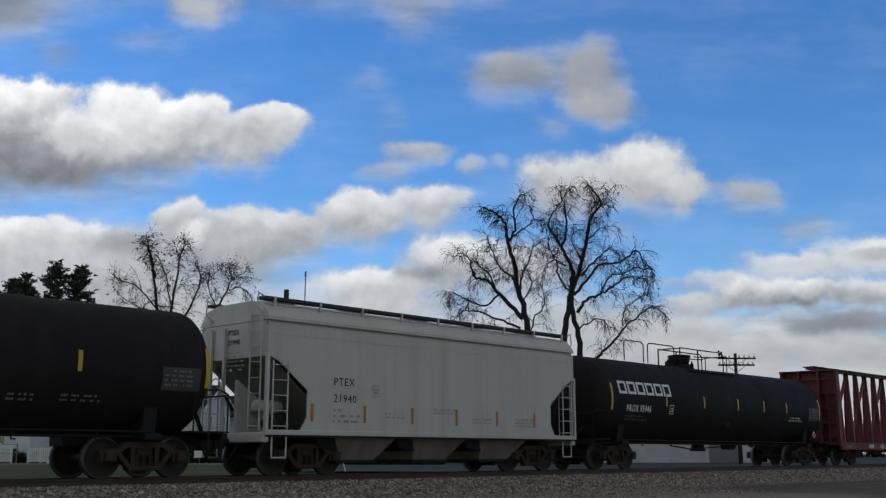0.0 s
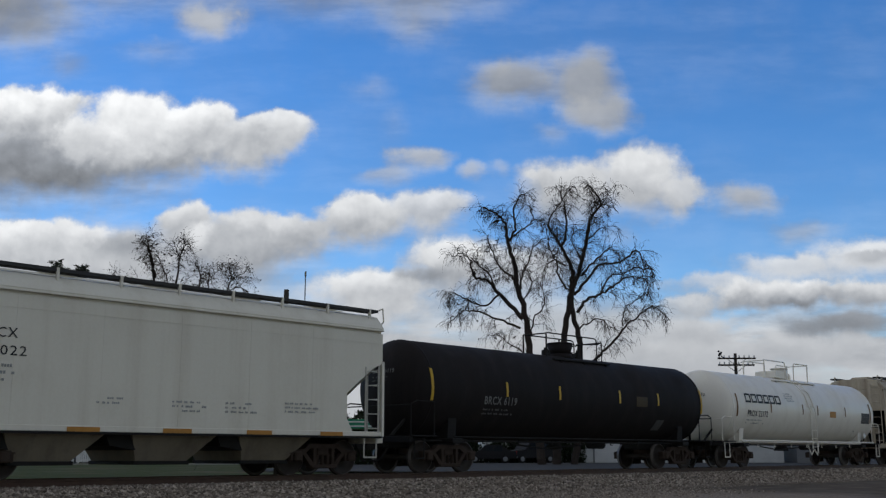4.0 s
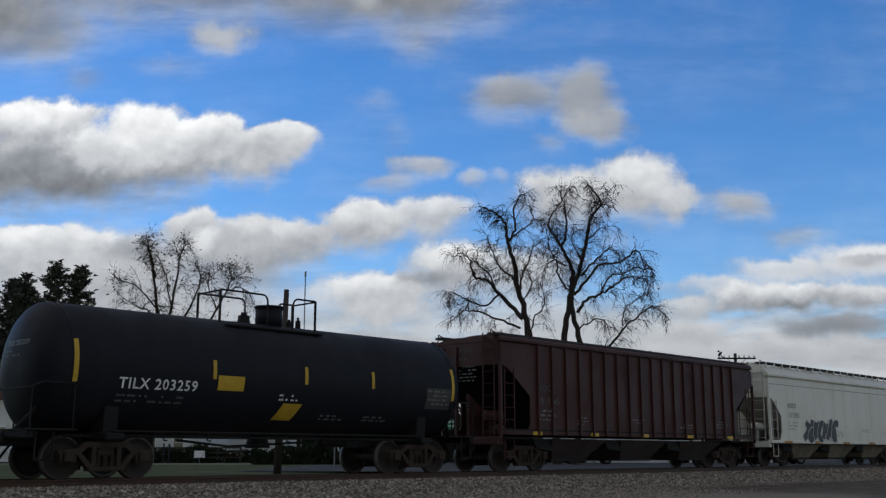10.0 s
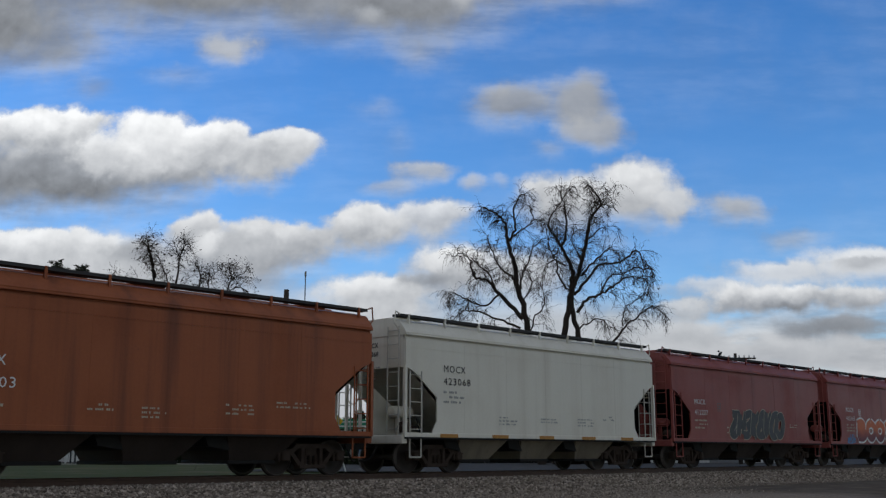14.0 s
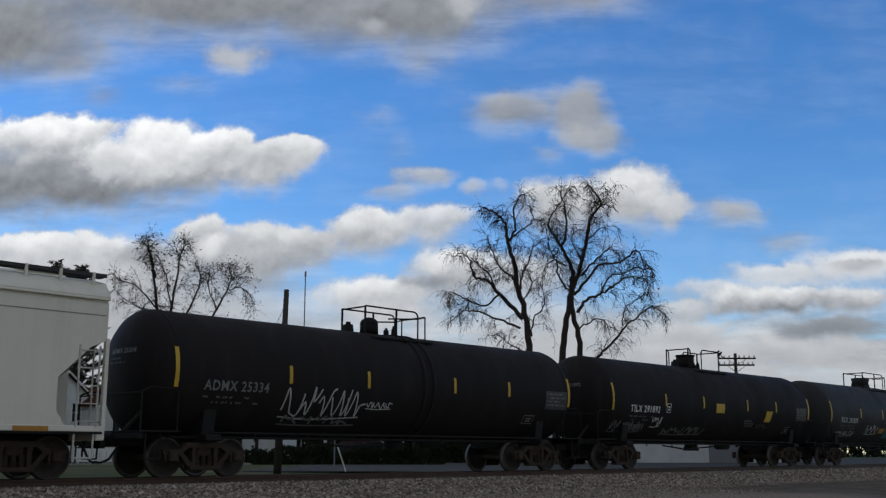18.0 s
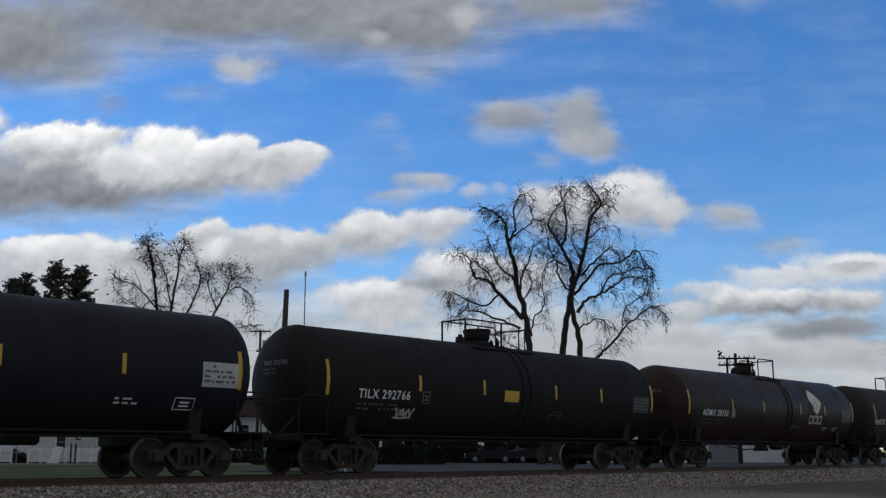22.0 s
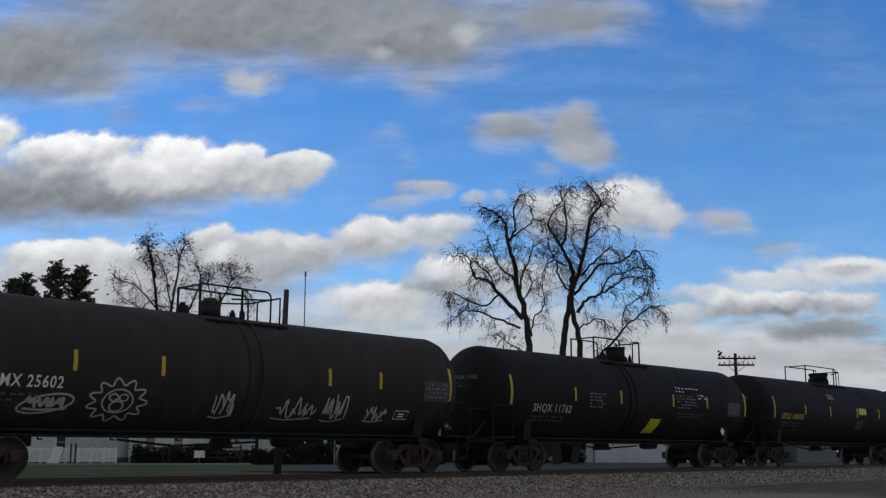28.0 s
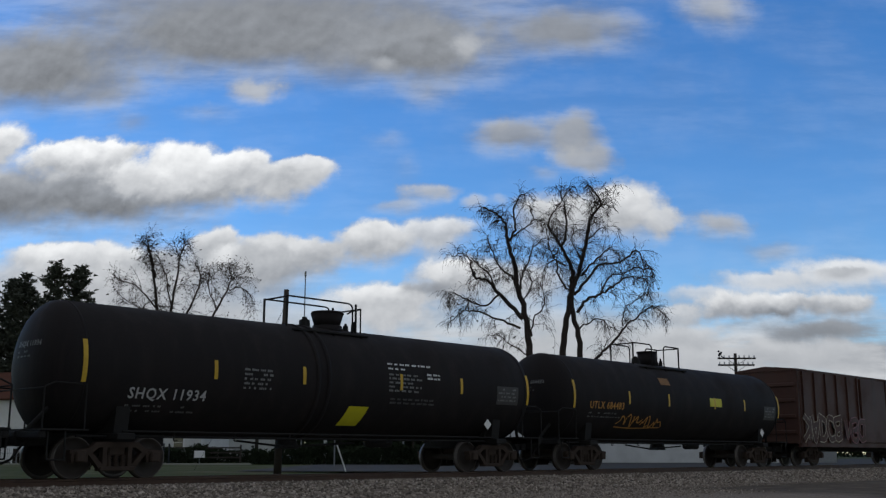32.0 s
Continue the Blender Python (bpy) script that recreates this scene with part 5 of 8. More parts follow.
def scrawl(car, place, x, z, w, h, mat="spray_white", seed=1, strokes=5, pen=0.035, name="tag"):
    """A quick spray-can tag: a few looping strokes."""
    rng = random.Random(seed)
    for k in range(strokes):
        x0 = w * k / strokes
        sw = w / strokes * 1.25
        pts = [(x0 + sw * f + rng.uniform(-0.12, 0.12) * sw, h * rng.choice((0.05, 0.5, 0.95, 0.8, 0.2)) * rng.uniform(0.8, 1.0)) for f in (0.0, 0.2, 0.35, 0.55, 0.7, 0.9)]
        part(name, place(ribbon_bm(curvy(pts, 5), pen), x, z), MAT[mat], car, "spray-painted scrawl" if k == 0 else "")
    part(name, place(ribbon_bm(curvy([(-0.02 * w, -0.05 * h), (0.4 * w, -0.12 * h), (w, 0.02 * h)], 6), pen * 0.9), x, z), MAT[mat], car)


# fat hand-sprayed letters: strokes in a unit square
STROKES = {}
STROKES["B"] = [[(.12, .0), (.16, .95)], [(.0, .88), (.45, 1.0), (.80, .82), (.62, .55), (.25, .5)], [(.25, .5), (.75, .46), (.95, .2), (.6, .02), (.05, .04)]]
STROKES["O"] = [[(.5, 1.0), (.1, .8), (.05, .3), (.45, .0), (.88, .22), (.92, .75), (.5, 1.0)]]
STROKES["S"] = [[(.95, .88), (.5, 1.0), (.12, .78), (.4, .55), (.8, .38), (.7, .05), (.05, .06)]]
STROKES["Z"] = [[(.0, .80), (.45, 1.0), (.88, .8), (.5, .45), (.1, .08), (.5, .1), (1.0, .02)]]
STROKES["E"] = [[(1.05, .92), (.45, 1.0), (.08, .7), (.4, .52), (.75, .55)], [(.4, .52), (.05, .25), (.4, .0), (1.05, .08)]]
STROKES["D"] = [[(.15, .0), (.25, .98)], [(.0, .92), (.6, .98), (.98, .6), (.7, .1), (.0, .0)]]
STROKES["N"] = [[(.05, .0), (.2, .95), (.7, .1), (.95, 1.05)]]
STROKES["C"] = [[(.98, .9), (.5, 1.0), (.08, .6), (.2, .1), (.6, .0), (.95, .2)]]
STROKES["A"] = [[(.0, .0), (.45, 1.0), (.62, 1.0), (.95, .0)], [(.18, .35), (.85, .42)]]
STROKES["K"] = [[(.15, .0), (.2, 1.0)], [(.95, 1.0), (.25, .5), (.95, -.02)]]
STROKES["H"] = [[(.12, .0), (.18, 1.0)], [(.88, .0), (.85, 1.0)], [(.15, .5), (.86, .52)]]


def piece(car, place, x, z, w, h, n, fill, line, seed, inner=None, lean=0.12, pen=0.05, body=0.30):
    """A graffiti piece: n fat interlocked letter-like forms of bent strokes, each with an outline."""
    rng = random.Random(seed)
    step = w / n
    fat = min(step, h) * body
    forms = [STROKES[ch] for ch in "BSZEDNCAKH"]
    rng.shuffle(forms)
    for k in range(n):
        # one form out of the set, turned over or upside down, spread over its place
        flip, over = rng.choice(((True, False), (False, True), (True, True)))
        x0 = step * (k - 0.04)
        strokes = [[(x0 + step * 1.08 * (1 - a if flip else a), h * (0.08 + 0.84 * (1 - b if over else b)) + rng.uniform(-0.05, 0.05) * h) for a, b in st] for st in forms[k % len(forms)]]
        for j, st in enumerate(strokes):
            st = [(a + lean * (b - h / 2), b) for a, b in st]
            path = curvy(st, 4)
            lift = 0.006 * k
            part("graffiti_outline", shifted(place(ribbon_bm(path, fat + 2 * pen), x, z), lift), MAT[line], car)
            part("graffiti_letter", shifted(place(ribbon_bm(path, fat), x, z), lift + 0.003 + 0.0003 * j), MAT[fill], car, "fat spray-painted letter shape" if j == 0 else "")
            if inner and j == 1:
                part("graffiti_line", shifted(place(ribbon_bm(path[1:-1], pen * 0.7), x, z), lift + 0.005), MAT[inner], car)


def shifted(bm, d):
    """Lift a painted sheet a little off the car's near side."""
    for v in bm.verts:
        v.co.y -= d
    return bm


def block_logo(car, place, x, z, w, h, n, mat):
    """An owner's emblem as plain blocks: n rounded blocks with a slot in each."""
    step = w / n
    t = h * 0.20
    for k in range(n):
        x0, x1 = step * k, step * k + step * 0.86
        for a, b, c, d in ((x0, x1, h - t, h), (x0, x1, 0, t), (x0, x0 + t * 1.1, t, h - t), (x1 - t * 1.1, x1, t, h - t)):
            bm = bmesh.new()
            bm.faces.new([bm.verts.new(p) for p in ((a, c, 0), (b, c, 0), (b, d, 0), (a, d, 0))])
            part("emblem_block", place(bm, x, z), MAT[mat], car)


def data_panel(car, place, x, z, w, h, mat="dull_panel", ink="grey_mark"):
    p = part("data_panel", place(sheet(w, h, 2, 4), x, z), MAT[mat], car, "dusty data panel with small print")
    part("print", shifted(place(bars_bm(4, w * 0.85, h * 0.10, h * 0.10, int(x * 7)), x + w * 0.06, z + h * 0.78), 0.004), MAT[ink], p)


def placard(car, place, x, z, s=0.17, mat="white_mark"):
    """A diamond plate held upright on a bracket over the side pipe."""
    y = -1.40 if mat == "white_mark" else -1.42
    bm = prism([(x + s, z), (x + 2 * s, z + s), (x + s, z + 2 * s), (x, z + s)], y, y - 0.012)
    part("placard", bm, MAT[mat], car, "diamond hazard placard")
    if mat == "white_mark":
        part("placard_bracket", rods([(x + s, -1.25, 1.02), (x + s, -1.385, z + 0.06), (x + s, -1.385, z + 1.6 * s)], 0.016, 5), MAT["steel"], car)


def framed_box(car, place, x, z, w=0.3, h=0.36, mat="white_mark"):
    part("stencil_box", place(ribbon_bm([(0, 0), (w, 0), (w, h), (0, h)], 0.03, True), x, z), MAT[mat], car)
    for k in (0.32, 0.62):
        part("stencil_box_mark", place(ribbon_bm([(w * 0.25, h * k), (w * 0.75, h * k)], 0.045), x, z), MAT[mat], car)


def sprayed(car, place, word, x, z, w, h, pen, fill, edge=None, rim=0.0, lean=0.0, slant=0.0):
    """A word in fat sprayed strokes, with a rim of another colour behind them; slant lifts its end."""
    step = w / len(word)
    for i, ch in enumerate(word):
        for j, st in enumerate(STROKES[ch]):
            line = [((i + 0.08 + 0.84 * a) * step + lean * b * h, b * h + slant * i * step) for a, b in curvy(st, 5)]
            if edge:
                part("graffiti_rim", shifted(place(ribbon_bm(line, pen + rim), x, z), 0.002 * j + 0.004 * (i % 2)), MAT[edge], car)
            part("graffiti_letter", shifted(place(ribbon_bm(line, pen), x, z), 0.012 + 0.002 * j + 0.004 * (i % 2)), MAT[fill], car, "fat spray-painted letter stroke" if j == 0 else "")
# ---- the train ----
# A car's own space: x along the track (-x is the way it runs), -y the side by the road, z = 0 on the rail's head.
CARS = []
WHEELSETS = []


def wheelset_mesh():
    bm = bmesh.new()
    prof = [(-1.16, 0.0), (-1.16, 0.085), (-1.02, 0.095), (-1.0, 0.075), (-0.80, 0.085), (-0.795, 0.12), (-0.79, 0.15), (-0.755, 0.22), (-0.755, 0.375), (-0.80, 0.40), (-0.80, 0.432), (-0.80, 0.452),
            (-0.70, 0.458), (-0.69, 0.485), (-0.665, 0.48), (-0.665, 0.40), (-0.70, 0.37), (-0.70, 0.20), (-0.62, 0.12), (-0.6, 0.09)]
    prof = prof + [(-y, r) for y, r in reversed(prof)]
    lathe_x(prof, 28, bm)
    bmesh.ops.rotate(bm, verts=bm.verts[:], matrix=Matrix.Rotation(radians(90), 3, "Z"))
    me = bpy.data.meshes.new("wheelset")
    for face in bm.faces:
        r = (Vector((face.calc_center_median().x, 0, face.calc_center_median().z))).length
        face.material_index = 1 if 0.434 < r < 0.46 else 0
        face.smooth = True
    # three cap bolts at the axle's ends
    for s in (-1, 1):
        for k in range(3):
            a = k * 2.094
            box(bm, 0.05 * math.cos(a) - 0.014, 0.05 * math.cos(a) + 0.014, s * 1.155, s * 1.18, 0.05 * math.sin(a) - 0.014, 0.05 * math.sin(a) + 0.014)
    bm.to_mesh(me)
    bm.free()
    me.materials.append(MAT["wheel"])
    me.materials.append(MAT["tread"])
    return me


def side_frame_bm():
    bm = bmesh.new()
    y0, y1 = -0.09, 0.09
    prism([(-1.12, 0.62), (-0.66, 0.66), (-0.5, 0.80), (0.5, 0.80), (0.66, 0.66), (1.12, 0.62), (1.12, 0.54), (0.62, 0.55), (0.44, 0.68), (-0.44, 0.68), (-0.62, 0.55), (-1.12, 0.54)], y0, y1, bm)
    prism([(-0.72, 0.56), (-0.62, 0.60), (-0.30, 0.26), (-0.40, 0.20)], y0, y1, bm)
    prism([(0.72, 0.56), (0.62, 0.60), (0.30, 0.26), (0.40, 0.20)], y0, y1, bm)
    box(bm, -0.42, 0.42, -0.13, 0.13, 0.17, 0.27, 0.015)
    for s in (-1, 1):
        box(bm, s * 0.30 - 0.05, s * 0.30 + 0.05, y0, y1, 0.25, 0.70)
        box(bm, s * 0.89 - 0.15, s * 0.89 + 0.15, -0.11, 0.11, 0.52, 0.62, 0.02)
        box(bm, s * 0.89 - 0.19, s * 0.89 - 0.13, -0.1, 0.1, 0.36, 0.56)
        box(bm, s * 0.89 + 0.13, s * 0.89 + 0.19, -0.1, 0.1, 0.36, 0.56)
    return bm


WHEEL_ME = wheelset_mesh()
TRUCK = {}


def truck_meshes():
    def keep(name, bm, mat, smooth=False):
        o = part(name, bm, mat, None, "", smooth)
        TRUCK[name] = o.data
        bpy.data.objects.remove(o)
    b = boxed(-0.2, 0.2, -1.05, 1.05, 0.50, 0.74, 0.03)
    box(b, -0.32, 0.32, -0.3, 0.3, 0.70, 0.80, 0.03)
    keep("truck", b, MAT["truck"])
    keep("side_frame", side_frame_bm(), MAT["truck"])
    b = bmesh.new()
    for x in (-0.17, 0.0, 0.17):
        for k in range(5):
            bmesh.ops.create_cone(b, cap_ends=True, segments=10, radius1=0.07, radius2=0.07, depth=0.028, matrix=pose(x, 0, 0.30 + 0.05 * k))
        rod(b, (x, 0, 0.27), (x, 0, 0.52), 0.045, 8)
    keep("spring_group", b, MAT["truck"])
    b = bmesh.new()
    rod(b, (0, -0.75, 0.42), (0, 0.75, 0.42), 0.05, 6)
    for s in (-1, 1):
        prism([(-0.05, 0.30), (0.05, 0.30), (0.06, 0.55), (-0.04, 0.55)], s * 0.66, s * 0.80, b)
    keep("brake_beam", b, MAT["steel"])
    b = boxed(-0.11, 0.11, -0.12, 0.12, -0.11, 0.13, 0.03)
    keep("bearing_adapter", b, MAT["truck"])


truck_meshes()


def sub(name, me, parent, m):
    o = new(name, me)
    o.parent = parent
    o.matrix_basis = m
    return o


def add_truck(car, x):
    t = sub("truck", TRUCK["truck"], car, pose(x, 0, 0))
    for s in (-1, 1):
        sub("side_frame", TRUCK["side_frame"], t, pose(0, s * 1.0, 0))
        tagged(sub("spring_group", TRUCK["spring_group"], t, pose(0, s * 1.0, 0)), kind="stuff")
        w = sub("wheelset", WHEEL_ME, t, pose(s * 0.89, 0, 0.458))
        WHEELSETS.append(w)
        sub("brake_beam", TRUCK["brake_beam"], t, pose(s * 0.36, 0, 0))
        for k in (-1, 1):
            sub("bearing_adapter", TRUCK["bearing_adapter"], t, pose(s * 0.89, k * 1.06, 0.47))


def coupler_bm(s, x_in, x_out):
    bm = boxed(s * x_in, s * (x_out - 0.25), -0.09, 0.09, 0.72, 0.92, 0.02)
    prism([(s * (x_out - 0.34), 0.66), (s * (x_out - 0.30), 0.98), (s * (x_out + 0.02), 0.98), (s * (x_out + 0.02), 0.66)], -0.17, 0.12, bm)
    box(bm, s * (x_out - 0.10), s * (x_out + 0.10), -0.16, -0.05, 0.68, 0.96, 0.02)
    return bm


def hose_bm(s, x):
    pts = [(s * x, -0.42, 0.80), (s * (x + 0.14), -0.42, 0.62), (s * (x + 0.26), -0.38, 0.42), (s * (x + 0.42), -0.30, 0.34), (s * (x + 0.55), -0.22, 0.36)]
    return rods(pts, 0.028, 6)


def ends(car, half, reach):
    """Couplers and air hoses at both ends; reach: from the body's end to the coupling."""
    for s in (-1, 1):
        part("coupler", coupler_bm(s, half - 0.9, half + reach), MAT["steel"], car)
        part("air_hose", hose_bm(s, half + reach - 0.6), MAT["steel"], car)


def car_at(name, u, label, category):
    e = anchor(name, label, category, "cars of the freight train", pose(u, D, RAIL))
    CARS.append((e, u))
    return e


def letters(car, body, size, x, z, mat, place, name="lettering", width=None, **kw):
    kw.setdefault("bold", 0.006)
    kw.setdefault("spacing", 1.14)
    bm = text_bm(body, size, **kw)
    if width:
        xs = [v.co.x for v in bm.verts]
        k = width / (max(xs) - min(xs))
        for v in bm.verts:
            v.co.x *= k
    # each word or number is a part of its own
    gaps, seen = [], set()
    for v in bm.verts:
        if v in seen:
            continue
        stack, isle = [v], []
        seen.add(v)
        while stack:
            p = stack.pop()
            isle.append(p)
            for q in (e2.other_vert(p) for e2 in p.link_edges):
                if q not in seen:
                    seen.add(q)
                    stack.append(q)
        gaps.append((min(p.co.x for p in isle), max(p.co.x for p in isle)))
    gaps.sort()
    cuts, reach = [], gaps[0][1]
    for a, b in gaps[1:]:
        cuts.append((a - reach, 0.5 * (a + reach)))
        reach = max(reach, b)
    n_words = len(body.split())
    edges = sorted(c for _, c in sorted(cuts)[len(cuts) - n_words + 1:]) if n_words > 1 else []
    for k in range(n_words):
        lo, hi = ([-1e9] + edges)[k], (edges + [1e9])[k]
        word = bm.copy()
        bmesh.ops.delete(word, geom=[v for v in word.verts if not lo <= v.co.x < hi], context="VERTS")
        part(name, place(word, x, z), mat, car)
    bm.free()


def tank_shell_bm(L, R, zc, head=0.42, rings=()):
    hd = head * R
    half = L / 2
    prof = [(-half, 0.0)]
    for k in range(1, 9):
        a = math.pi / 2 * k / 8
        prof.append((-half + hd * (1 - math.cos(a)), R * math.sin(a)))
    xs = []
    n = 14
    for k in range(1, n):
        xs.append(-half + hd + (L - 2 * hd) * k / n)
    prof += [(x, R) for x in xs]
    prof += [(-x, r) for x, r in reversed(prof[:9])]
    return lathe_x(prof, 64, None, zc)


def handrail(car, pts_list, r=0.022, mat="steel", name="handrail"):
    """Rails and posts: each run of points is a rail, each post a piece of its own."""
    out = []
    for pts in pts_list:
        out.append(part(name, rods(pts, r), MAT[mat], car))
    return out


def ladder(car, x, y, z0, z1, mat, wide=0.42, along="x", name="ladder", step=0.38, lean=0.0):
    bm = bmesh.new()
    n = max(2, int((z1 - z0) / step))
    for s in (-0.5, 0.5):
        if along == "x":
            rod(bm, (x + s * wide, y, z0), (x + s * wide, y + lean, z1), 0.022, 6)
        else:
            rod(bm, (x, y + s * wide, z0), (x, y + s * wide, z1), 0.022, 6)
    for k in range(n + 1):
        z = z0 + (z1 - z0) * (k + 0.3) / (n + 0.6)
        f = lean * (z - z0) / (z1 - z0)
        if along == "x":
            rod(bm, (x - wide / 2, y + f, z), (x + wide / 2, y + f, z), 0.014, 5)
        else:
            rod(bm, (x, y - wide / 2, z), (x, y + wide / 2, z), 0.014, 5)
    return part(name, bm, mat, car)


def strip(car, x, z0, z1, R, zc, w=0.10, mat="yellow"):
    return part("reflector", on_tank(sheet(w, (z1 - z0) * 1.03, 1, 5), x - w / 2, z0, R, zc, 0.014), MAT[mat], car, "yellow reflective strip" if mat == "yellow" else "amber reflective strip")


def tank_car(u, L, label, mat="tank_black", R=1.5, zc=2.45, mark="", mark_x=2.0, mark_z=2.02, mark_mat="white_mark", size=0.34, mark_w=1.9, dome_x=0.2, rail=(-1.5, 1.8), rail_long=None,
             dome="pan", strips=(-0.92, -0.51, -0.18, 0.245, 0.55, 0.93), panels=(), bars=(), belt=None, side_rail=False, strip_mat="yellow", frame="steel", reach=0.66):
    car = car_at("tank_car", u, label, "tank car")
    half = L / 2
    at = lambda bm, x, z: on_tank(bm, x, z, R, zc)
    part("shell", tank_shell_bm(L, R, zc), MAT[mat], car, "", True)
    tx = half - 1.75
    # weld bands where the heads meet the shell, and the saddle belts
    for x in (-half + 0.42 * R + 0.05, half - 0.42 * R - 0.05):
        part("weld_band", lathe_x([(x - 0.03, R - 0.01), (x - 0.03, R + 0.007), (x + 0.03, R + 0.007), (x + 0.03, R - 0.01)], 64, None, zc), MAT[mat], car, "", True)
    if belt is not None:
        for dx in (-0.18, 0.18):
            part("belt", lathe_x([(belt + dx - 0.06, R - 0.02), (belt + dx - 0.06, R + 0.035), (belt + dx + 0.06, R + 0.035), (belt + dx + 0.06, R - 0.02)], 64, None, zc), MAT[mat], car, "", True)
    fm = MAT[frame]
    for s in (-1, 1):
        part("stub_sill", boxed(s * (tx - 1.6), s * (half + 0.25), -0.33, 0.33, 0.70, 1.02, 0.03), MAT["steel"], car)
        # saddle: cradles the tank over the truck
        a0 = math.acos(min(1, 1.15 / R))
        out = [(-1.15, 0.98), (1.15, 0.98)]
        arc = [(R * 1.004 * math.sin(a), zc - R * 1.004 * math.cos(a)) for a in [0.95 - 1.9 * k / 12 for k in range(13)]]
        bm = prism(out + arc, -0.17, 0.17)
        bmesh.ops.rotate(bm, verts=bm.verts[:], matrix=Matrix.Rotation(radians(90), 3, "Z"))
        for v in bm.verts:
            v.co.x += s * tx
        part("saddle", bm, MAT[mat] if mat == "tank_white" else MAT["steel"], car)
        part("bolster_web", boxed(s * tx - 0.22, s * tx + 0.22, -1.42, 1.42, 0.84, 0.99, 0.02), MAT["steel"], car)
        part("end_sill", boxed(s * (half + 0.06), s * (half + 0.22), -1.40, 1.40, 0.86, 1.02, 0.02), MAT["steel"], car)
        part("walkway", boxed(s * (half - 0.85), s * (half + 0.22), -1.45, 1.45, 1.025, 1.06, 0.0), MAT["steel"], car)
        for yy in (-1.42, 1.42):
            # corner stirrup and end handrail
            handrail(car, [[(s * (half - 0.34), yy, 1.0), (s * (half - 0.34), yy, 0.42), (s * (half + 0.04), yy, 0.42), (s * (half + 0.04), yy, 1.0)]], 0.020, frame, "stirrup_step")
            handrail(car, [[(s * (half - 0.75), yy, 1.02), (s * (half - 0.75), yy, 2.0), (s * (half - 0.05), yy, 2.02), (s * (half + 0.18), yy, 1.92), (s * (half + 0.18), yy, 1.02)]], 0.020, frame)
        handrail(car, [[(s * (half + 0.18), -1.42, 1.90), (s * (half + 0.18), 1.42, 1.90)]], 0.018, frame)
        part("head_brace", rods([(s * (half + 0.1), -0.5, 1.02), (s * (half - 0.35), -0.75, zc - R * 0.55)], 0.05, 6), MAT["steel"], car)
        add_truck(car, s * tx)
    # pipes and levers hung under the tank
    part("train_pipe", rods([(-half + 0.8, -0.95, 0.92), (half - 0.8, -0.95, 0.92)], 0.028, 6), MAT["steel"], car)
    part("side_pipe", rods([(-tx, -1.25, 1.03), (tx, -1.25, 1.03)], 0.024, 6), fm, car)
    for k in range(7):
        x = -tx + 1.3 + (2 * tx - 2.6) * k / 6
        part("pipe_hanger", rods([(x, -1.25, 1.06), (x, -1.22, 0.84), (x + 0.10, -1.22, 0.84)], 0.018, 5), fm, car)
    part("brake_reservoir", lathe_x([(2.0, 0.0), (2.0, 0.10), (2.06, 0.14), (2.9, 0.14), (2.96, 0.10), (2.96, 0.0)], 18, None, 0.86), MAT["steel"], car, "", True)
    bm = bmesh.new()
    bmesh.ops.create_cone(bm, cap_ends=True, segments=18, radius1=0.33, radius2=0.22, depth=0.34, matrix=pose(belt if belt is not None else 0, 0, zc - R - 0.10))
    part("outlet_valve", bm, MAT["steel"], car)
    part("brake_lever", rods([(-2.6, -0.3, 0.86), (-1.2, -0.45, 0.72), (1.4, -0.2, 0.84)], 0.03, 5), MAT["steel"], car)
    # top fittings
    top = zc + R
    bm = bmesh.new()
    if dome == "pan":
        bmesh.ops.create_cone(bm, cap_ends=True, segments=24, radius1=0.36, radius2=0.46, depth=0.34, matrix=pose(dome_x, 0, top + 0.26))
        bmesh.ops.create_cone(bm, cap_ends=True, segments=24, radius1=0.47, radius2=0.44, depth=0.06, matrix=pose(dome_x, 0, top + 0.46))
        bmesh.ops.create_cone(bm, cap_ends=True, segments=24, radius1=0.5, radius2=0.4, depth=0.2, matrix=pose(dome_x, 0, top + 0.0))
    elif dome == "round":
        bmesh.ops.create_cone(bm, cap_ends=True, segments=24, radius1=0.27, radius2=0.26, depth=0.3, matrix=pose(dome_x, 0, top + 0.15))
        bmesh.ops.create_uvsphere(bm, u_segments=20, v_segments=8, radius=0.27, matrix=pose(dome_x, 0, top + 0.28) @ Matrix.Diagonal((1, 1, 0.75, 1)))
    else:
        bmesh.ops.create_cone(bm, cap_ends=True, segments=24, radius1=0.36, radius2=0.36, depth=0.5, matrix=pose(dome_x, 0, top + 0.2))
        bmesh.ops.create_cone(bm, cap_ends=True, segments=24, radius1=0.39, radius2=0.39, depth=0.06, matrix=pose(dome_x, 0, top + 0.48))
    part("manway", bm, MAT[mat], car, "", True)
    for x, h, rr in ((dome_x - 0.80, 0.20, 0.17), (dome_x + 0.68, 0.16, 0.09), (dome_x + 0.98, 0.22, 0.08)):
        bm = bmesh.new()
        bmesh.ops.create_cone(bm, cap_ends=True, segments=12, radius1=rr, radius2=rr * 0.85, depth=h + 0.04, matrix=pose(x, 0.0, top + h / 2 - 0.02))
        bmesh.ops.create_cone(bm, cap_ends=True, segments=12, radius1=rr * 0.5, radius2=rr * 0.4, depth=h * 0.8, matrix=pose(x, 0.0, top + h))
        part("safety_valve" if rr > 0.1 else "vent_valve", bm, MAT["steel" if frame == "steel" else mat], car)
    x0, x1 = rail
    hz = top + 0.72
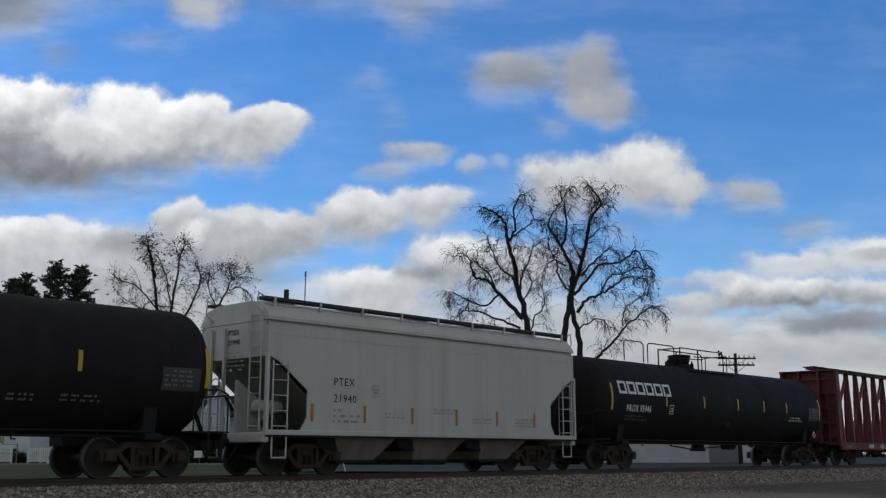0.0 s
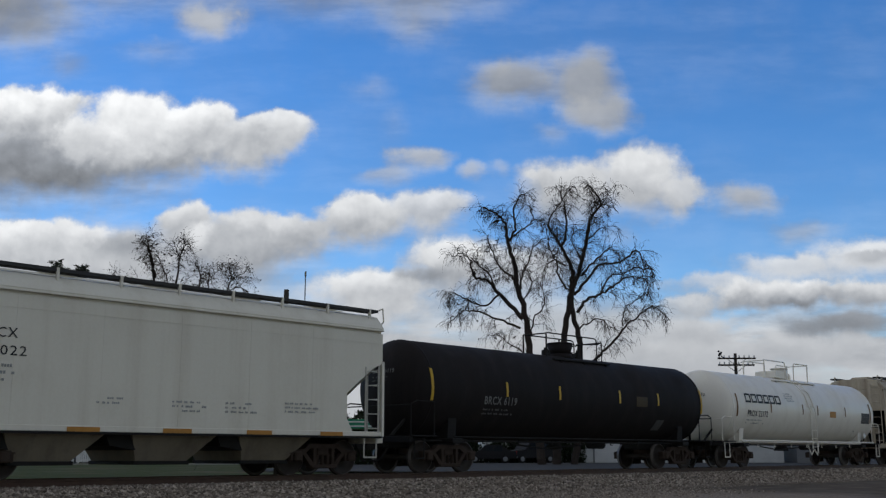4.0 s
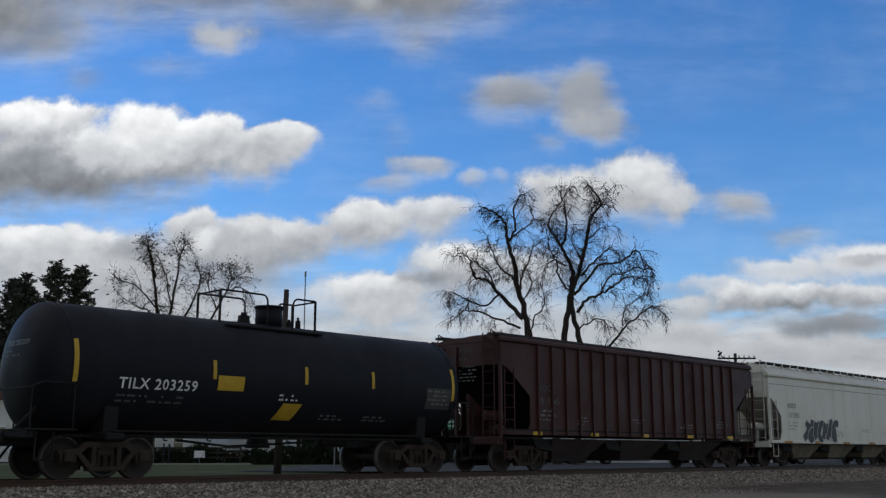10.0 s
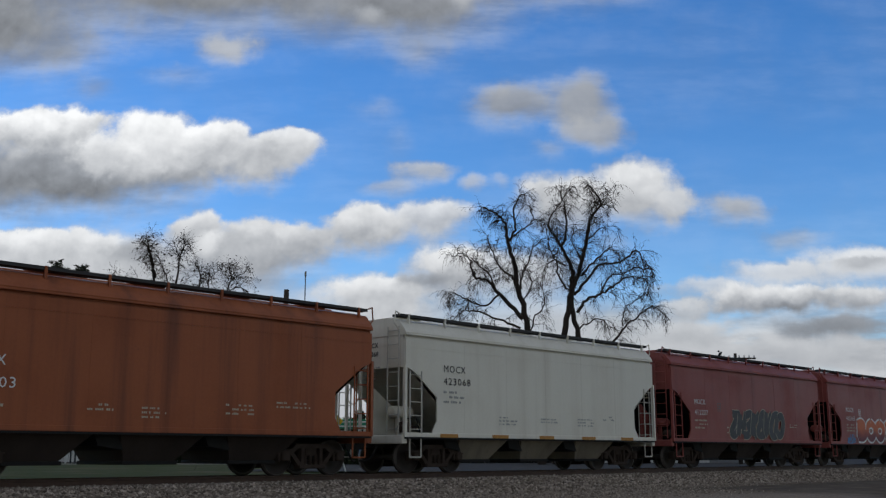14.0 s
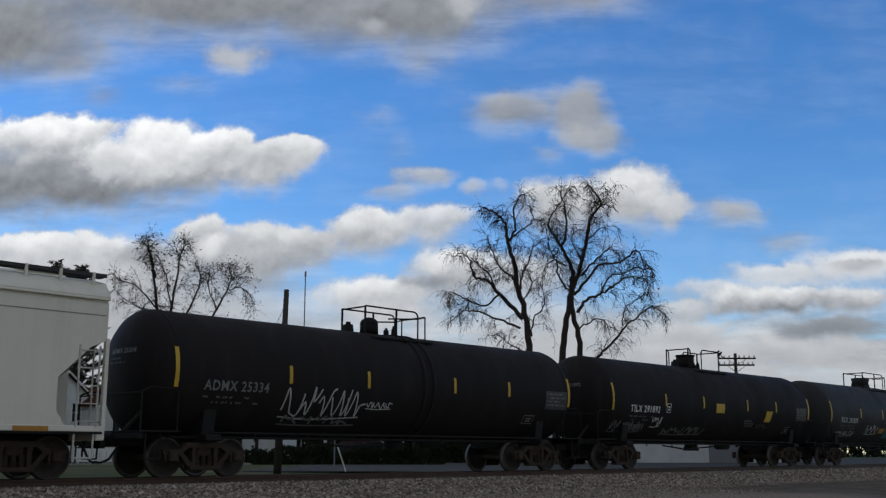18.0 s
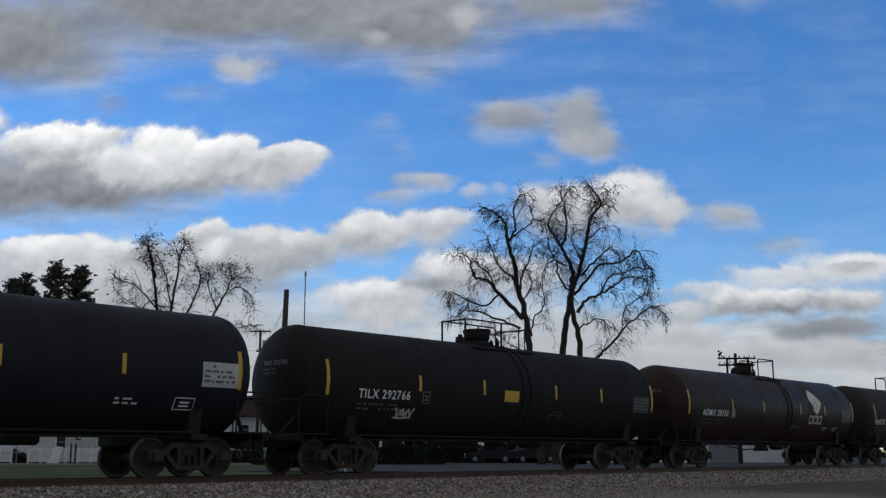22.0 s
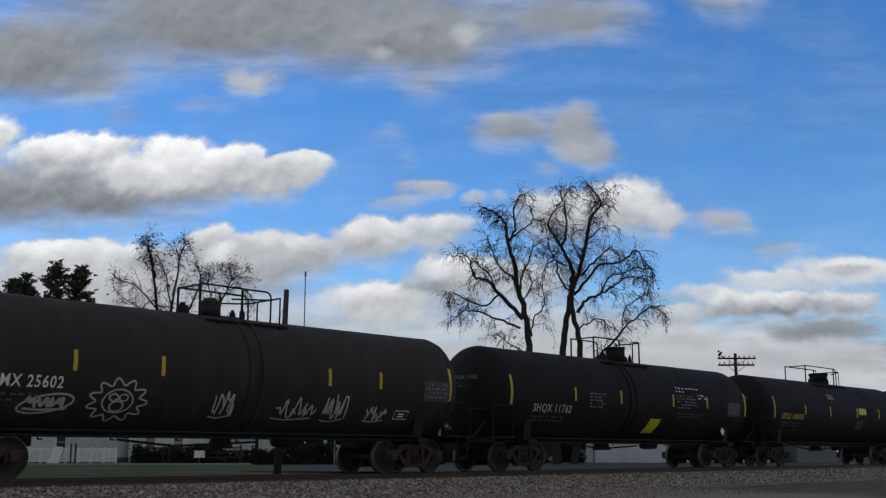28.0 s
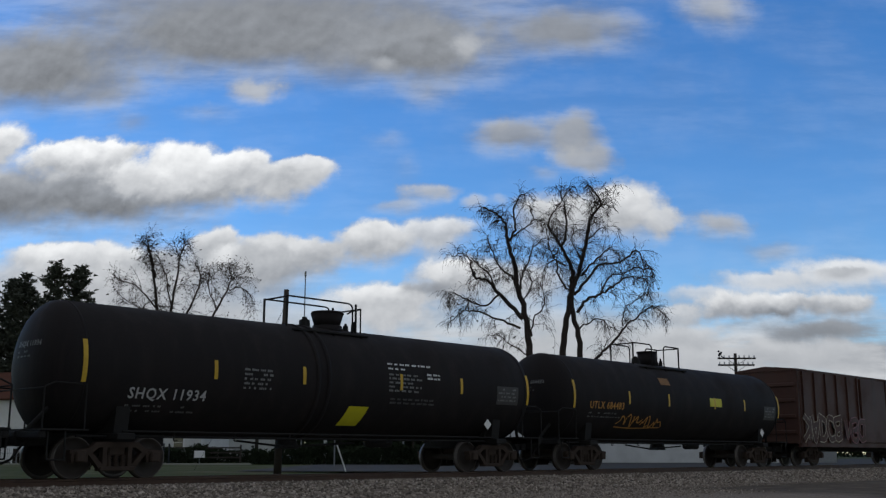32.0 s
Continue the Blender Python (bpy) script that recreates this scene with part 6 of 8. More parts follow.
    part("platform", boxed(x0, x1, -0.86, -0.46, top - 0.22, top - 0.18), MAT["steel"] if frame == "steel" else MAT[mat], car)
    def bend(a, b, yy, z1, z0):
        """A rail from the post at a that turns down with a round corner at b."""
        s = 1 if b > a else -1
        arc = [(b - s * 0.16 + s * 0.16 * math.sin(k * math.pi / 8), yy, z1 - 0.16 + 0.16 * math.cos(k * math.pi / 8)) for k in range(5)]
        return [(a, yy, z1)] + arc + [(b, yy, z0)]
    for yy in (-0.50, 0.50):
        low = top - 0.22
        if dome == "can":
            for a, b in ((x0, dome_x - 0.42), (x1, dome_x + 0.42 + 0.25 * (yy > 0))):
                part("platform_rail", rods(bend(a, b, yy, hz, low), 0.026), fm, car)
                part("rail_post", rods([(a, yy, low), (a, yy, hz)], 0.034), fm, car)
        else:
            part("platform_rail", rods(bend(x0, x1 - 0.30, yy, hz, low), 0.024), fm, car)
            part("rail_post", rods([(x0, yy, low), (x0, yy, hz)], 0.032), fm, car)
            part("rail_post", rods([(dome_x + 0.62, yy, low), (dome_x + 0.62, yy, hz)], 0.032), fm, car)
            part("platform_rail", rods([(dome_x + 0.3, yy, hz - 0.30), (x1 - 0.3, yy, hz - 0.20), (x1, yy, hz - 0.12), (x1, yy, low)], 0.022), fm, car)
    part("platform_rail", rods([(x0, -0.50, hz - 0.02), (x0, 0.50, hz - 0.02)], 0.024), fm, car)
    part("platform_rail", rods([(x1, -0.50, hz - (0.02 if dome == "can" else 0.12)), (x1, 0.50, hz - (0.02 if dome == "can" else 0.12))], 0.024), fm, car)
    for k in range(3):
        x = x0 + 0.3 + (x1 - x0 - 0.6) * k / 2
        bm = bmesh.new()
        vs = [bm.verts.new((x, y, z)) for y, z in ((-0.86, top - 0.225), (-0.70, top - 0.225), (-0.95, zc + math.sqrt(R * R - 0.92)))]
        bm.faces.new(vs)
        bmesh.ops.solidify(bm, geom=bm.faces[:], thickness=0.05)
        part("platform_bracket", bm, MAT["steel"] if frame == "steel" else MAT[mat], car)
    if rail_long:
        for a, b in rail_long:
            part("roof_rail", rods([(a, -0.35, top), (a, -0.35, top + 0.68), (a + 0.12, -0.35, top + 0.76), (b - 0.12, -0.35, top + 0.76), (b, -0.35, top + 0.68), (b, -0.35, top)], 0.024), fm, car)
            m = max(1, int((b - a) / 1.7))
            for k in range(1, m):
                x = a + (b - a) * k / m
                part("rail_post", rods([(x, -0.35, top), (x, -0.35, top + 0.76)], 0.02), fm, car)
    if side_rail:
        part("side_handrail", rods([(-half + 1.0, -R - 0.08, 1.08), (half - 1.0, -R - 0.08, 1.08)], 0.03), fm, car)
    # lettering and reflectors
    for i, k in enumerate(strips):
        x = k * half
        big = i in (0, len(strips) - 1)
        strip(car, x, 2.05 if big else 2.27, 2.95 if big else 2.70, R, zc, 0.11 if big else 0.10, strip_mat)
    if mark:
        letters(car, mark, size, -half + mark_x, mark_z, MAT[mark_mat], at, "reporting_mark", mark_w)
        lab = bars_bm(2, mark_w * 0.95, 0.06, 0.075, int(u))
        part("stencil", at(lab, -half + mark_x, mark_z - 0.18), MAT["faint_mark" if mark_mat != "black_mark" else "soft_mark"], car)
        # the same mark in small letters on the leading head, with two rows of print under it
        for bm, zz, ink in ((text_bm(mark, 0.17, 0.003, 1.1), 2.86, mark_mat), (bars_bm(2, 0.7, 0.05, 0.05, int(u) + 3), 2.72, "dim_mark")):
            for v in bm.verts:
                y, z = 0.42 - v.co.x, zz + v.co.y
                rr = min(0.98, math.sqrt(y * y + (z - zc) ** 2) / R)
                v.co = Vector((-half + 0.42 * R * (1 - math.sqrt(1 - rr * rr)) - 0.014, y, z))
            part("head_stencil", bm, MAT["grey_mark" if ink != "black_mark" and ink != "dim_mark" else ink], car)
    for x, z, w, h, m, sk in panels:
        part("panel", at(sheet(w, h, 1, 4, sk), x, z), MAT[m], car, MAT[m].name.replace("_", " ") + " panel")
    for x, z, w, rows, m in bars:
        part("stencil", at(bars_bm(rows, w, 0.06, 0.05, int(u * 7 + x * 3)), x, z), MAT[m], car)
    ends(car, half, reach)
    return car


def hopper_side(half, inset, zA=2.95, zB=2.80, zC=2.12, joint=3.84, sill=1.12):
    return [(-half, joint), (half, joint), (half, zA), (half - 0.35, zB), (half - inset, zC), (half - inset, 1.45), (half - inset + 0.2, sill), (-half + inset - 0.2, sill), (-half + inset, 1.45),
            (-half + inset, zC), (-half + 0.35, zB), (-half, zA)]


def hopper(u, L, label, mat, marks=(), mark_mat="white_mark", mx=1.5, mz=(2.30, 1.86), size=0.31, mw=(0.9, 1.15), bays=3, ribs=0, top=4.40, joint=3.84, ladders="grey_white", inset=1.25, bay_mat=None,
           strips="amber", n_strip=5, posts=0, reach=0.62, sill_z=1.0, zA=2.95, zC=2.12):
    car = car_at("hopper_car", u, label, "hopper car")
    half = L / 2
    W = 1.5
    m = MAT[mat]
    at = lambda bm, x, z, y=-W: on_side(bm, x, z, y - 0.012)
    for s in (-1, 1):
        part("side_sheet", prism(hopper_side(half, inset, zA, zA - 0.15, zC, joint - 0.085), s * W, s * (W - 0.05)), m, car)
        part("side_plate", boxed(-half, half, s * (W - 0.12), s * (W - 0.07), joint - 0.13, joint), m, car)
        part("side_sill", boxed(-half, half, s * (W + 0.012), s * (W - 0.16), sill_z, 1.125, 0.01), m, car)
        part("sill_flange", boxed(-half, half, s * (W + 0.022), s * (W - 0.10), sill_z - 0.05, sill_z, 0.0), MAT["steel"], car)
        # end wall and the slope sheet under it
        part("end_sheet", boxed(s * half, s * (half - 0.05), -W + 0.06, W - 0.06, zA - 0.02, joint - 0.002), m, car)
        bm = bmesh.new()
        vs = [bm.verts.new(p) for p in ((s * (half - 0.05), -W + 0.05, zA), (s * (half - 0.05), W - 0.05, zA), (s * (half - inset - 1.15), W - 0.05, 1.1), (s * (half - inset - 1.15), -W + 0.05, 1.1))]
        bm.faces.new(vs)
        g = bmesh.ops.solidify(bm, geom=bm.faces[:], thickness=0.03)
        part("slope_sheet", bm, m if mat in ("grey_white", "pale_white") else MAT["steel"], car)
        part("end_platform", boxed(s * (half - inset - 0.3), s * (half + 0.02), -W + 0.17, W - 0.17, 1.0, 1.06), MAT["steel"], car)
        part("end_sill", boxed(s * (half - 0.12), s * (half + 0.10), -W + 0.05, W - 0.05, 0.82, 1.06, 0.02), m, car)
        part("shear_plate", prism([(s * (half - 0.12), 1.06), (s * (half - 0.12), 2.4), (s * (half - 0.85), 1.9), (s * (half - 1.35), 1.06)], -0.06, 0.06), m, car)
        lm = MAT[ladders]
        for yy in (-W + 0.02, W - 0.02):
            part("corner_post", boxed(s * (half - 0.03), s * (half + 0.05), yy - 0.05, yy + 0.05, 1.0, zA + 0.05, 0.0), m, car)
            ladder(car, s * (half - 0.38), yy + (-0.03 if yy < 0 else 0.03), 1.1, zA - 0.12, lm, 0.46)
            handrail(car, [[(s * (half - 0.62), yy, 1.0), (s * (half - 0.62), yy, 0.45), (s * (half - 0.18), yy, 0.45), (s * (half - 0.18), yy, 1.0)]], 0.022, ladders, "stirrup_step")
        ladder(car, s * (half + 0.07), -W + 0.45, 1.1, joint + 0.25, lm, 0.46, "y")
        for yy in (0.35, 0.95):
            part("end_post", boxed(s * (half + 0.0), s * (half + 0.07), yy - 0.04, yy + 0.04, 1.05, joint - 0.1), m, car)
        part("brake_wheel" if s < 0 else "end_bracket", rods([(s * (half + 0.14), 0.55 + 0.25 * math.cos(a), 2.2 + 0.25 * math.sin(a)) for a in [2 * math.pi * k / 12 for k in range(13)]], 0.018, 5) if s < 0 else boxed(half + 0.02, half + 0.16, 0.5, 0.7, 1.9, 2.3), lm, car)
        add_truck(car, s * (half - 1.65))
    # roof: rolled shoulder, flat top with hatches and a running board
    prof = [(-W, joint), (-W - 0.012, joint + 0.07), (-W + 0.04, joint + 0.15), (-W + 0.26, top - 0.16), (-0.75, top - 0.04), (0.75, top - 0.04), (W - 0.26, top - 0.16), (W - 0.04, joint + 0.15), (W + 0.012, joint + 0.07), (W, joint)]
    bm = bmesh.new()
    ra = [bm.verts.new((-half - 0.02, y, z)) for y, z in prof]
    rb = [bm.verts.new((half + 0.02, y, z)) for y, z in prof]
    for i in range(len(prof)):
        j = (i + 1) % len(prof)
        bm.faces.new((ra[i], rb[i], rb[j], ra[j]))
    bm.faces.new(ra)
    bm.faces.new(rb[::-1])
    bmesh.ops.recalc_face_normals(bm, faces=bm.faces[:])
    part("roof", bm, m, car)
    part("hatch_coaming", boxed(-half + 0.5, half - 0.5, -0.40, 0.40, top - 0.08, top + 0.06, 0.02), m, car)
    for yy in (-1.12, 1.12):
        part("running_board", boxed(-half - 0.02, half + 0.02, yy - 0.17, yy + 0.17, top - 0.03, top + 0.045), MAT["grating"], car, "dark steel grating running board")
        for s in (-1, 1):
            part("roof_grab", rods([(s * (half + 0.02), yy - 0.15, top + 0.03), (s * (half + 0.20), yy - 0.15, top + 0.10), (s * (half + 0.24), yy - 0.15, top - 0.25), (s * (half + 0.02), yy - 0.15, top - 0.45)], 0.02, 5), m, car)
    nb = posts or int(L / 1.3)
    for k in range(nb):
        x = -half + 0.3 + (L - 0.6) * k / (nb - 1)
        b2 = prism([(x - 0.03, top - 0.26), (x + 0.03, top - 0.26), (x + 0.03, top + 0.05), (x - 0.03, top + 0.05)], -1.315, -1.25)
        part("board_bracket", b2, m, car)
    part("roof_joint", boxed(-half - 0.02, half + 0.02, -W - 0.035, -W + 0.04, joint - 0.012, joint + 0.03, 0.008), m, car)
    n_h = max(3, int(L / 2.2))
    for k in range(n_h):
        x = -half + 1.2 + (L - 2.4) * k / (n_h - 1)
        bm = boxed(x - 0.45, x + 0.45, -0.45, 0.45, top + 0.06, top + 0.11, 0.02)
        part("hatch_cover", bm, m, car)
    # discharge bays; bay_dark has grime and the underside's shade in its colour
    free = L - 2 * inset - 1.5
    bw = free / bays
    for k in range(bays):
        xc = -free / 2 + bw * (k + 0.5)
        bm = bmesh.new()
        tp = [bm.verts.new(p) for p in ((xc - bw * 0.36, -1.30, 1.02), (xc + bw * 0.44, -1.30, 1.02), (xc + bw * 0.44, 1.30, 1.02), (xc - bw * 0.36, 1.30, 1.02))]
        bt = [bm.verts.new(p) for p in ((xc - bw * 0.26, -1.0, 0.38), (xc + bw * 0.20, -1.0, 0.38), (xc + bw * 0.20, 1.0, 0.38), (xc - bw * 0.26, 1.0, 0.38))]
        bm.faces.new(tp)
        bm.faces.new(bt[::-1])
        for i in range(4):
            j = (i + 1) % 4
            bm.faces.new((tp[i], bt[i], bt[j], tp[j]))
        bmesh.ops.recalc_face_normals(bm, faces=bm.faces[:])
        part("discharge_bay", bm, bay_mat or MAT["bay_tan" if mat in ("grey_white", "pale_white") else "bay_dark"], car)
        part("outlet_gate", boxed(xc - bw * 0.28, xc + bw * 0.22, -1.04, 1.04, 0.30, 0.385, 0.01), MAT["steel"], car)
        part("bay_ridge", prism([(xc - bw * 0.56, 1.0), (xc - bw * 0.36, 1.0), (xc - bw * 0.30, 0.62), (xc - bw * 0.52, 0.72)], -1.18, 1.18), MAT["steel"], car)
    part("center_sill", boxed(-half, half, -0.26, 0.26, 0.72, 1.0, 0.01), MAT["steel"], car)
    # brake gear on the leading platform
    bm = lathe_x([(0.0, 0.0), (0.0, 0.13), (0.05, 0.17), (0.75, 0.17), (0.80, 0.13), (0.80, 0.0)], 16, None, 1.72)
    part("air_reservoir", bm, m, car, "", True).location = (-half + 0.30, -0.55, 0)
    bm = lathe_x([(0.0, 0.0), (0.0, 0.16), (0.28, 0.16), (0.30, 0.05), (0.62, 0.04), (0.62, 0.0)], 16, None, 1.28)
    part("brake_cylinder", bm, MAT["truck"], car, "", True).location = (-half + 0.35, -0.95, 0)
    part("brake_pipe", rods([(-half + 0.35, -1.2, 1.06), (-half + 0.35, -1.15, 1.5), (-half + 0.9, -1.0, 1.55), (-half + 1.2, -0.9, 1.06)], 0.022, 5), MAT["steel"], car)
    part("reservoir_bracket", boxed(-half + 0.55, -half + 0.63, -0.62, -0.48, 1.06, 1.56), m, car)
    if not ribs and mat in ("grey_white", "pale_white", "orange", "red"):
        n_s = 5 if L < 13 else 6
        for k in range(n_s):
            x = -half + inset + 0.2 + (L - 2 * inset - 0.4) * (k + 0.5) / n_s
            part("weld_seam", boxed(x - 0.02, x + 0.02, -W - 0.004, -W + 0.01, 1.14, joint - 0.09), m, car)
        part("weld_seam", boxed(-half + 0.05, half - 0.05, -W - 0.008, -W + 0.01, joint - 0.36, joint - 0.335), MAT["seam_grey"] if posts == 20 else m, car)
    for k in range(ribs):
        x = -half + inset + (L - 2 * inset) * (k + 0.5) / ribs
        part("side_post", boxed(x - 0.035, x + 0.035, -W - 0.075, -W, 1.13, joint - 0.02, 0.0), m, car)
    # lettering, reflectors
    for i, t in enumerate(marks):
        letters(car, t, size, -half + mx, mz[i], MAT[mark_mat], at, "reporting_mark", mw[i], bold=0.0)
    faint = "soft_mark" if mark_mat == "black_mark" else "spray_sand" if mat in ("orange", "red") else "grey_mark"
    if marks:
        part("stencil", at(bars_bm(3, 0.95, 0.07, 0.07, int(u)), -half + mx, mz[-1] - 0.24), MAT[faint], car)
    # the same in small letters on the leading end sheet, with rows of print under it
    if marks:
        lines = [(text_bm(t, 0.19, 0.004, 1.1), joint - 0.30 - 0.25 * i, mark_mat, "reporting_mark") for i, t in enumerate(marks)]
        for bm, zz, ink, name in lines + [(bars_bm(5, 0.75, 0.05, 0.06, int(u) + 9), joint - 0.78, faint, "stencil")]:
            for v in bm.verts:
                v.co = Vector((-half - 0.012, 0.25 - v.co.x, zz + v.co.y))
            part(name, bm, MAT[ink], car)
    rng = random.Random(int(u))
    for k in range(4):
        part("stencil", at(bars_bm(rng.choice((2, 3)), rng.uniform(0.6, 1.1), 0.05, 0.05, int(u) + k), -half + 4.0 + k * (L - 7) / 3 + rng.uniform(-0.3, 0.3), 1.62 + rng.uniform(-0.1, 0.15)), MAT[faint], car)
    for k in range(n_strip):
        x = -half + inset + 0.1 + (L - 2 * inset - 1.0) * k / max(1, n_strip - 1)
        if strips == "upright":
            part("reflector", at(sheet(0.10, 0.45, 1, 1), x, 1.35), MAT["amber"], car, "faded amber reflective strip")
        elif strips == "amber":
            part("reflector", on_side(sheet(0.75, 0.10, 1, 1), x, 1.0, -W - 0.026), MAT["amber" if mat == "pale_white" else "dull_amber"], car, "faded amber reflective strip")
        elif strips == "yellow":
            part("reflector", on_side(sheet(0.45, 0.11, 1, 1), x, 1.12, -W - 0.026), MAT["yellow"], car, "yellow reflective strip")
    ends(car, half, reach)
    return car


def centerbeam(u, half, label):
    car = car_at("centerbeam_flatcar", u, label, "flatcar")
    m = MAT["beam_red"]
    top = 4.72
    part("deck", boxed(-half - 0.1, half + 0.1, -1.42, 1.42, 0.95, 1.08, 0.01), m, car)
    for s in (-1, 1):
        part("side_sill", boxed(-half - 0.1, half + 0.1, s * 1.44, s * 1.34, 0.74, 1.03, 0.01), m, car)
        # bulkhead: sheet with rows of stiffeners
        part("bulkhead", boxed(s * half, s * (half - 0.12), -1.42, 1.42, 1.03, 4.45, 0.01), m, car)
        for yy in (-1.36, -0.5, 0.5, 1.36):
            part("bulkhead_post", boxed(s * half, s * (half + 0.22), yy - 0.06, yy + 0.06, 0.9, 4.48, 0.01), m, car)
        for z in (1.3, 2.0, 2.7, 3.4, 4.1):
            part("bulkhead_rib", boxed(s * half, s * (half + 0.13), -1.30, 1.30, z - 0.05, z + 0.05, 0.0), m, car)
        part("bulkhead_cap", boxed(s * (half - 0.14), s * (half + 0.24), -1.44, 1.44, 4.45, 4.52, 0.01), m, car)
        part("center_panel", boxed(s * (half - 0.12), s * (half - 1.05), -0.35, 0.35, 1.08, 4.5, 0.02), m, car)
        ladder(car, s * (half + 0.26), -1.15, 0.9, 4.3, m, 0.42, "y")
        add_truck(car, s * (half - 1.6))
    part("top_chord", boxed(-half, half, -0.17, 0.17, top - 0.14, top, 0.02), m, car)
    part("top_plate", boxed(-half, half, -0.30, 0.30, top - 0.03, top + 0.02, 0.0), m, car)
    part("center_sill", boxed(-half, half, -0.35, 0.35, 0.62, 0.95, 0.02), m, car)
    n = 18
    step = 1.1665
    xs = [-0.55 + step * (k - 8) for k in range(n)]
    for x in xs:
        # a wide-flange post: narrow web between two flanges, tapering upwards
        out = [(-0.065, -0.25), (0.065, -0.25), (0.065, -0.21), (0.02, -0.21), (0.02, 0.21), (0.065, 0.21), (0.065, 0.25), (-0.065, 0.25), (-0.065, 0.21), (-0.02, 0.21), (-0.02, -0.21), (-0.065, -0.21)]
        bm = bmesh.new()
        low = [bm.verts.new((x + a, b, 1.08)) for a, b in out]
        high = [bm.verts.new((x + a * 0.8, b * 0.42, top - 0.1)) for a, b in out]
        for i in range(12):
            bm.faces.new((low[i], low[(i + 1) % 12], high[(i + 1) % 12], high[i]))
        bmesh.ops.recalc_face_normals(bm, faces=bm.faces[:])
        part("post", bm, m, car)
    # diagonals span two bays, lean towards the middle on both halves and cross there
    for k in (1, 3, 5, 7):
        part("diagonal", boxed_beam((xs[k] + 0.05, 0, 1.15), (xs[k + 2] - 0.05, 0, top - 0.3), 0.12), m, car)
    for k in (8, 10, 12, 14):
        part("diagonal", boxed_beam((xs[k] + 0.05, 0, top - 0.3), (xs[k + 2] - 0.05, 0, 1.15), 0.12), m, car)
    # strap winches along the sill, cables hanging off the posts
    for k in range(n):
        part("winch", lathe_x([(xs[k] - 0.11, 0.0), (xs[k] - 0.11, 0.06), (xs[k] + 0.11, 0.06), (xs[k] + 0.11, 0.0)], 12, None, 1.04), MAT["brown"], car)
        car.children[-1].location.y = -1.40
        if k % 2 == 0:
            x = xs[k]
            part("tie_cable", rods([(x + 0.55, -0.2, 1.1), (x + 0.75, -0.25, 1.75), (x + 0.95, -0.2, 1.1)], 0.012, 4), MAT["steel"], car)
    side = lambda bm, x, z: on_side(bm, x, z, -1.452)
    letters(car, "IANR", 0.26, -half + 3.0, 0.82, MAT["white_mark"], side, "reporting_mark", 0.62)
    letters(car, "624", 0.26, -half + 4.45, 0.82, MAT["white_mark"], side, "reporting_mark", 0.45)
    letters(car, "216", 0.26, -half + 5.35, 0.82, MAT["white_mark"], side, "reporting_mark", 0.45)
    part("stencil", side(bars_bm(2, 0.95, 0.07, 0.05, 4), -half + 6.45, 0.93), MAT["grey_mark"], car)
    for k, x in enumerate((-half + 0.4, -half + 7.9, -0.3, 1.9, 4.2, 6.4, 8.6)):
        part("reflector", side(sheet(0.55, 0.13, 1, 1), x, 0.84), MAT["dull_amber"], car, "faded amber reflective strip")
    panel = lambda bm, x, z: on_side(bm, x, z, -0.362)
    part("stencil", panel(bars_bm(20, 0.42, 0.085, 0.055, 9), half - 0.68, 4.2), MAT["white_mark"], car)
    bm = bars_bm(16, 0.8, 0.05, 0.05, 12)
    for v in bm.verts:
        v.co = Vector((half - 0.135, -1.2 + v.co.x, 3.2 + v.co.y))
    part("stencil", bm, MAT["grey_mark"], car)
    bm = boxed(half - 0.136, half - 0.13, -0.95, -0.87, 3.25, 3.7)
    part("stencil", bm, MAT["white_mark"], car)
    part("stencil_panel", side(sheet(0.34, 0.34, 1, 1), half - 1.9, 0.76), MAT["white_mark"], car)
    part("stencil_panel", on_side(sheet(0.26, 0.26, 1, 1), half - 1.86, 0.80, -1.456), MAT["steel"], car)
    ends(car, half, 0.82)
    return car


def boxed_beam(a, b, w):
    bm = bmesh.new()
    a, b = Vector(a), Vector(b)
    d = b - a
    q = d.to_track_quat("Z", "Y").to_matrix().to_4x4()
    bmesh.ops.create_cube(bm, size=1.0, matrix=Matrix.Translation((a + b) / 2) @ q @ Matrix.Diagonal((w, w, d.length, 1)))
    return bm


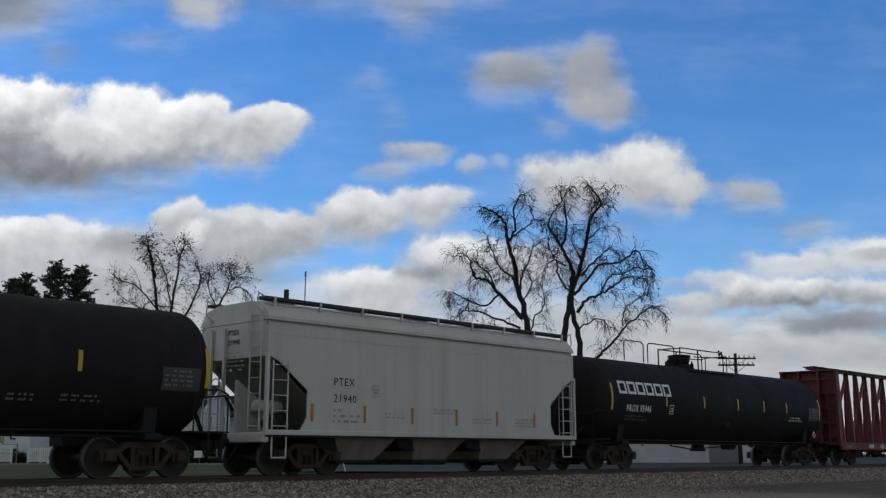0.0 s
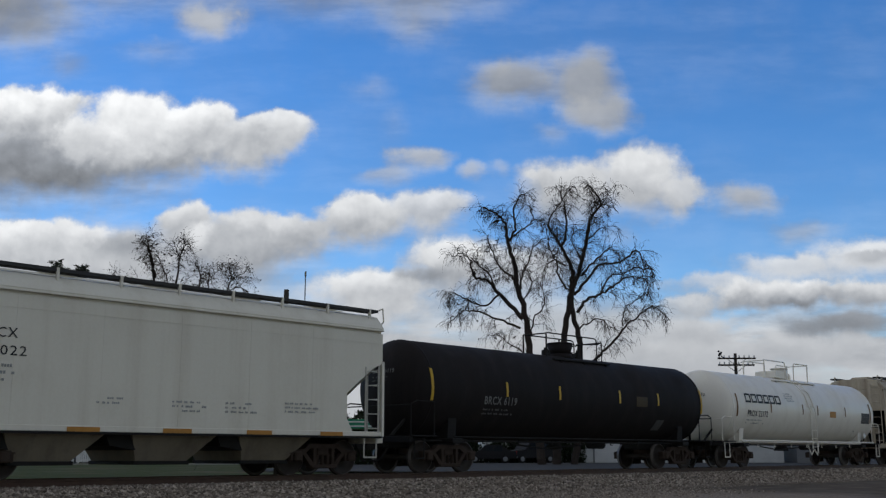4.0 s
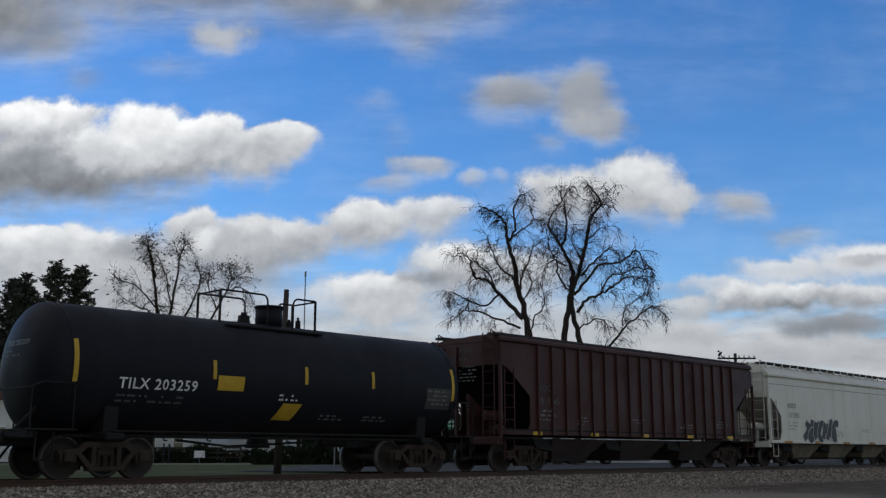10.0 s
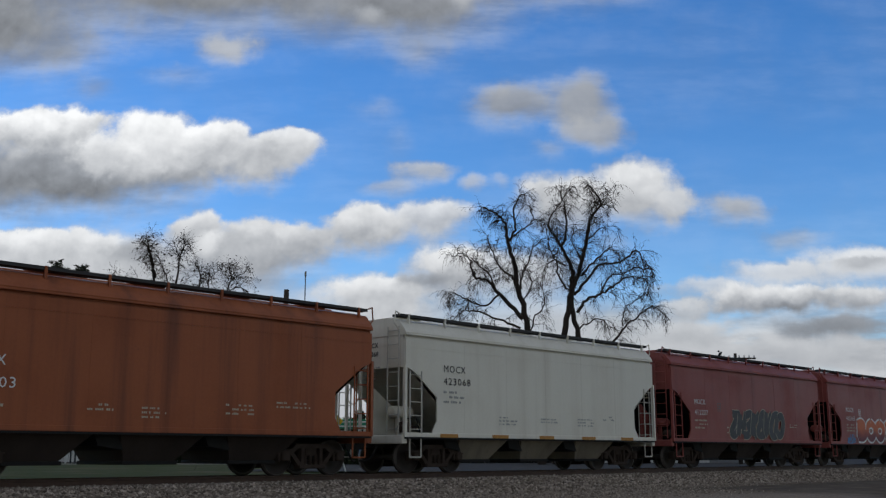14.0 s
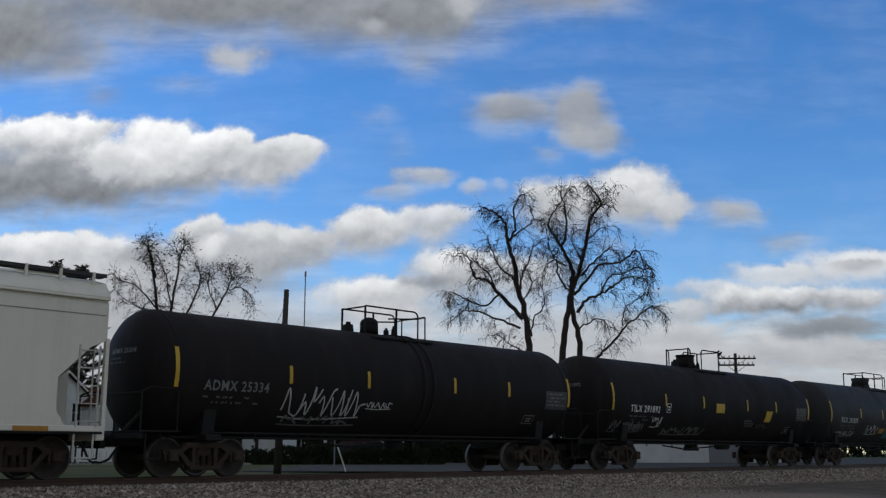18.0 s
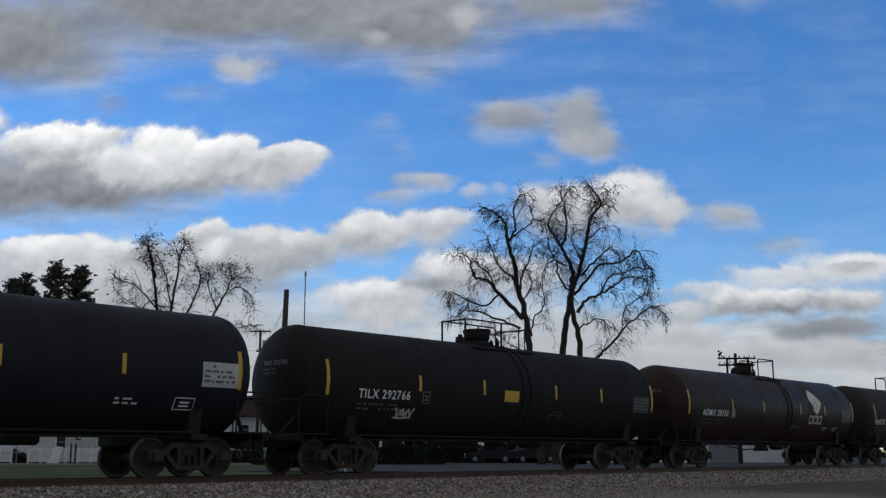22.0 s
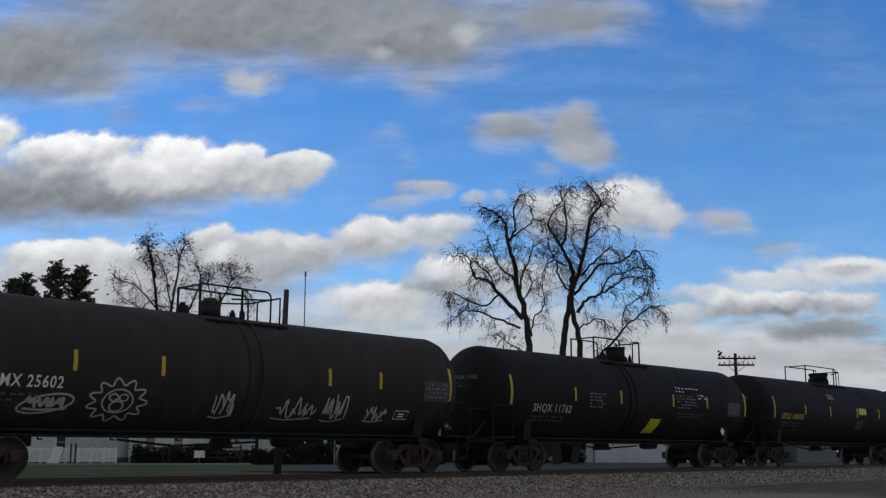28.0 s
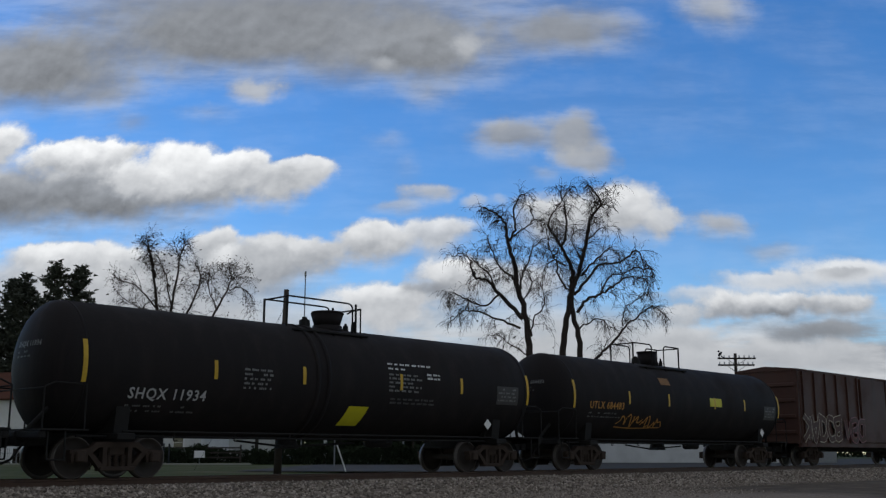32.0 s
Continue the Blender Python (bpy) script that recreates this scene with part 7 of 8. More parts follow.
def boxcar(u0, L, label):
    half = L / 2
    u = u0 + half
    car = car_at("boxcar", u, label, "boxcar")
    m = MAT["boxcar_brown"]
    part("body", boxed(-half, half, -1.45, 1.45, 1.0, 4.25, 0.03), m, car)
    prof = [(-half - 0.03, 4.25), (-half - 0.03, 4.33), (half + 0.03, 4.33), (half + 0.03, 4.25)]
    bm = prism([(-1.5, 4.22), (-1.5, 4.30), (0, 4.46), (1.5, 4.30), (1.5, 4.22)], -half - 0.04, half + 0.04)
    bmesh.ops.rotate(bm, verts=bm.verts[:], matrix=Matrix.Rotation(radians(90), 3, "Z"))
    part("roof", bm, m, car)
    for k in range(14):
        x = -half + 0.5 + (L - 1.0) * k / 13
        if abs(x) > 1.6:
            part("side_post", boxed(x - 0.05, x + 0.05, -1.53, -1.45, 1.05, 4.2), m, car)
    part("sliding_door", boxed(-1.5, 1.5, -1.55, -1.45, 1.1, 4.15, 0.01), m, car)
    for z in (1.5, 2.2, 2.9, 3.6):
        part("end_rib", boxed(-half - 0.07, -half, -1.35, 1.35, z - 0.09, z + 0.09, 0.03), m, car)
    part("side_sill", boxed(-half, half, -1.5, -1.36, 0.85, 1.03), m, car)
    part("center_sill", boxed(-half, half, -0.3, 0.3, 0.65, 1.0), MAT["steel"], car)
    for s in (-1, 1):
        add_truck(car, s * (half - 1.9))
        ladder(car, s * (half - 0.35), -1.50, 0.9, 2.4 if s > 0 else 4.1, m, 0.45)
    ends(car, half, 0.9)
    return car
# ---- the cars, front to back ----
S_ = side_place()
c = tank_car(5.69, 17.2, "black tank car with faded grey data panel and yellow reflectors", R=1.50, strips=(-0.92, -0.51, -0.18, 0.24, 0.575, 0.945), bars=((3.5, 1.72, 0.6, 2, "grey_mark"), (4.64, 1.74, 0.95, 2, "grey_mark")))
data_panel(c, tank_place(1.5, 2.45), 6.94, 1.96, 1.0, 0.53, "dull_panel", "grey_mark")

c = hopper(21.78, 12.45, "light grey covered hopper car with black lettering", "grey_white", ("PTEX", "21940"), "black_mark", mx=2.1, mz=(2.29, 1.86), size=0.29, mw=(0.70, 0.78), strips="upright", n_strip=6)
framed_box(c, S_, -2.75, 2.05, 0.22, 0.3, "soft_mark")

R, z = 1.53, 2.45
T_ = tank_place(R, z)
c = tank_car(38.33, 18.02, "long black tank car with white lettering and roof handrails", R=R, mark="PROX 95446", mark_x=1.75, mark_z=2.02, mark_w=1.55, size=0.34, dome_x=-1.15, rail=(-1.9, 1.8), rail_long=((-5.6, -4.3), (-4.0, -2.1)),
             strips=(-0.905, -0.52, -0.22, 0.075, 0.32, 0.55, 0.913), bars=((5.1, 2.05, 1.45, 2, "white_mark"), (-0.2, 1.7, 0.5, 2, "dim_mark")))
block_logo(c, T_, -7.72, 2.62, 3.47, 0.46, 6, "white_mark")
framed_box(c, T_, -4.45, 2.0, 0.26, 0.32)
data_panel(c, T_, 7.12, 2.0, 1.0, 0.58)
placard(c, T_, 7.6, 1.22, 0.17)
placard(c, T_, 7.66, 1.28, 0.11, "red_mark")

centerbeam(59.76, 10.66, "empty oxide-red centerbeam flatcar with lattice of posts")

c = hopper(78.29, 12.58, "pale grey covered hopper car with black lettering", "pale_white", ("MOCX", "423022"), "black_mark", mx=1.5, mz=(2.86, 2.50), size=0.29, mw=(0.92, 1.15))

R, z = 1.46, 2.42
T_ = tank_place(R, z)
c = tank_car(93.97, 16.07, "black tank car with faded white lettering", R=R, zc=z, mark="BRCX 6119", mark_x=2.9, mark_w=1.5, mark_mat="grey_mark", dome_x=0.5, rail=(-0.9, 2.3), panels=((3.0, 2.2, 0.7, 0.35, "brown_patch", 0.0), (4.4, 1.4, 0.5, 0.45, "dim_mark", 0.1)))

R, z = 1.50, 2.45
T_ = tank_place(R, z)
c = tank_car(110.88, 15.34, "clean white tank car with black lettering and white railings", "tank_white", R=R, mark="PROX 22172", mark_x=1.85, mark_z=2.08, mark_w=1.75, mark_mat="black_mark", size=0.34, dome="can", dome_x=0.25, rail=(-2.2, 2.1),
             strips=(-0.87, -0.49, -0.097, 0.10, 0.49, 0.875), strip_mat="dull_amber", frame="tank_white", side_rail=True, bars=((-2.3, 3.1, 0.8, 4, "soft_mark"), (5.0, 1.62, 0.3, 2, "black_mark")), panels=((2.04, 2.2, 0.67, 0.28, "amber", 0.0),))
block_logo(c, T_, -5.94, 2.63, 3.2, 0.38, 6, "black_mark")
data_panel(c, T_, 5.63, 2.0, 0.95, 0.5, "spray_dark", "grey_mark")
placard(c, T_, 5.9, 1.25, 0.16)
for zz in (0.38, -0.12):
    part("ladder_rail", rods([(zz - 0.1, -1.62, 0.75), (zz - 0.1, -1.62, 2.4), (zz - 0.1, -1.35, 3.2), (zz - 0.1, -0.75, 3.85)], 0.025), MAT["tank_white"], c)
for k in range(8):
    zk = 0.85 + 0.36 * k
    yk = -1.62 if zk < 2.4 else -1.62 + (zk - 2.4) * 0.42
    part("ladder_rung", rods([(-0.22, yk, zk), (0.28, yk, zk)], 0.018, 5), MAT["tank_white"], c)
part("ladder_foot", rods([(-0.75, -1.58, 1.08), (-0.40, -1.62, 0.50), (-0.1, -1.62, 0.75), (0.2, -1.62, 0.50), (0.5, -1.58, 1.08)], 0.022), MAT["tank_white"], c)
part("valve_housing", boxed(-1.15, -0.25, -0.5, 0.5, 3.92, 4.25, 0.03), MAT["tank_white"], c)

c = hopper(128.92, 18.5, "weathered beige covered hopper car with graffiti", "beige", (), bays=4, inset=1.5, ladders="beige", strips="", top=4.42, posts=12, zC=1.95, zA=2.75)
for x in (-7.45, -5.5, -3.35, -1.2, 1.05, 3.2, 5.5):
    part("seam", boxed(x - 0.008, x + 0.008, -1.506, -1.49, 1.14, 3.75), MAT["seam_brown"], c, "dark vertical weld seam")
part("seam", boxed(-7.7, 0.2, -1.505, -1.49, 2.325, 2.340), MAT["seam_brown"], c, "dark horizontal weld seam")
part("stencil_patch", S_(sheet(1.1, 0.75), -7.55, 2.0), MAT["patch_grey"], c, "grey repainted number patch")
letters(c, "15800", 0.24, -7.45, 2.05, MAT["black_mark"], side_place(-1.518), "reporting_mark", 0.95)
part("stencil_patch", S_(sheet(1.1, 0.7), 6.2, 2.62), MAT["patch_grey"], c, "grey repainted data patch")
piece(c, S_, -6.1, 1.13, 3.9, 0.98, 7, "spray_rust", "thin_dark", 5, "spray_sand", 0.5, 0.02, 0.55)
piece(c, S_, -2.9, 1.13, 1.3, 0.75, 3, "spray_rust", "spray_sand", 16, None, 0.5, 0.02, 0.40)
piece(c, S_, -7.4, 1.16, 1.4, 0.62, 2, "spray_green", "spray_green", 7, None, 0.3, 0.03, 0.6)
piece(c, S_, -1.8, 1.25, 1.2, 0.7, 2, "spray_green", "thin_dark", 8, None, 0.3, 0.02, 0.5)
piece(c, S_, 1.55, 1.12, 3.7, 0.85, 8, "thin_dark", "spray_grey", 9, "spray_grey", 0.05, 0.015, 0.6)
scrawl(c, S_, 5.6, 1.3, 1.7, 0.65, "spray_dark", 10, 4, 0.06)

R, z = 1.5, 2.45
T_ = tank_place(R, z)
c = tank_car(148.25, 17.5, "blue-black tank car with teal graffiti and long roof handrail", "tank_blue", R=R, mark="GATX 58761", mark_x=1.70, mark_z=2.12, mark_w=1.75, size=0.36, dome_x=0.0, rail=(-1.1, 1.0), rail_long=((-7.6, -1.2), (1.15, 7.2)),
             strips=(-0.945, -0.552, -0.165, -0.013, 0.187, 0.527, 0.925), panels=((5.07, 2.02, 0.7, 0.46, "yellow", 0.0),), bars=((5.9, 2.25, 0.4, 1, "white_mark"), (4.1, 1.72, 0.9, 3, "grey_mark"), (5.6, 1.68, 1.0, 2, "grey_mark")))
framed_box(c, T_, -4.55, 2.05, 0.28, 0.34)
piece(c, T_, -4.15, 1.20, 6.9, 0.92, 7, "deep_teal", "teal", 21, "teal", 0.15, 0.045, 0.42)
for k, x in enumerate((-3.4, -2.0, 0.3, 1.6)):
    scrawl(c, tank_place(R, z, 0.012), x, 2.0, 0.9, 0.28, "pink", 30 + k, 2, 0.05)
scrawl(c, T_, -5.4, 1.35, 1.2, 0.75, "pink", 22, 6, 0.05)
scrawl(c, T_, -8.45, 1.6, 0.95, 0.5, "spray_grey", 23, 5, 0.05)
data_panel(c, T_, 6.9, 1.95, 1.0, 0.75)
placard(c, T_, 7.4, 1.25, 0.15)

R, z = 1.46, 2.43
T_ = tank_place(R, z)
c = tank_car(164.92, 13.17, "black tank car with white lettering", R=R, zc=z, mark="GATX 228654", mark_x=1.53, mark_z=1.76, mark_w=2.2, size=0.36, dome_x=-0.37, rail=(-1.25, 1.9), strips=(-0.905, -0.578, -0.2, 0.30, 0.66, 0.93),
             bars=((-1.75, 1.72, 1.45, 3, "grey_mark"), (2.1, 1.95, 0.66, 3, "white_mark"), (2.2, 1.62, 1.9, 2, "grey_mark"), (4.0, 1.6, 0.9, 2, "grey_mark"), (-5.2, 1.72, 0.3, 2, "dim_mark")))
data_panel(c, T_, 5.07, 1.88, 0.95, 0.53, "dull_panel", "grey_mark")

R, z = 1.46, 2.42
T_ = tank_place(R, z)
c = tank_car(179.40, 13.1, "short black tank car with yellow panels", "tank_blue", R=R, zc=z, mark="TILX 203259", mark_x=1.75, mark_z=1.97, mark_w=2.0, dome_x=0.23, rail=(-1.65, 1.4), strips=(-0.89, -0.36, 0.06, 0.41, 0.89),
             panels=((-2.25, 2.02, 0.75, 0.35, "yellow", 0.0), (-0.4, 1.38, 0.6, 0.5, "yellow", 0.18)), bars=((-0.4, 1.95, 0.6, 2, "white_mark"), (1.1, 1.5, 0.8, 2, "grey_mark"), (2.6, 1.5, 0.9, 2, "grey_mark")), dome="can")
data_panel(c, T_, 4.75, 1.8, 1.0, 0.6)

hopper(195.33, 16.0, "dark brown ribbed covered hopper car", "brown", ("MOCX", "416"), "dim_mark", mx=1.75, mz=(2.5, 2.1), ribs=18, inset=1.40, ladders="brown", strips="yellow", top=4.22, joint=4.0, zA=3.28, zC=2.32, sill_z=1.3)

c = hopper(212.33, 15.09, "pale grey covered hopper car with grey graffiti", "pale_white", ("AOKX", "131390"), "black_mark", mx=1.65, mz=(2.52, 2.10), size=0.30, mw=(0.82, 1.0), inset=1.05, posts=20, reach=0.66)
piece(c, S_, -4.35, 1.14, 3.3, 0.85, 7, "spray_dark", "white_mark", 43, None, 0.40, 0.028, 0.66)

c = hopper(227.35, 12.48, "orange-brown covered hopper car with white lettering", "orange", ("MOCX", "416021"), "white_mark", mx=1.54, mz=(2.30, 1.85), mw=(0.9, 1.15), ladders="orange")
scrawl(c, S_, -6.05, 2.95, 1.25, 0.55, "spray_white", 51, 6, 0.04)
scrawl(c, S_, -5.5, 2.72, 0.5, 0.4, "spray_white", 52, 3, 0.035)
scrawl(c, S_, 3.9, 1.58, 1.0, 0.55, "spray_white", 53, 4, 0.04)
framed_box(c, S_, -3.0, 2.05, 0.26, 0.3, "spray_grey")
for x in (-4.93, -2.53, -0.06, 2.51):
    part("reflector", S_(sheet(0.11, 0.62 if x < -4 else 0.42), x, 1.42), MAT["amber"], c, "faded amber reflective strip")

c = hopper(240.98, 12.4, "orange-brown covered hopper car with streaked side", "orange", ("MOCX", "416403"), "white_mark", mx=1.54, mz=(2.30, 1.85), mw=(0.9, 1.15), ladders="orange", strips="")
hopper(254.73, 12.51, "light grey covered hopper car with black lettering", "pale_white", ("MOCX", "423068"), "black_mark", mx=1.5, mz=(2.86, 2.50), size=0.29, mw=(0.92, 1.15))

c = hopper(268.54, 12.5, "faded red covered hopper car with dark graffiti", "red", ("MOCX", "412227"), "white_mark", mx=1.54, mz=(2.42, 2.02), size=0.28, mw=(0.8, 1.0), ladders="red", strips="")
framed_box(c, S_, -2.95, 2.2, 0.24, 0.3, "spray_grey")
piece(c, S_, -1.9, 1.18, 4.4, 1.08, 8, "spray_dark", "spray_sand", 64, None, 0.3, 0.025, 0.58)

c = hopper(282.05, 12.4, "faded red covered hopper car with bright graffiti", "red", ("MOCX", "412185"), "white_mark", mx=1.85, mz=(2.52, 2.12), size=0.30, mw=(0.88, 1.0), ladders="red", strips="")
framed_box(c, S_, -2.87, 2.38, 0.24, 0.28, "white_mark")
sprayed(c, S_, "BOOZE", -3.25, 1.30, 5.65, 0.74, 0.36, "fire_spray", "white_mark", 0.16, 0.05)
scrawl(c, S_, 2.65, 1.75, 0.95, 0.5, "spray_blue", 62, 5, 0.06)
scrawl(c, S_, 2.75, 1.15, 0.9, 0.35, "spray_blue", 63, 4, 0.05)
scrawl(c, S_, -4.35, 1.10, 0.85, 0.4, "spray_blue", 64, 5, 0.06)

c = hopper(297.12, 15.0, "pale grey covered hopper car with small tags", "pale_white", ("AOKX", "494464"), "black_mark", mx=1.65, mz=(2.52, 2.10), size=0.30, mw=(0.82, 1.0), inset=1.05, posts=20, reach=0.66)
scrawl(c, S_, -3.84, 1.35, 0.78, 0.5, "black_mark", 71, 4, 0.05)
scrawl(c, S_, 0.5, 1.5, 0.95, 0.5, "spray_rust", 72, 4, 0.022)

R, z = 1.51, 2.45
T_ = tank_place(R, z)
c = tank_car(313.72, 15.92, "black tank car with white graffiti", R=R, mark="ADMX 25334", mark_x=1.4, mark_w=1.86, mark_mat="grey_mark", dome="round", dome_x=-0.1, rail=(-0.7, 1.7), belt=0.9)
scrawl(c, T_, -4.15, 1.5, 2.6, 0.85, "spray_white", 73, 5, 0.045)
scrawl(c, T_, -4.05, 1.3, 2.4, 0.35, "spray_grey", 74, 5, 0.06)
scrawl(c, T_, -1.4, 1.75, 0.9, 0.2, "spray_white", 75, 4, 0.03)
data_panel(c, T_, 6.2, 1.95, 1.1, 0.58)
framed_box(c, T_, 5.3, 1.5, 0.5, 0.28, "grey_mark")

R, z = 1.53, 2.47
T_ = tank_place(R, z)
c = tank_car(331.20, 16.41, "black tank car with yellow panels and small tags", R=R, zc=z, mark="TILX 291892", mark_x=1.75, mark_w=1.9, dome="can", dome_x=-0.16, rail=(-0.75, 1.65), panels=((-0.52, 2.13, 0.64, 0.36, "yellow", 0.0), (3.52, 1.86, 0.52, 0.46, "yellow", 0.16)),
             bars=((1.9, 1.85, 0.8, 3, "grey_mark"), (3.0, 1.7, 1.0, 2, "dim_mark"), (-4.2, 2.02, 0.02, 1, "grey_mark")))
framed_box(c, T_, -4.1, 2.05, 0.26, 0.32)
scrawl(c, T_, -6.65, 1.35, 1.3, 0.45, "spray_grey", 81, 6, 0.06)
scrawl(c, T_, -4.9, 1.55, 0.6, 0.4, "spray_white", 82, 3, 0.05)
scrawl(c, T_, -3.9, 1.3, 2.8, 0.4, "spray_grey", 83, 6, 0.07)
scrawl(c, T_, -7.35, 1.35, 0.5, 0.5, "spray_grey", 84, 3, 0.05)
data_panel(c, T_, 6.42, 1.98, 1.0, 0.56)
framed_box(c, T_, 5.6, 1.45, 0.5, 0.3, "grey_mark")

R, z = 1.53, 2.45
T_ = tank_place(R, z)
c = tank_car(348.79, 16.35, "charcoal tank car with faint graffiti", "tank_grey", R=R, mark="TILX 292830", mark_x=1.75, mark_w=1.9, mark_mat="spray_white", dome_x=-0.2, rail=(-1.1, 1.8), belt=1.0, panels=((-1.67, 1.57, 0.62, 0.27, "amber", 0.0),))
scrawl(c, T_, -6.6, 1.42, 2.0, 0.28, "spray_white", 91, 7, 0.03)
scrawl(c, T_, -3.3, 1.55, 1.4, 0.48, "spray_white", 92, 5, 0.045)
scrawl(c, T_, -0.85, 1.42, 1.0, 0.6, "teal", 93, 6, 0.06)
scrawl(c, T_, 2.1, 1.82, 1.6, 0.42, "spray_grey", 94, 5, 0.05)
scrawl(c, T_, 4.6, 2.0, 1.1, 0.55, "spray_white", 95, 5, 0.04)
data_panel(c, T_, 6.4, 1.98, 1.0, 0.56)

R, z = 1.51, 2.45
T_ = tank_place(R, z)
c = tank_car(366.17, 15.81, "glossy blue-black tank car with white lettering", "tank_blue", R=R, mark="ADMX 25539", mark_x=1.77, mark_w=1.46, size=0.34, dome="round", dome_x=0.12, rail=(-1.7, 0.8), belt=-0.2, strips=(-0.90, -0.556, -0.253, 0.168, 0.517, 0.905), bars=((-0.25, 1.78, 0.55, 2, "white_mark"), (4.0, 1.72, 0.6, 2, "white_mark")))
framed_box(c, T_, -4.32, 2.02, 0.28, 0.32)
data_panel(c, T_, 6.1, 2.08, 1.0, 0.58, "spray_white", "black_mark")
framed_box(c, T_, 5.5, 1.55, 0.52, 0.3)

R, z = 1.53, 2.45
T_ = tank_place(R, z)
c = tank_car(383.61, 16.44, "dark charcoal tank car with white lettering", "tank_black", R=R, mark="TILX 292766", mark_x=1.74, mark_w=1.92, dome="pan", dome_x=-0.1, rail=(-1.2, 1.7), belt=0.6, panels=((-0.54, 2.11, 0.68, 0.34, "yellow", 0.0),), bars=((1.8, 1.85, 0.7, 3, "dim_mark"),))
framed_box(c, T_, -4.05, 1.95, 0.26, 0.32, "grey_mark")
scrawl(c, T_, -5.0, 1.55, 0.68, 0.28, "spray_white", 96, 3, 0.06)
data_panel(c, T_, 6.45, 1.98, 1.0, 0.56)

R, z = 1.51, 2.45
T_ = tank_place(R, z)
c = tank_car(401.33, 16.19, "rusty black tank car with white leaf emblem", "tank_rusty", R=R, mark="ADMX 28730", mark_x=1.68, mark_w=1.97, dome="can", dome_x=-0.24, rail=(-0.75, 1.6), belt=1.0, bars=((1.4, 1.75, 0.7, 2, "grey_mark"), (4.4, 1.7, 0.6, 2, "white_mark"), (5.5, 1.7, 0.5, 2, "white_mark")))
leaf = [(0.43, 1.18), (0.78, 0.93), (1.20, 0.58), (1.12, 0.42), (0.72, 0.02), (0.55, 0.06), (0.33, 0.14), (0.25, 0.42), (0.02, 0.70), (0.12, 0.92)]
bm = bmesh.new()
mid = bm.verts.new((0.6, 0.6, 0))
ring = [bm.verts.new((x, y, 0)) for x, y in curvy(leaf + [leaf[0]], 3)[:-1]]
for i in range(len(ring)):
    bm.faces.new((mid, ring[i], ring[(i + 1) % len(ring)]))
emblem = part("leaf_emblem", T_(bm, 2.95, 2.30), MAT["cream_mark"], c, "cream leaf emblem")
part("leaf_stem", shifted(T_(ribbon_bm(curvy([(0.22, 0.0), (0.34, 0.35), (0.52, 0.62), (0.66, 0.66), (0.62, 0.36), (0.40, 0.10)], 4), 0.045), 2.95, 2.30), 0.006), MAT["spray_green"], emblem)
block_logo(c, T_, 2.86, 1.88, 1.35, 0.38, 3, "spray_white")
framed_box(c, T_, -4.15, 2.0, 0.22, 0.3)
data_panel(c, T_, 6.3, 2.02, 0.95, 0.54, "spray_grey", "dim_mark")

R, z = 1.51, 2.45
T_ = tank_place(R, z)
c = tank_car(418.60, 15.72, "dull black tank car with large grey graffiti", "tank_dull", R=R, mark="NATX 252977", mark_x=1.04, mark_w=2.42, size=0.38, mark_z=2.0, dome="can", dome_x=0.35, rail=(-1.5, 1.8), belt=-0.45, strips=(-0.885, 0.935))
sprayed(c, T_, "DNC", -4.55, 1.22, 3.6, 1.12, 0.23, "spray_pale", None, 0, 0.12)
sprayed(c, T_, "ASKOHO", 0.1, 1.32, 5.4, 1.0, 0.17, "spray_pale", None, 0, 0.12, -0.01)
framed_box(c, tank_place(R, z, 0.02), -3.3, 2.05, 0.26, 0.32)
data_panel(c, T_, 5.9, 2.12, 1.1, 0.74, "spray_white", "black_mark")
framed_box(c, T_, 5.7, 1.55, 0.45, 0.3)

R, z = 1.52, 2.45
T_ = tank_place(R, z)
c = tank_car(435.94, 15.86, "dull black tank car with white lettering", "tank_dull", R=R, mark="CBTX 715765", mark_x=1.82, mark_w=2.13, dome_x=-0.3, rail=(-1.1, 1.6), belt=-0.3, panels=((3.85, 1.81, 0.62, 0.48, "yellow", 0.15),), bars=((2.1, 2.15, 0.8, 4, "grey_mark"), (3.3, 1.6, 0.8, 2, "dim_mark")))
framed_box(c, T_, -3.8, 2.0, 0.28, 0.32)
scrawl(c, T_, -7.2, 1.75, 0.35, 0.5, "spray_grey", 97, 3, 0.04)
data_panel(c, T_, 6.26, 2.17, 0.95, 0.6)
framed_box(c, T_, 5.5, 1.6, 0.5, 0.26, "grey_mark")

R, z = 1.5, 2.45
T_ = tank_place(R, z)
c = tank_car(453.55, 16.7, "patched black tank car with grey band", "tank_dull", R=R, mark="UTLX 66702", mark_x=1.65, mark_w=1.9, mark_z=2.14, mark_mat="yellow", dome="can", dome_x=-1.0, rail=(-2.0, 1.2))
part("grey_band", lathe_x([(-2.35, R), (-2.35, R + 0.01), (0.2, R + 0.01), (0.2, R)], 64, None, z), MAT["band_grey"], c, "faded grey repaired band", True)
scrawl(c, T_, 1.2, 1.4, 1.3, 0.75, "teal", 98, 6, 0.10)
scrawl(c, T_, -7.7, 1.9, 0.7, 0.8, "amber", 99, 4, 0.05)
data_panel(c, T_, 6.6, 2.0, 1.0, 0.56, "dull_panel", "grey_mark")
framed_box(c, T_, 5.4, 1.7, 0.5, 0.3)

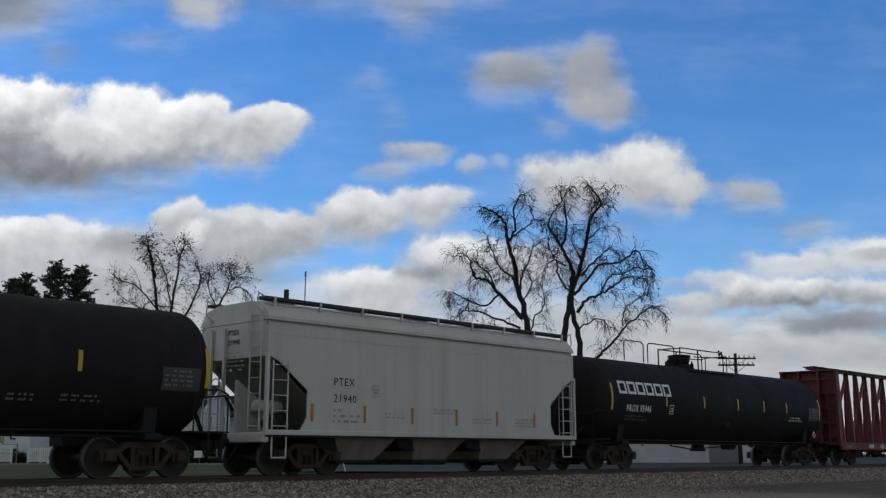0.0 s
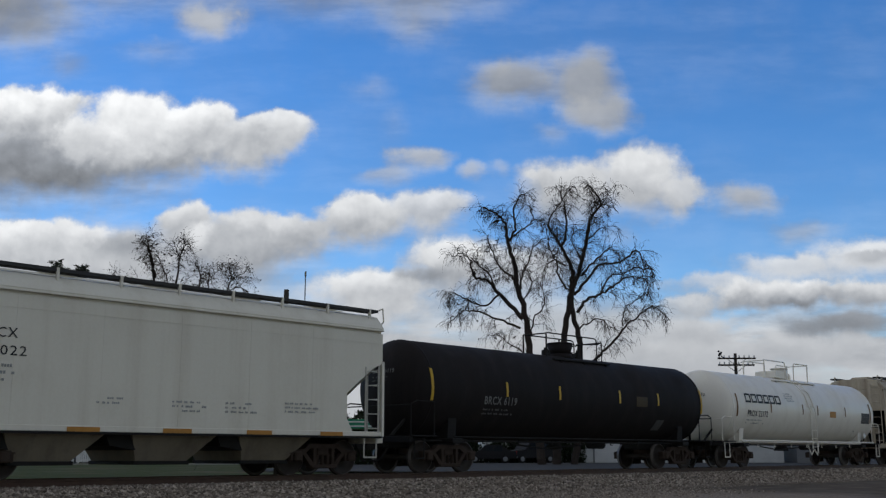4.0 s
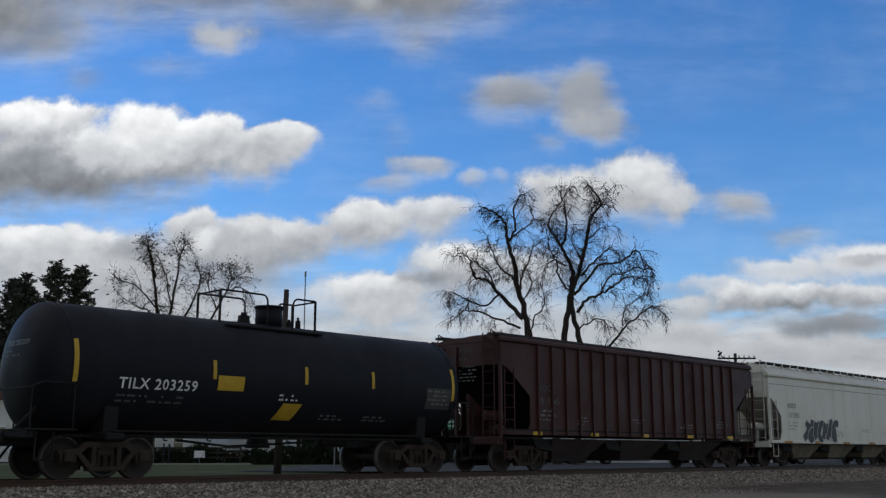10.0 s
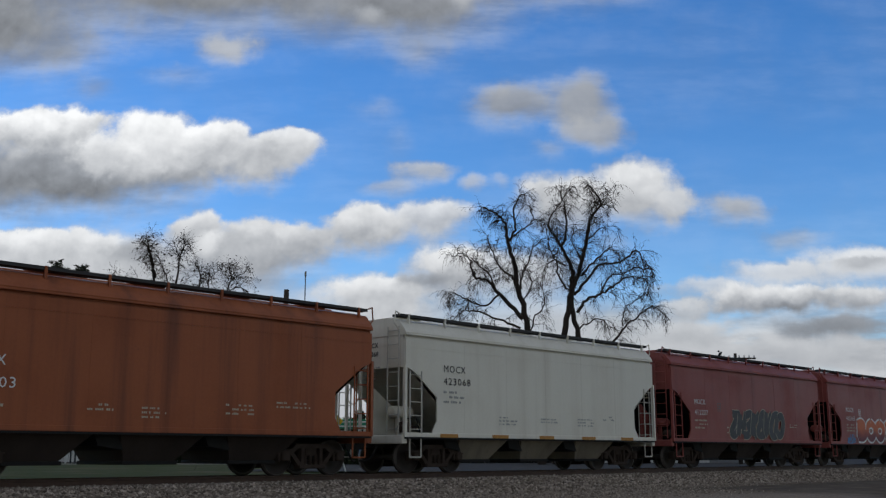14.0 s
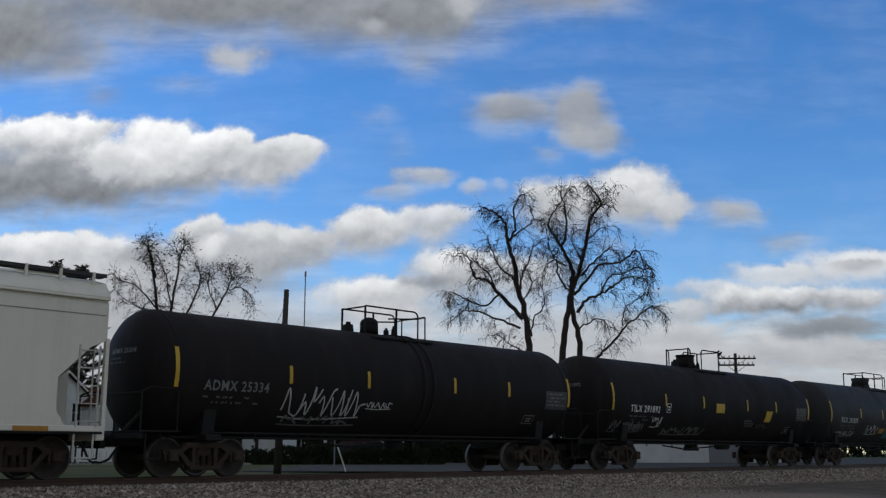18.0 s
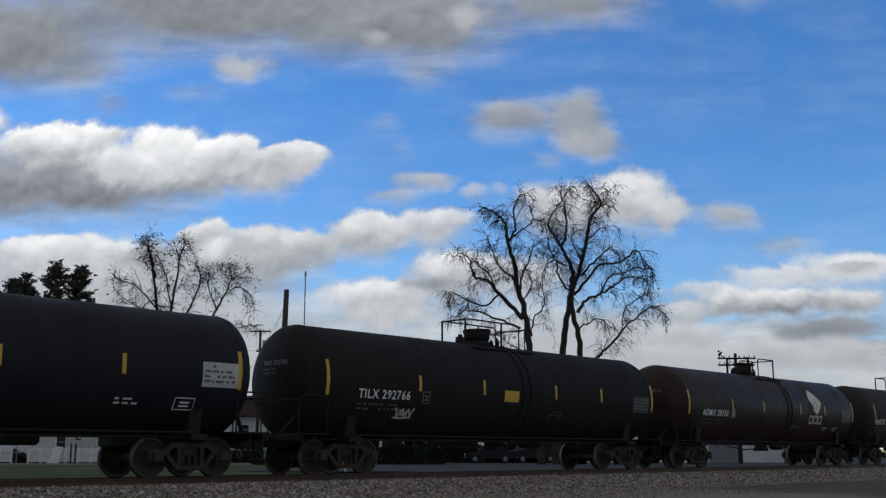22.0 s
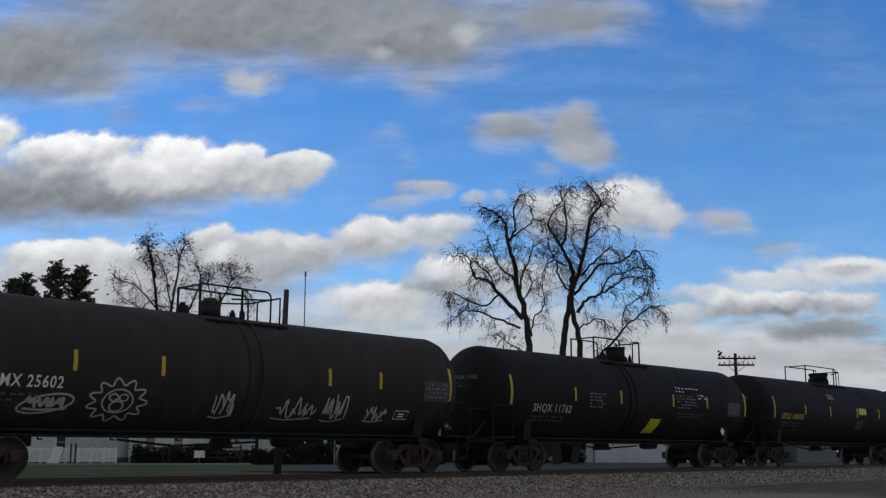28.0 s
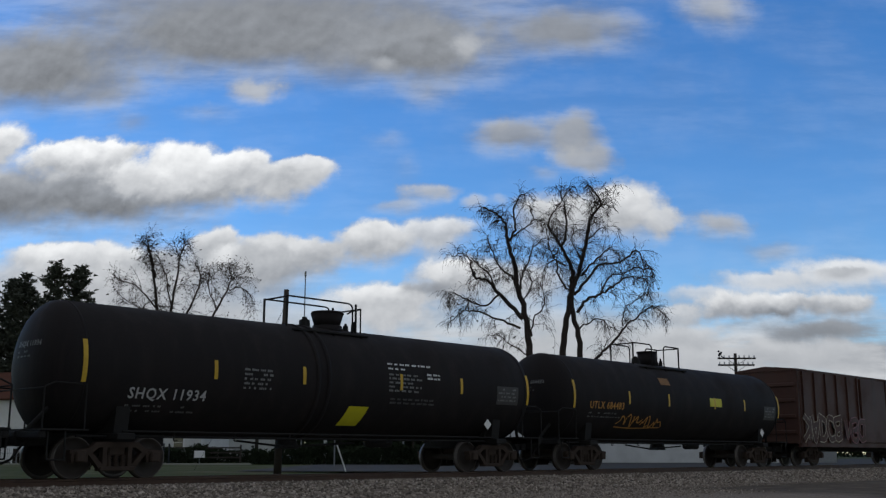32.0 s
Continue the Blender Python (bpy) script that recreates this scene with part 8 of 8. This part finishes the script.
R, z = 1.51, 2.45
T_ = tank_place(R, z)
c = tank_car(471.26, 15.92, "black tank car with white doodle graffiti", "tank_dull", R=R, mark="ADMX 25602", mark_x=1.62, mark_w=1.81, mark_z=1.90, size=0.36, dome="round", dome_x=-0.07, rail=(-0.7, 1.75), belt=0.4, strips=(-0.92, -0.545, -0.28, 0.335, 0.56, 0.905))
ring = [(0.70 + (0.62 + 0.10 * math.cos(11 * a)) * math.cos(a), 0.52 + (0.46 + 0.08 * math.cos(11 * a)) * math.sin(a)) for a in [2 * math.pi * k / 88 for k in range(88)]]
part("doodle", T_(ribbon_bm(ring, 0.045, True), -3.9, 1.28), MAT["spray_white"], c, "white scalloped flower doodle")
for cx, cy, rr in ((0.70, 0.52, 0.36), (0.58, 0.62, 0.10), (0.82, 0.62, 0.10), (0.70, 0.40, 0.16)):
    loop = [(cx + rr * math.cos(a), cy + rr * 0.8 * math.sin(a)) for a in [2 * math.pi * k / 24 for k in range(24)]]
    part("doodle", T_(ribbon_bm(loop, 0.04, True), -3.9, 1.28), MAT["spray_white"], c)
loop = [(0.6 + 0.58 * math.cos(a), 0.25 + 0.22 * math.sin(a) + 0.12 * math.cos(a)) for a in [2 * math.pi * k / 30 for k in range(30)]]
part("doodle", T_(ribbon_bm(loop, 0.05, True), -5.4, 1.38), MAT["spray_white"], c)
scrawl(c, T_, -5.25, 1.48, 0.9, 0.3, "spray_white", 101, 4, 0.07)
for k, (x, w, h) in enumerate(((-0.75, 0.6, 0.65), (1.1, 1.2, 0.6), (2.65, 0.75, 0.8), (4.15, 0.7, 0.45))):
    scrawl(c, T_, x, 1.45, w, h, "spray_white", 110 + k, 4, 0.045)
data_panel(c, T_, 6.14, 2.0, 1.05, 0.58)
framed_box(c, T_, 5.2, 1.5, 0.5, 0.26)

R, z = 1.50, 2.45


def stencilled(u, L, label, mark, mark_z=1.8, dome="pan", yellow=(0.08, 1.29), rail=(-1.5, 1.5), belt=0.6, dome_x=-0.2, far=0.0):
    """The run of black cars with rows of grey stencil and a tilted panel."""
    c = tank_car(u, L, label, R=R, mark=mark, mark_x=1.75, mark_w=2.0, mark_z=mark_z, mark_mat="spray_white", size=0.36, dome=dome, dome_x=dome_x, rail=rail, belt=belt,
                 bars=((-3.28, 2.52, 0.98, 5, "grey_mark"), (1.5 + far, 2.95, 2.15, 1, "white_mark"), (1.5 + far, 2.82, 0.7, 1, "white_mark"), (1.5 + far, 2.66, 1.4, 5, "grey_mark"), (3.0 + far, 2.72, 0.6, 2, "white_mark"), (1.6 + far, 2.0, 1.9, 2, "dim_mark")),
                 panels=((yellow[0], yellow[1], 0.70, 0.64, "bright_yellow", 0.14),))
    data_panel(c, tank_place(R, 2.45), 6.0, 2.02, 1.0, 0.55)
    placard(c, tank_place(R, 2.45), 5.5, 1.25, 0.16)
    return c


stencilled(488.60, 16.0, "black tank car with tilted yellow panel", "SHQX 11762", 1.88, "can", (0.45, 1.30), (-1.6, 1.3), -0.6, 0.45, 0.75)
c = tank_car(505.61, 15.57, "black tank car with yellow lettering", R=R, mark="UTLX 684505", mark_x=1.5, mark_w=2.1, mark_z=2.05, mark_mat="yellow", dome_x=0.9, rail=(-1.6, 2.1), strips=(-0.893, -0.514, -0.178, 0.21, 0.553, 0.90),
             panels=((1.86, 2.42, 0.85, 0.30, "bright_yellow", 0.0), (1.5, 1.68, 0.75, 0.5, "brown_patch", 0.12), (-1.3, 3.02, 0.65, 0.30, "dull_amber", 0.0)), bars=((-6.2, 1.55, 1.6, 2, "brown_patch"),))
data_panel(c, tank_place(R, 2.45), 5.9, 1.92, 1.0, 0.56)
placard(c, tank_place(R, 2.45), 6.15, 1.22, 0.2)
c = stencilled(522.61, 16.10, "black tank car with grey stencil rows", "SHQX 11931", 1.74, "pan", (-1.1, 1.6), (-1.85, 1.45), 0.28, -0.25)
c = stencilled(539.74, 16.06, "black tank car with large tilted yellow panel", "SHQX 11934", 1.76, "pan", (0.05, 1.29), (-1.3, 1.3), -0.8, 0.5)
c = tank_car(556.90, 15.7, "black tank car with yellow lettering and graffiti", R=1.49, mark="UTLX 684483", mark_x=1.5, mark_w=2.0, mark_z=2.07, mark_mat="amber", dome="can", dome_x=-0.5, rail=(-2.2, 1.0), panels=((1.55, 2.36, 0.9, 0.32, "bright_yellow", 0.0), (-1.75, 3.05, 0.65, 0.30, "dull_amber", 0.0)))
scrawl(c, tank_place(1.49, 2.45), -4.5, 1.5, 2.8, 0.5, "amber", 121, 6, 0.05)
data_panel(c, tank_place(1.49, 2.45), 6.0, 1.95, 1.0, 0.56)
placard(c, tank_place(1.49, 2.45), 5.7, 1.25, 0.16)
c = boxcar(566.2, 16.5, "dark red-brown boxcar with white graffiti along its sill")
piece(c, side_place(-1.545), -8.0, 1.1, 3.9, 1.2, 5, "boxcar_brown", "spray_sand", 131, None, 0.05, 0.03)
piece(c, side_place(-1.565), -3.6, 1.1, 2.2, 1.1, 3, "boxcar_brown", "pink", 132, None, 0.05, 0.04)


# ---- motion ----
def motions():
    # the cloud sheet drifts off along the wind
    rows = [(t, Matrix.Translation(WIND * DRIFT * t / 32.0) @ CLOUD_HOME) for t in (0.0, 16.0, 32.0)]
    walk(clouds, rows)
    # the train runs by at an even pace
    for car, u in CARS:
        walk(car, [(t, pose(u - SPEED * t, D, RAIL)) for t in (0.0, 8.0, 16.0, 24.0, 32.0)])
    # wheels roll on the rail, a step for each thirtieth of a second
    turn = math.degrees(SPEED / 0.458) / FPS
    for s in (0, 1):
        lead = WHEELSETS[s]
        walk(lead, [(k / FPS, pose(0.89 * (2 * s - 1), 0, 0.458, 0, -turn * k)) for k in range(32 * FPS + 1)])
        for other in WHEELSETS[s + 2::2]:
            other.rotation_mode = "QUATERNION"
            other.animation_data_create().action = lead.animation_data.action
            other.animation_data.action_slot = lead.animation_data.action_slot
    # traffic in the street behind
    for car, r, t0 in MOVERS:
        walk(car, [(t, facing(r - 3.95 * (t - t0), 79)) for t in (0.0, 16.0, 32.0)])


motions()
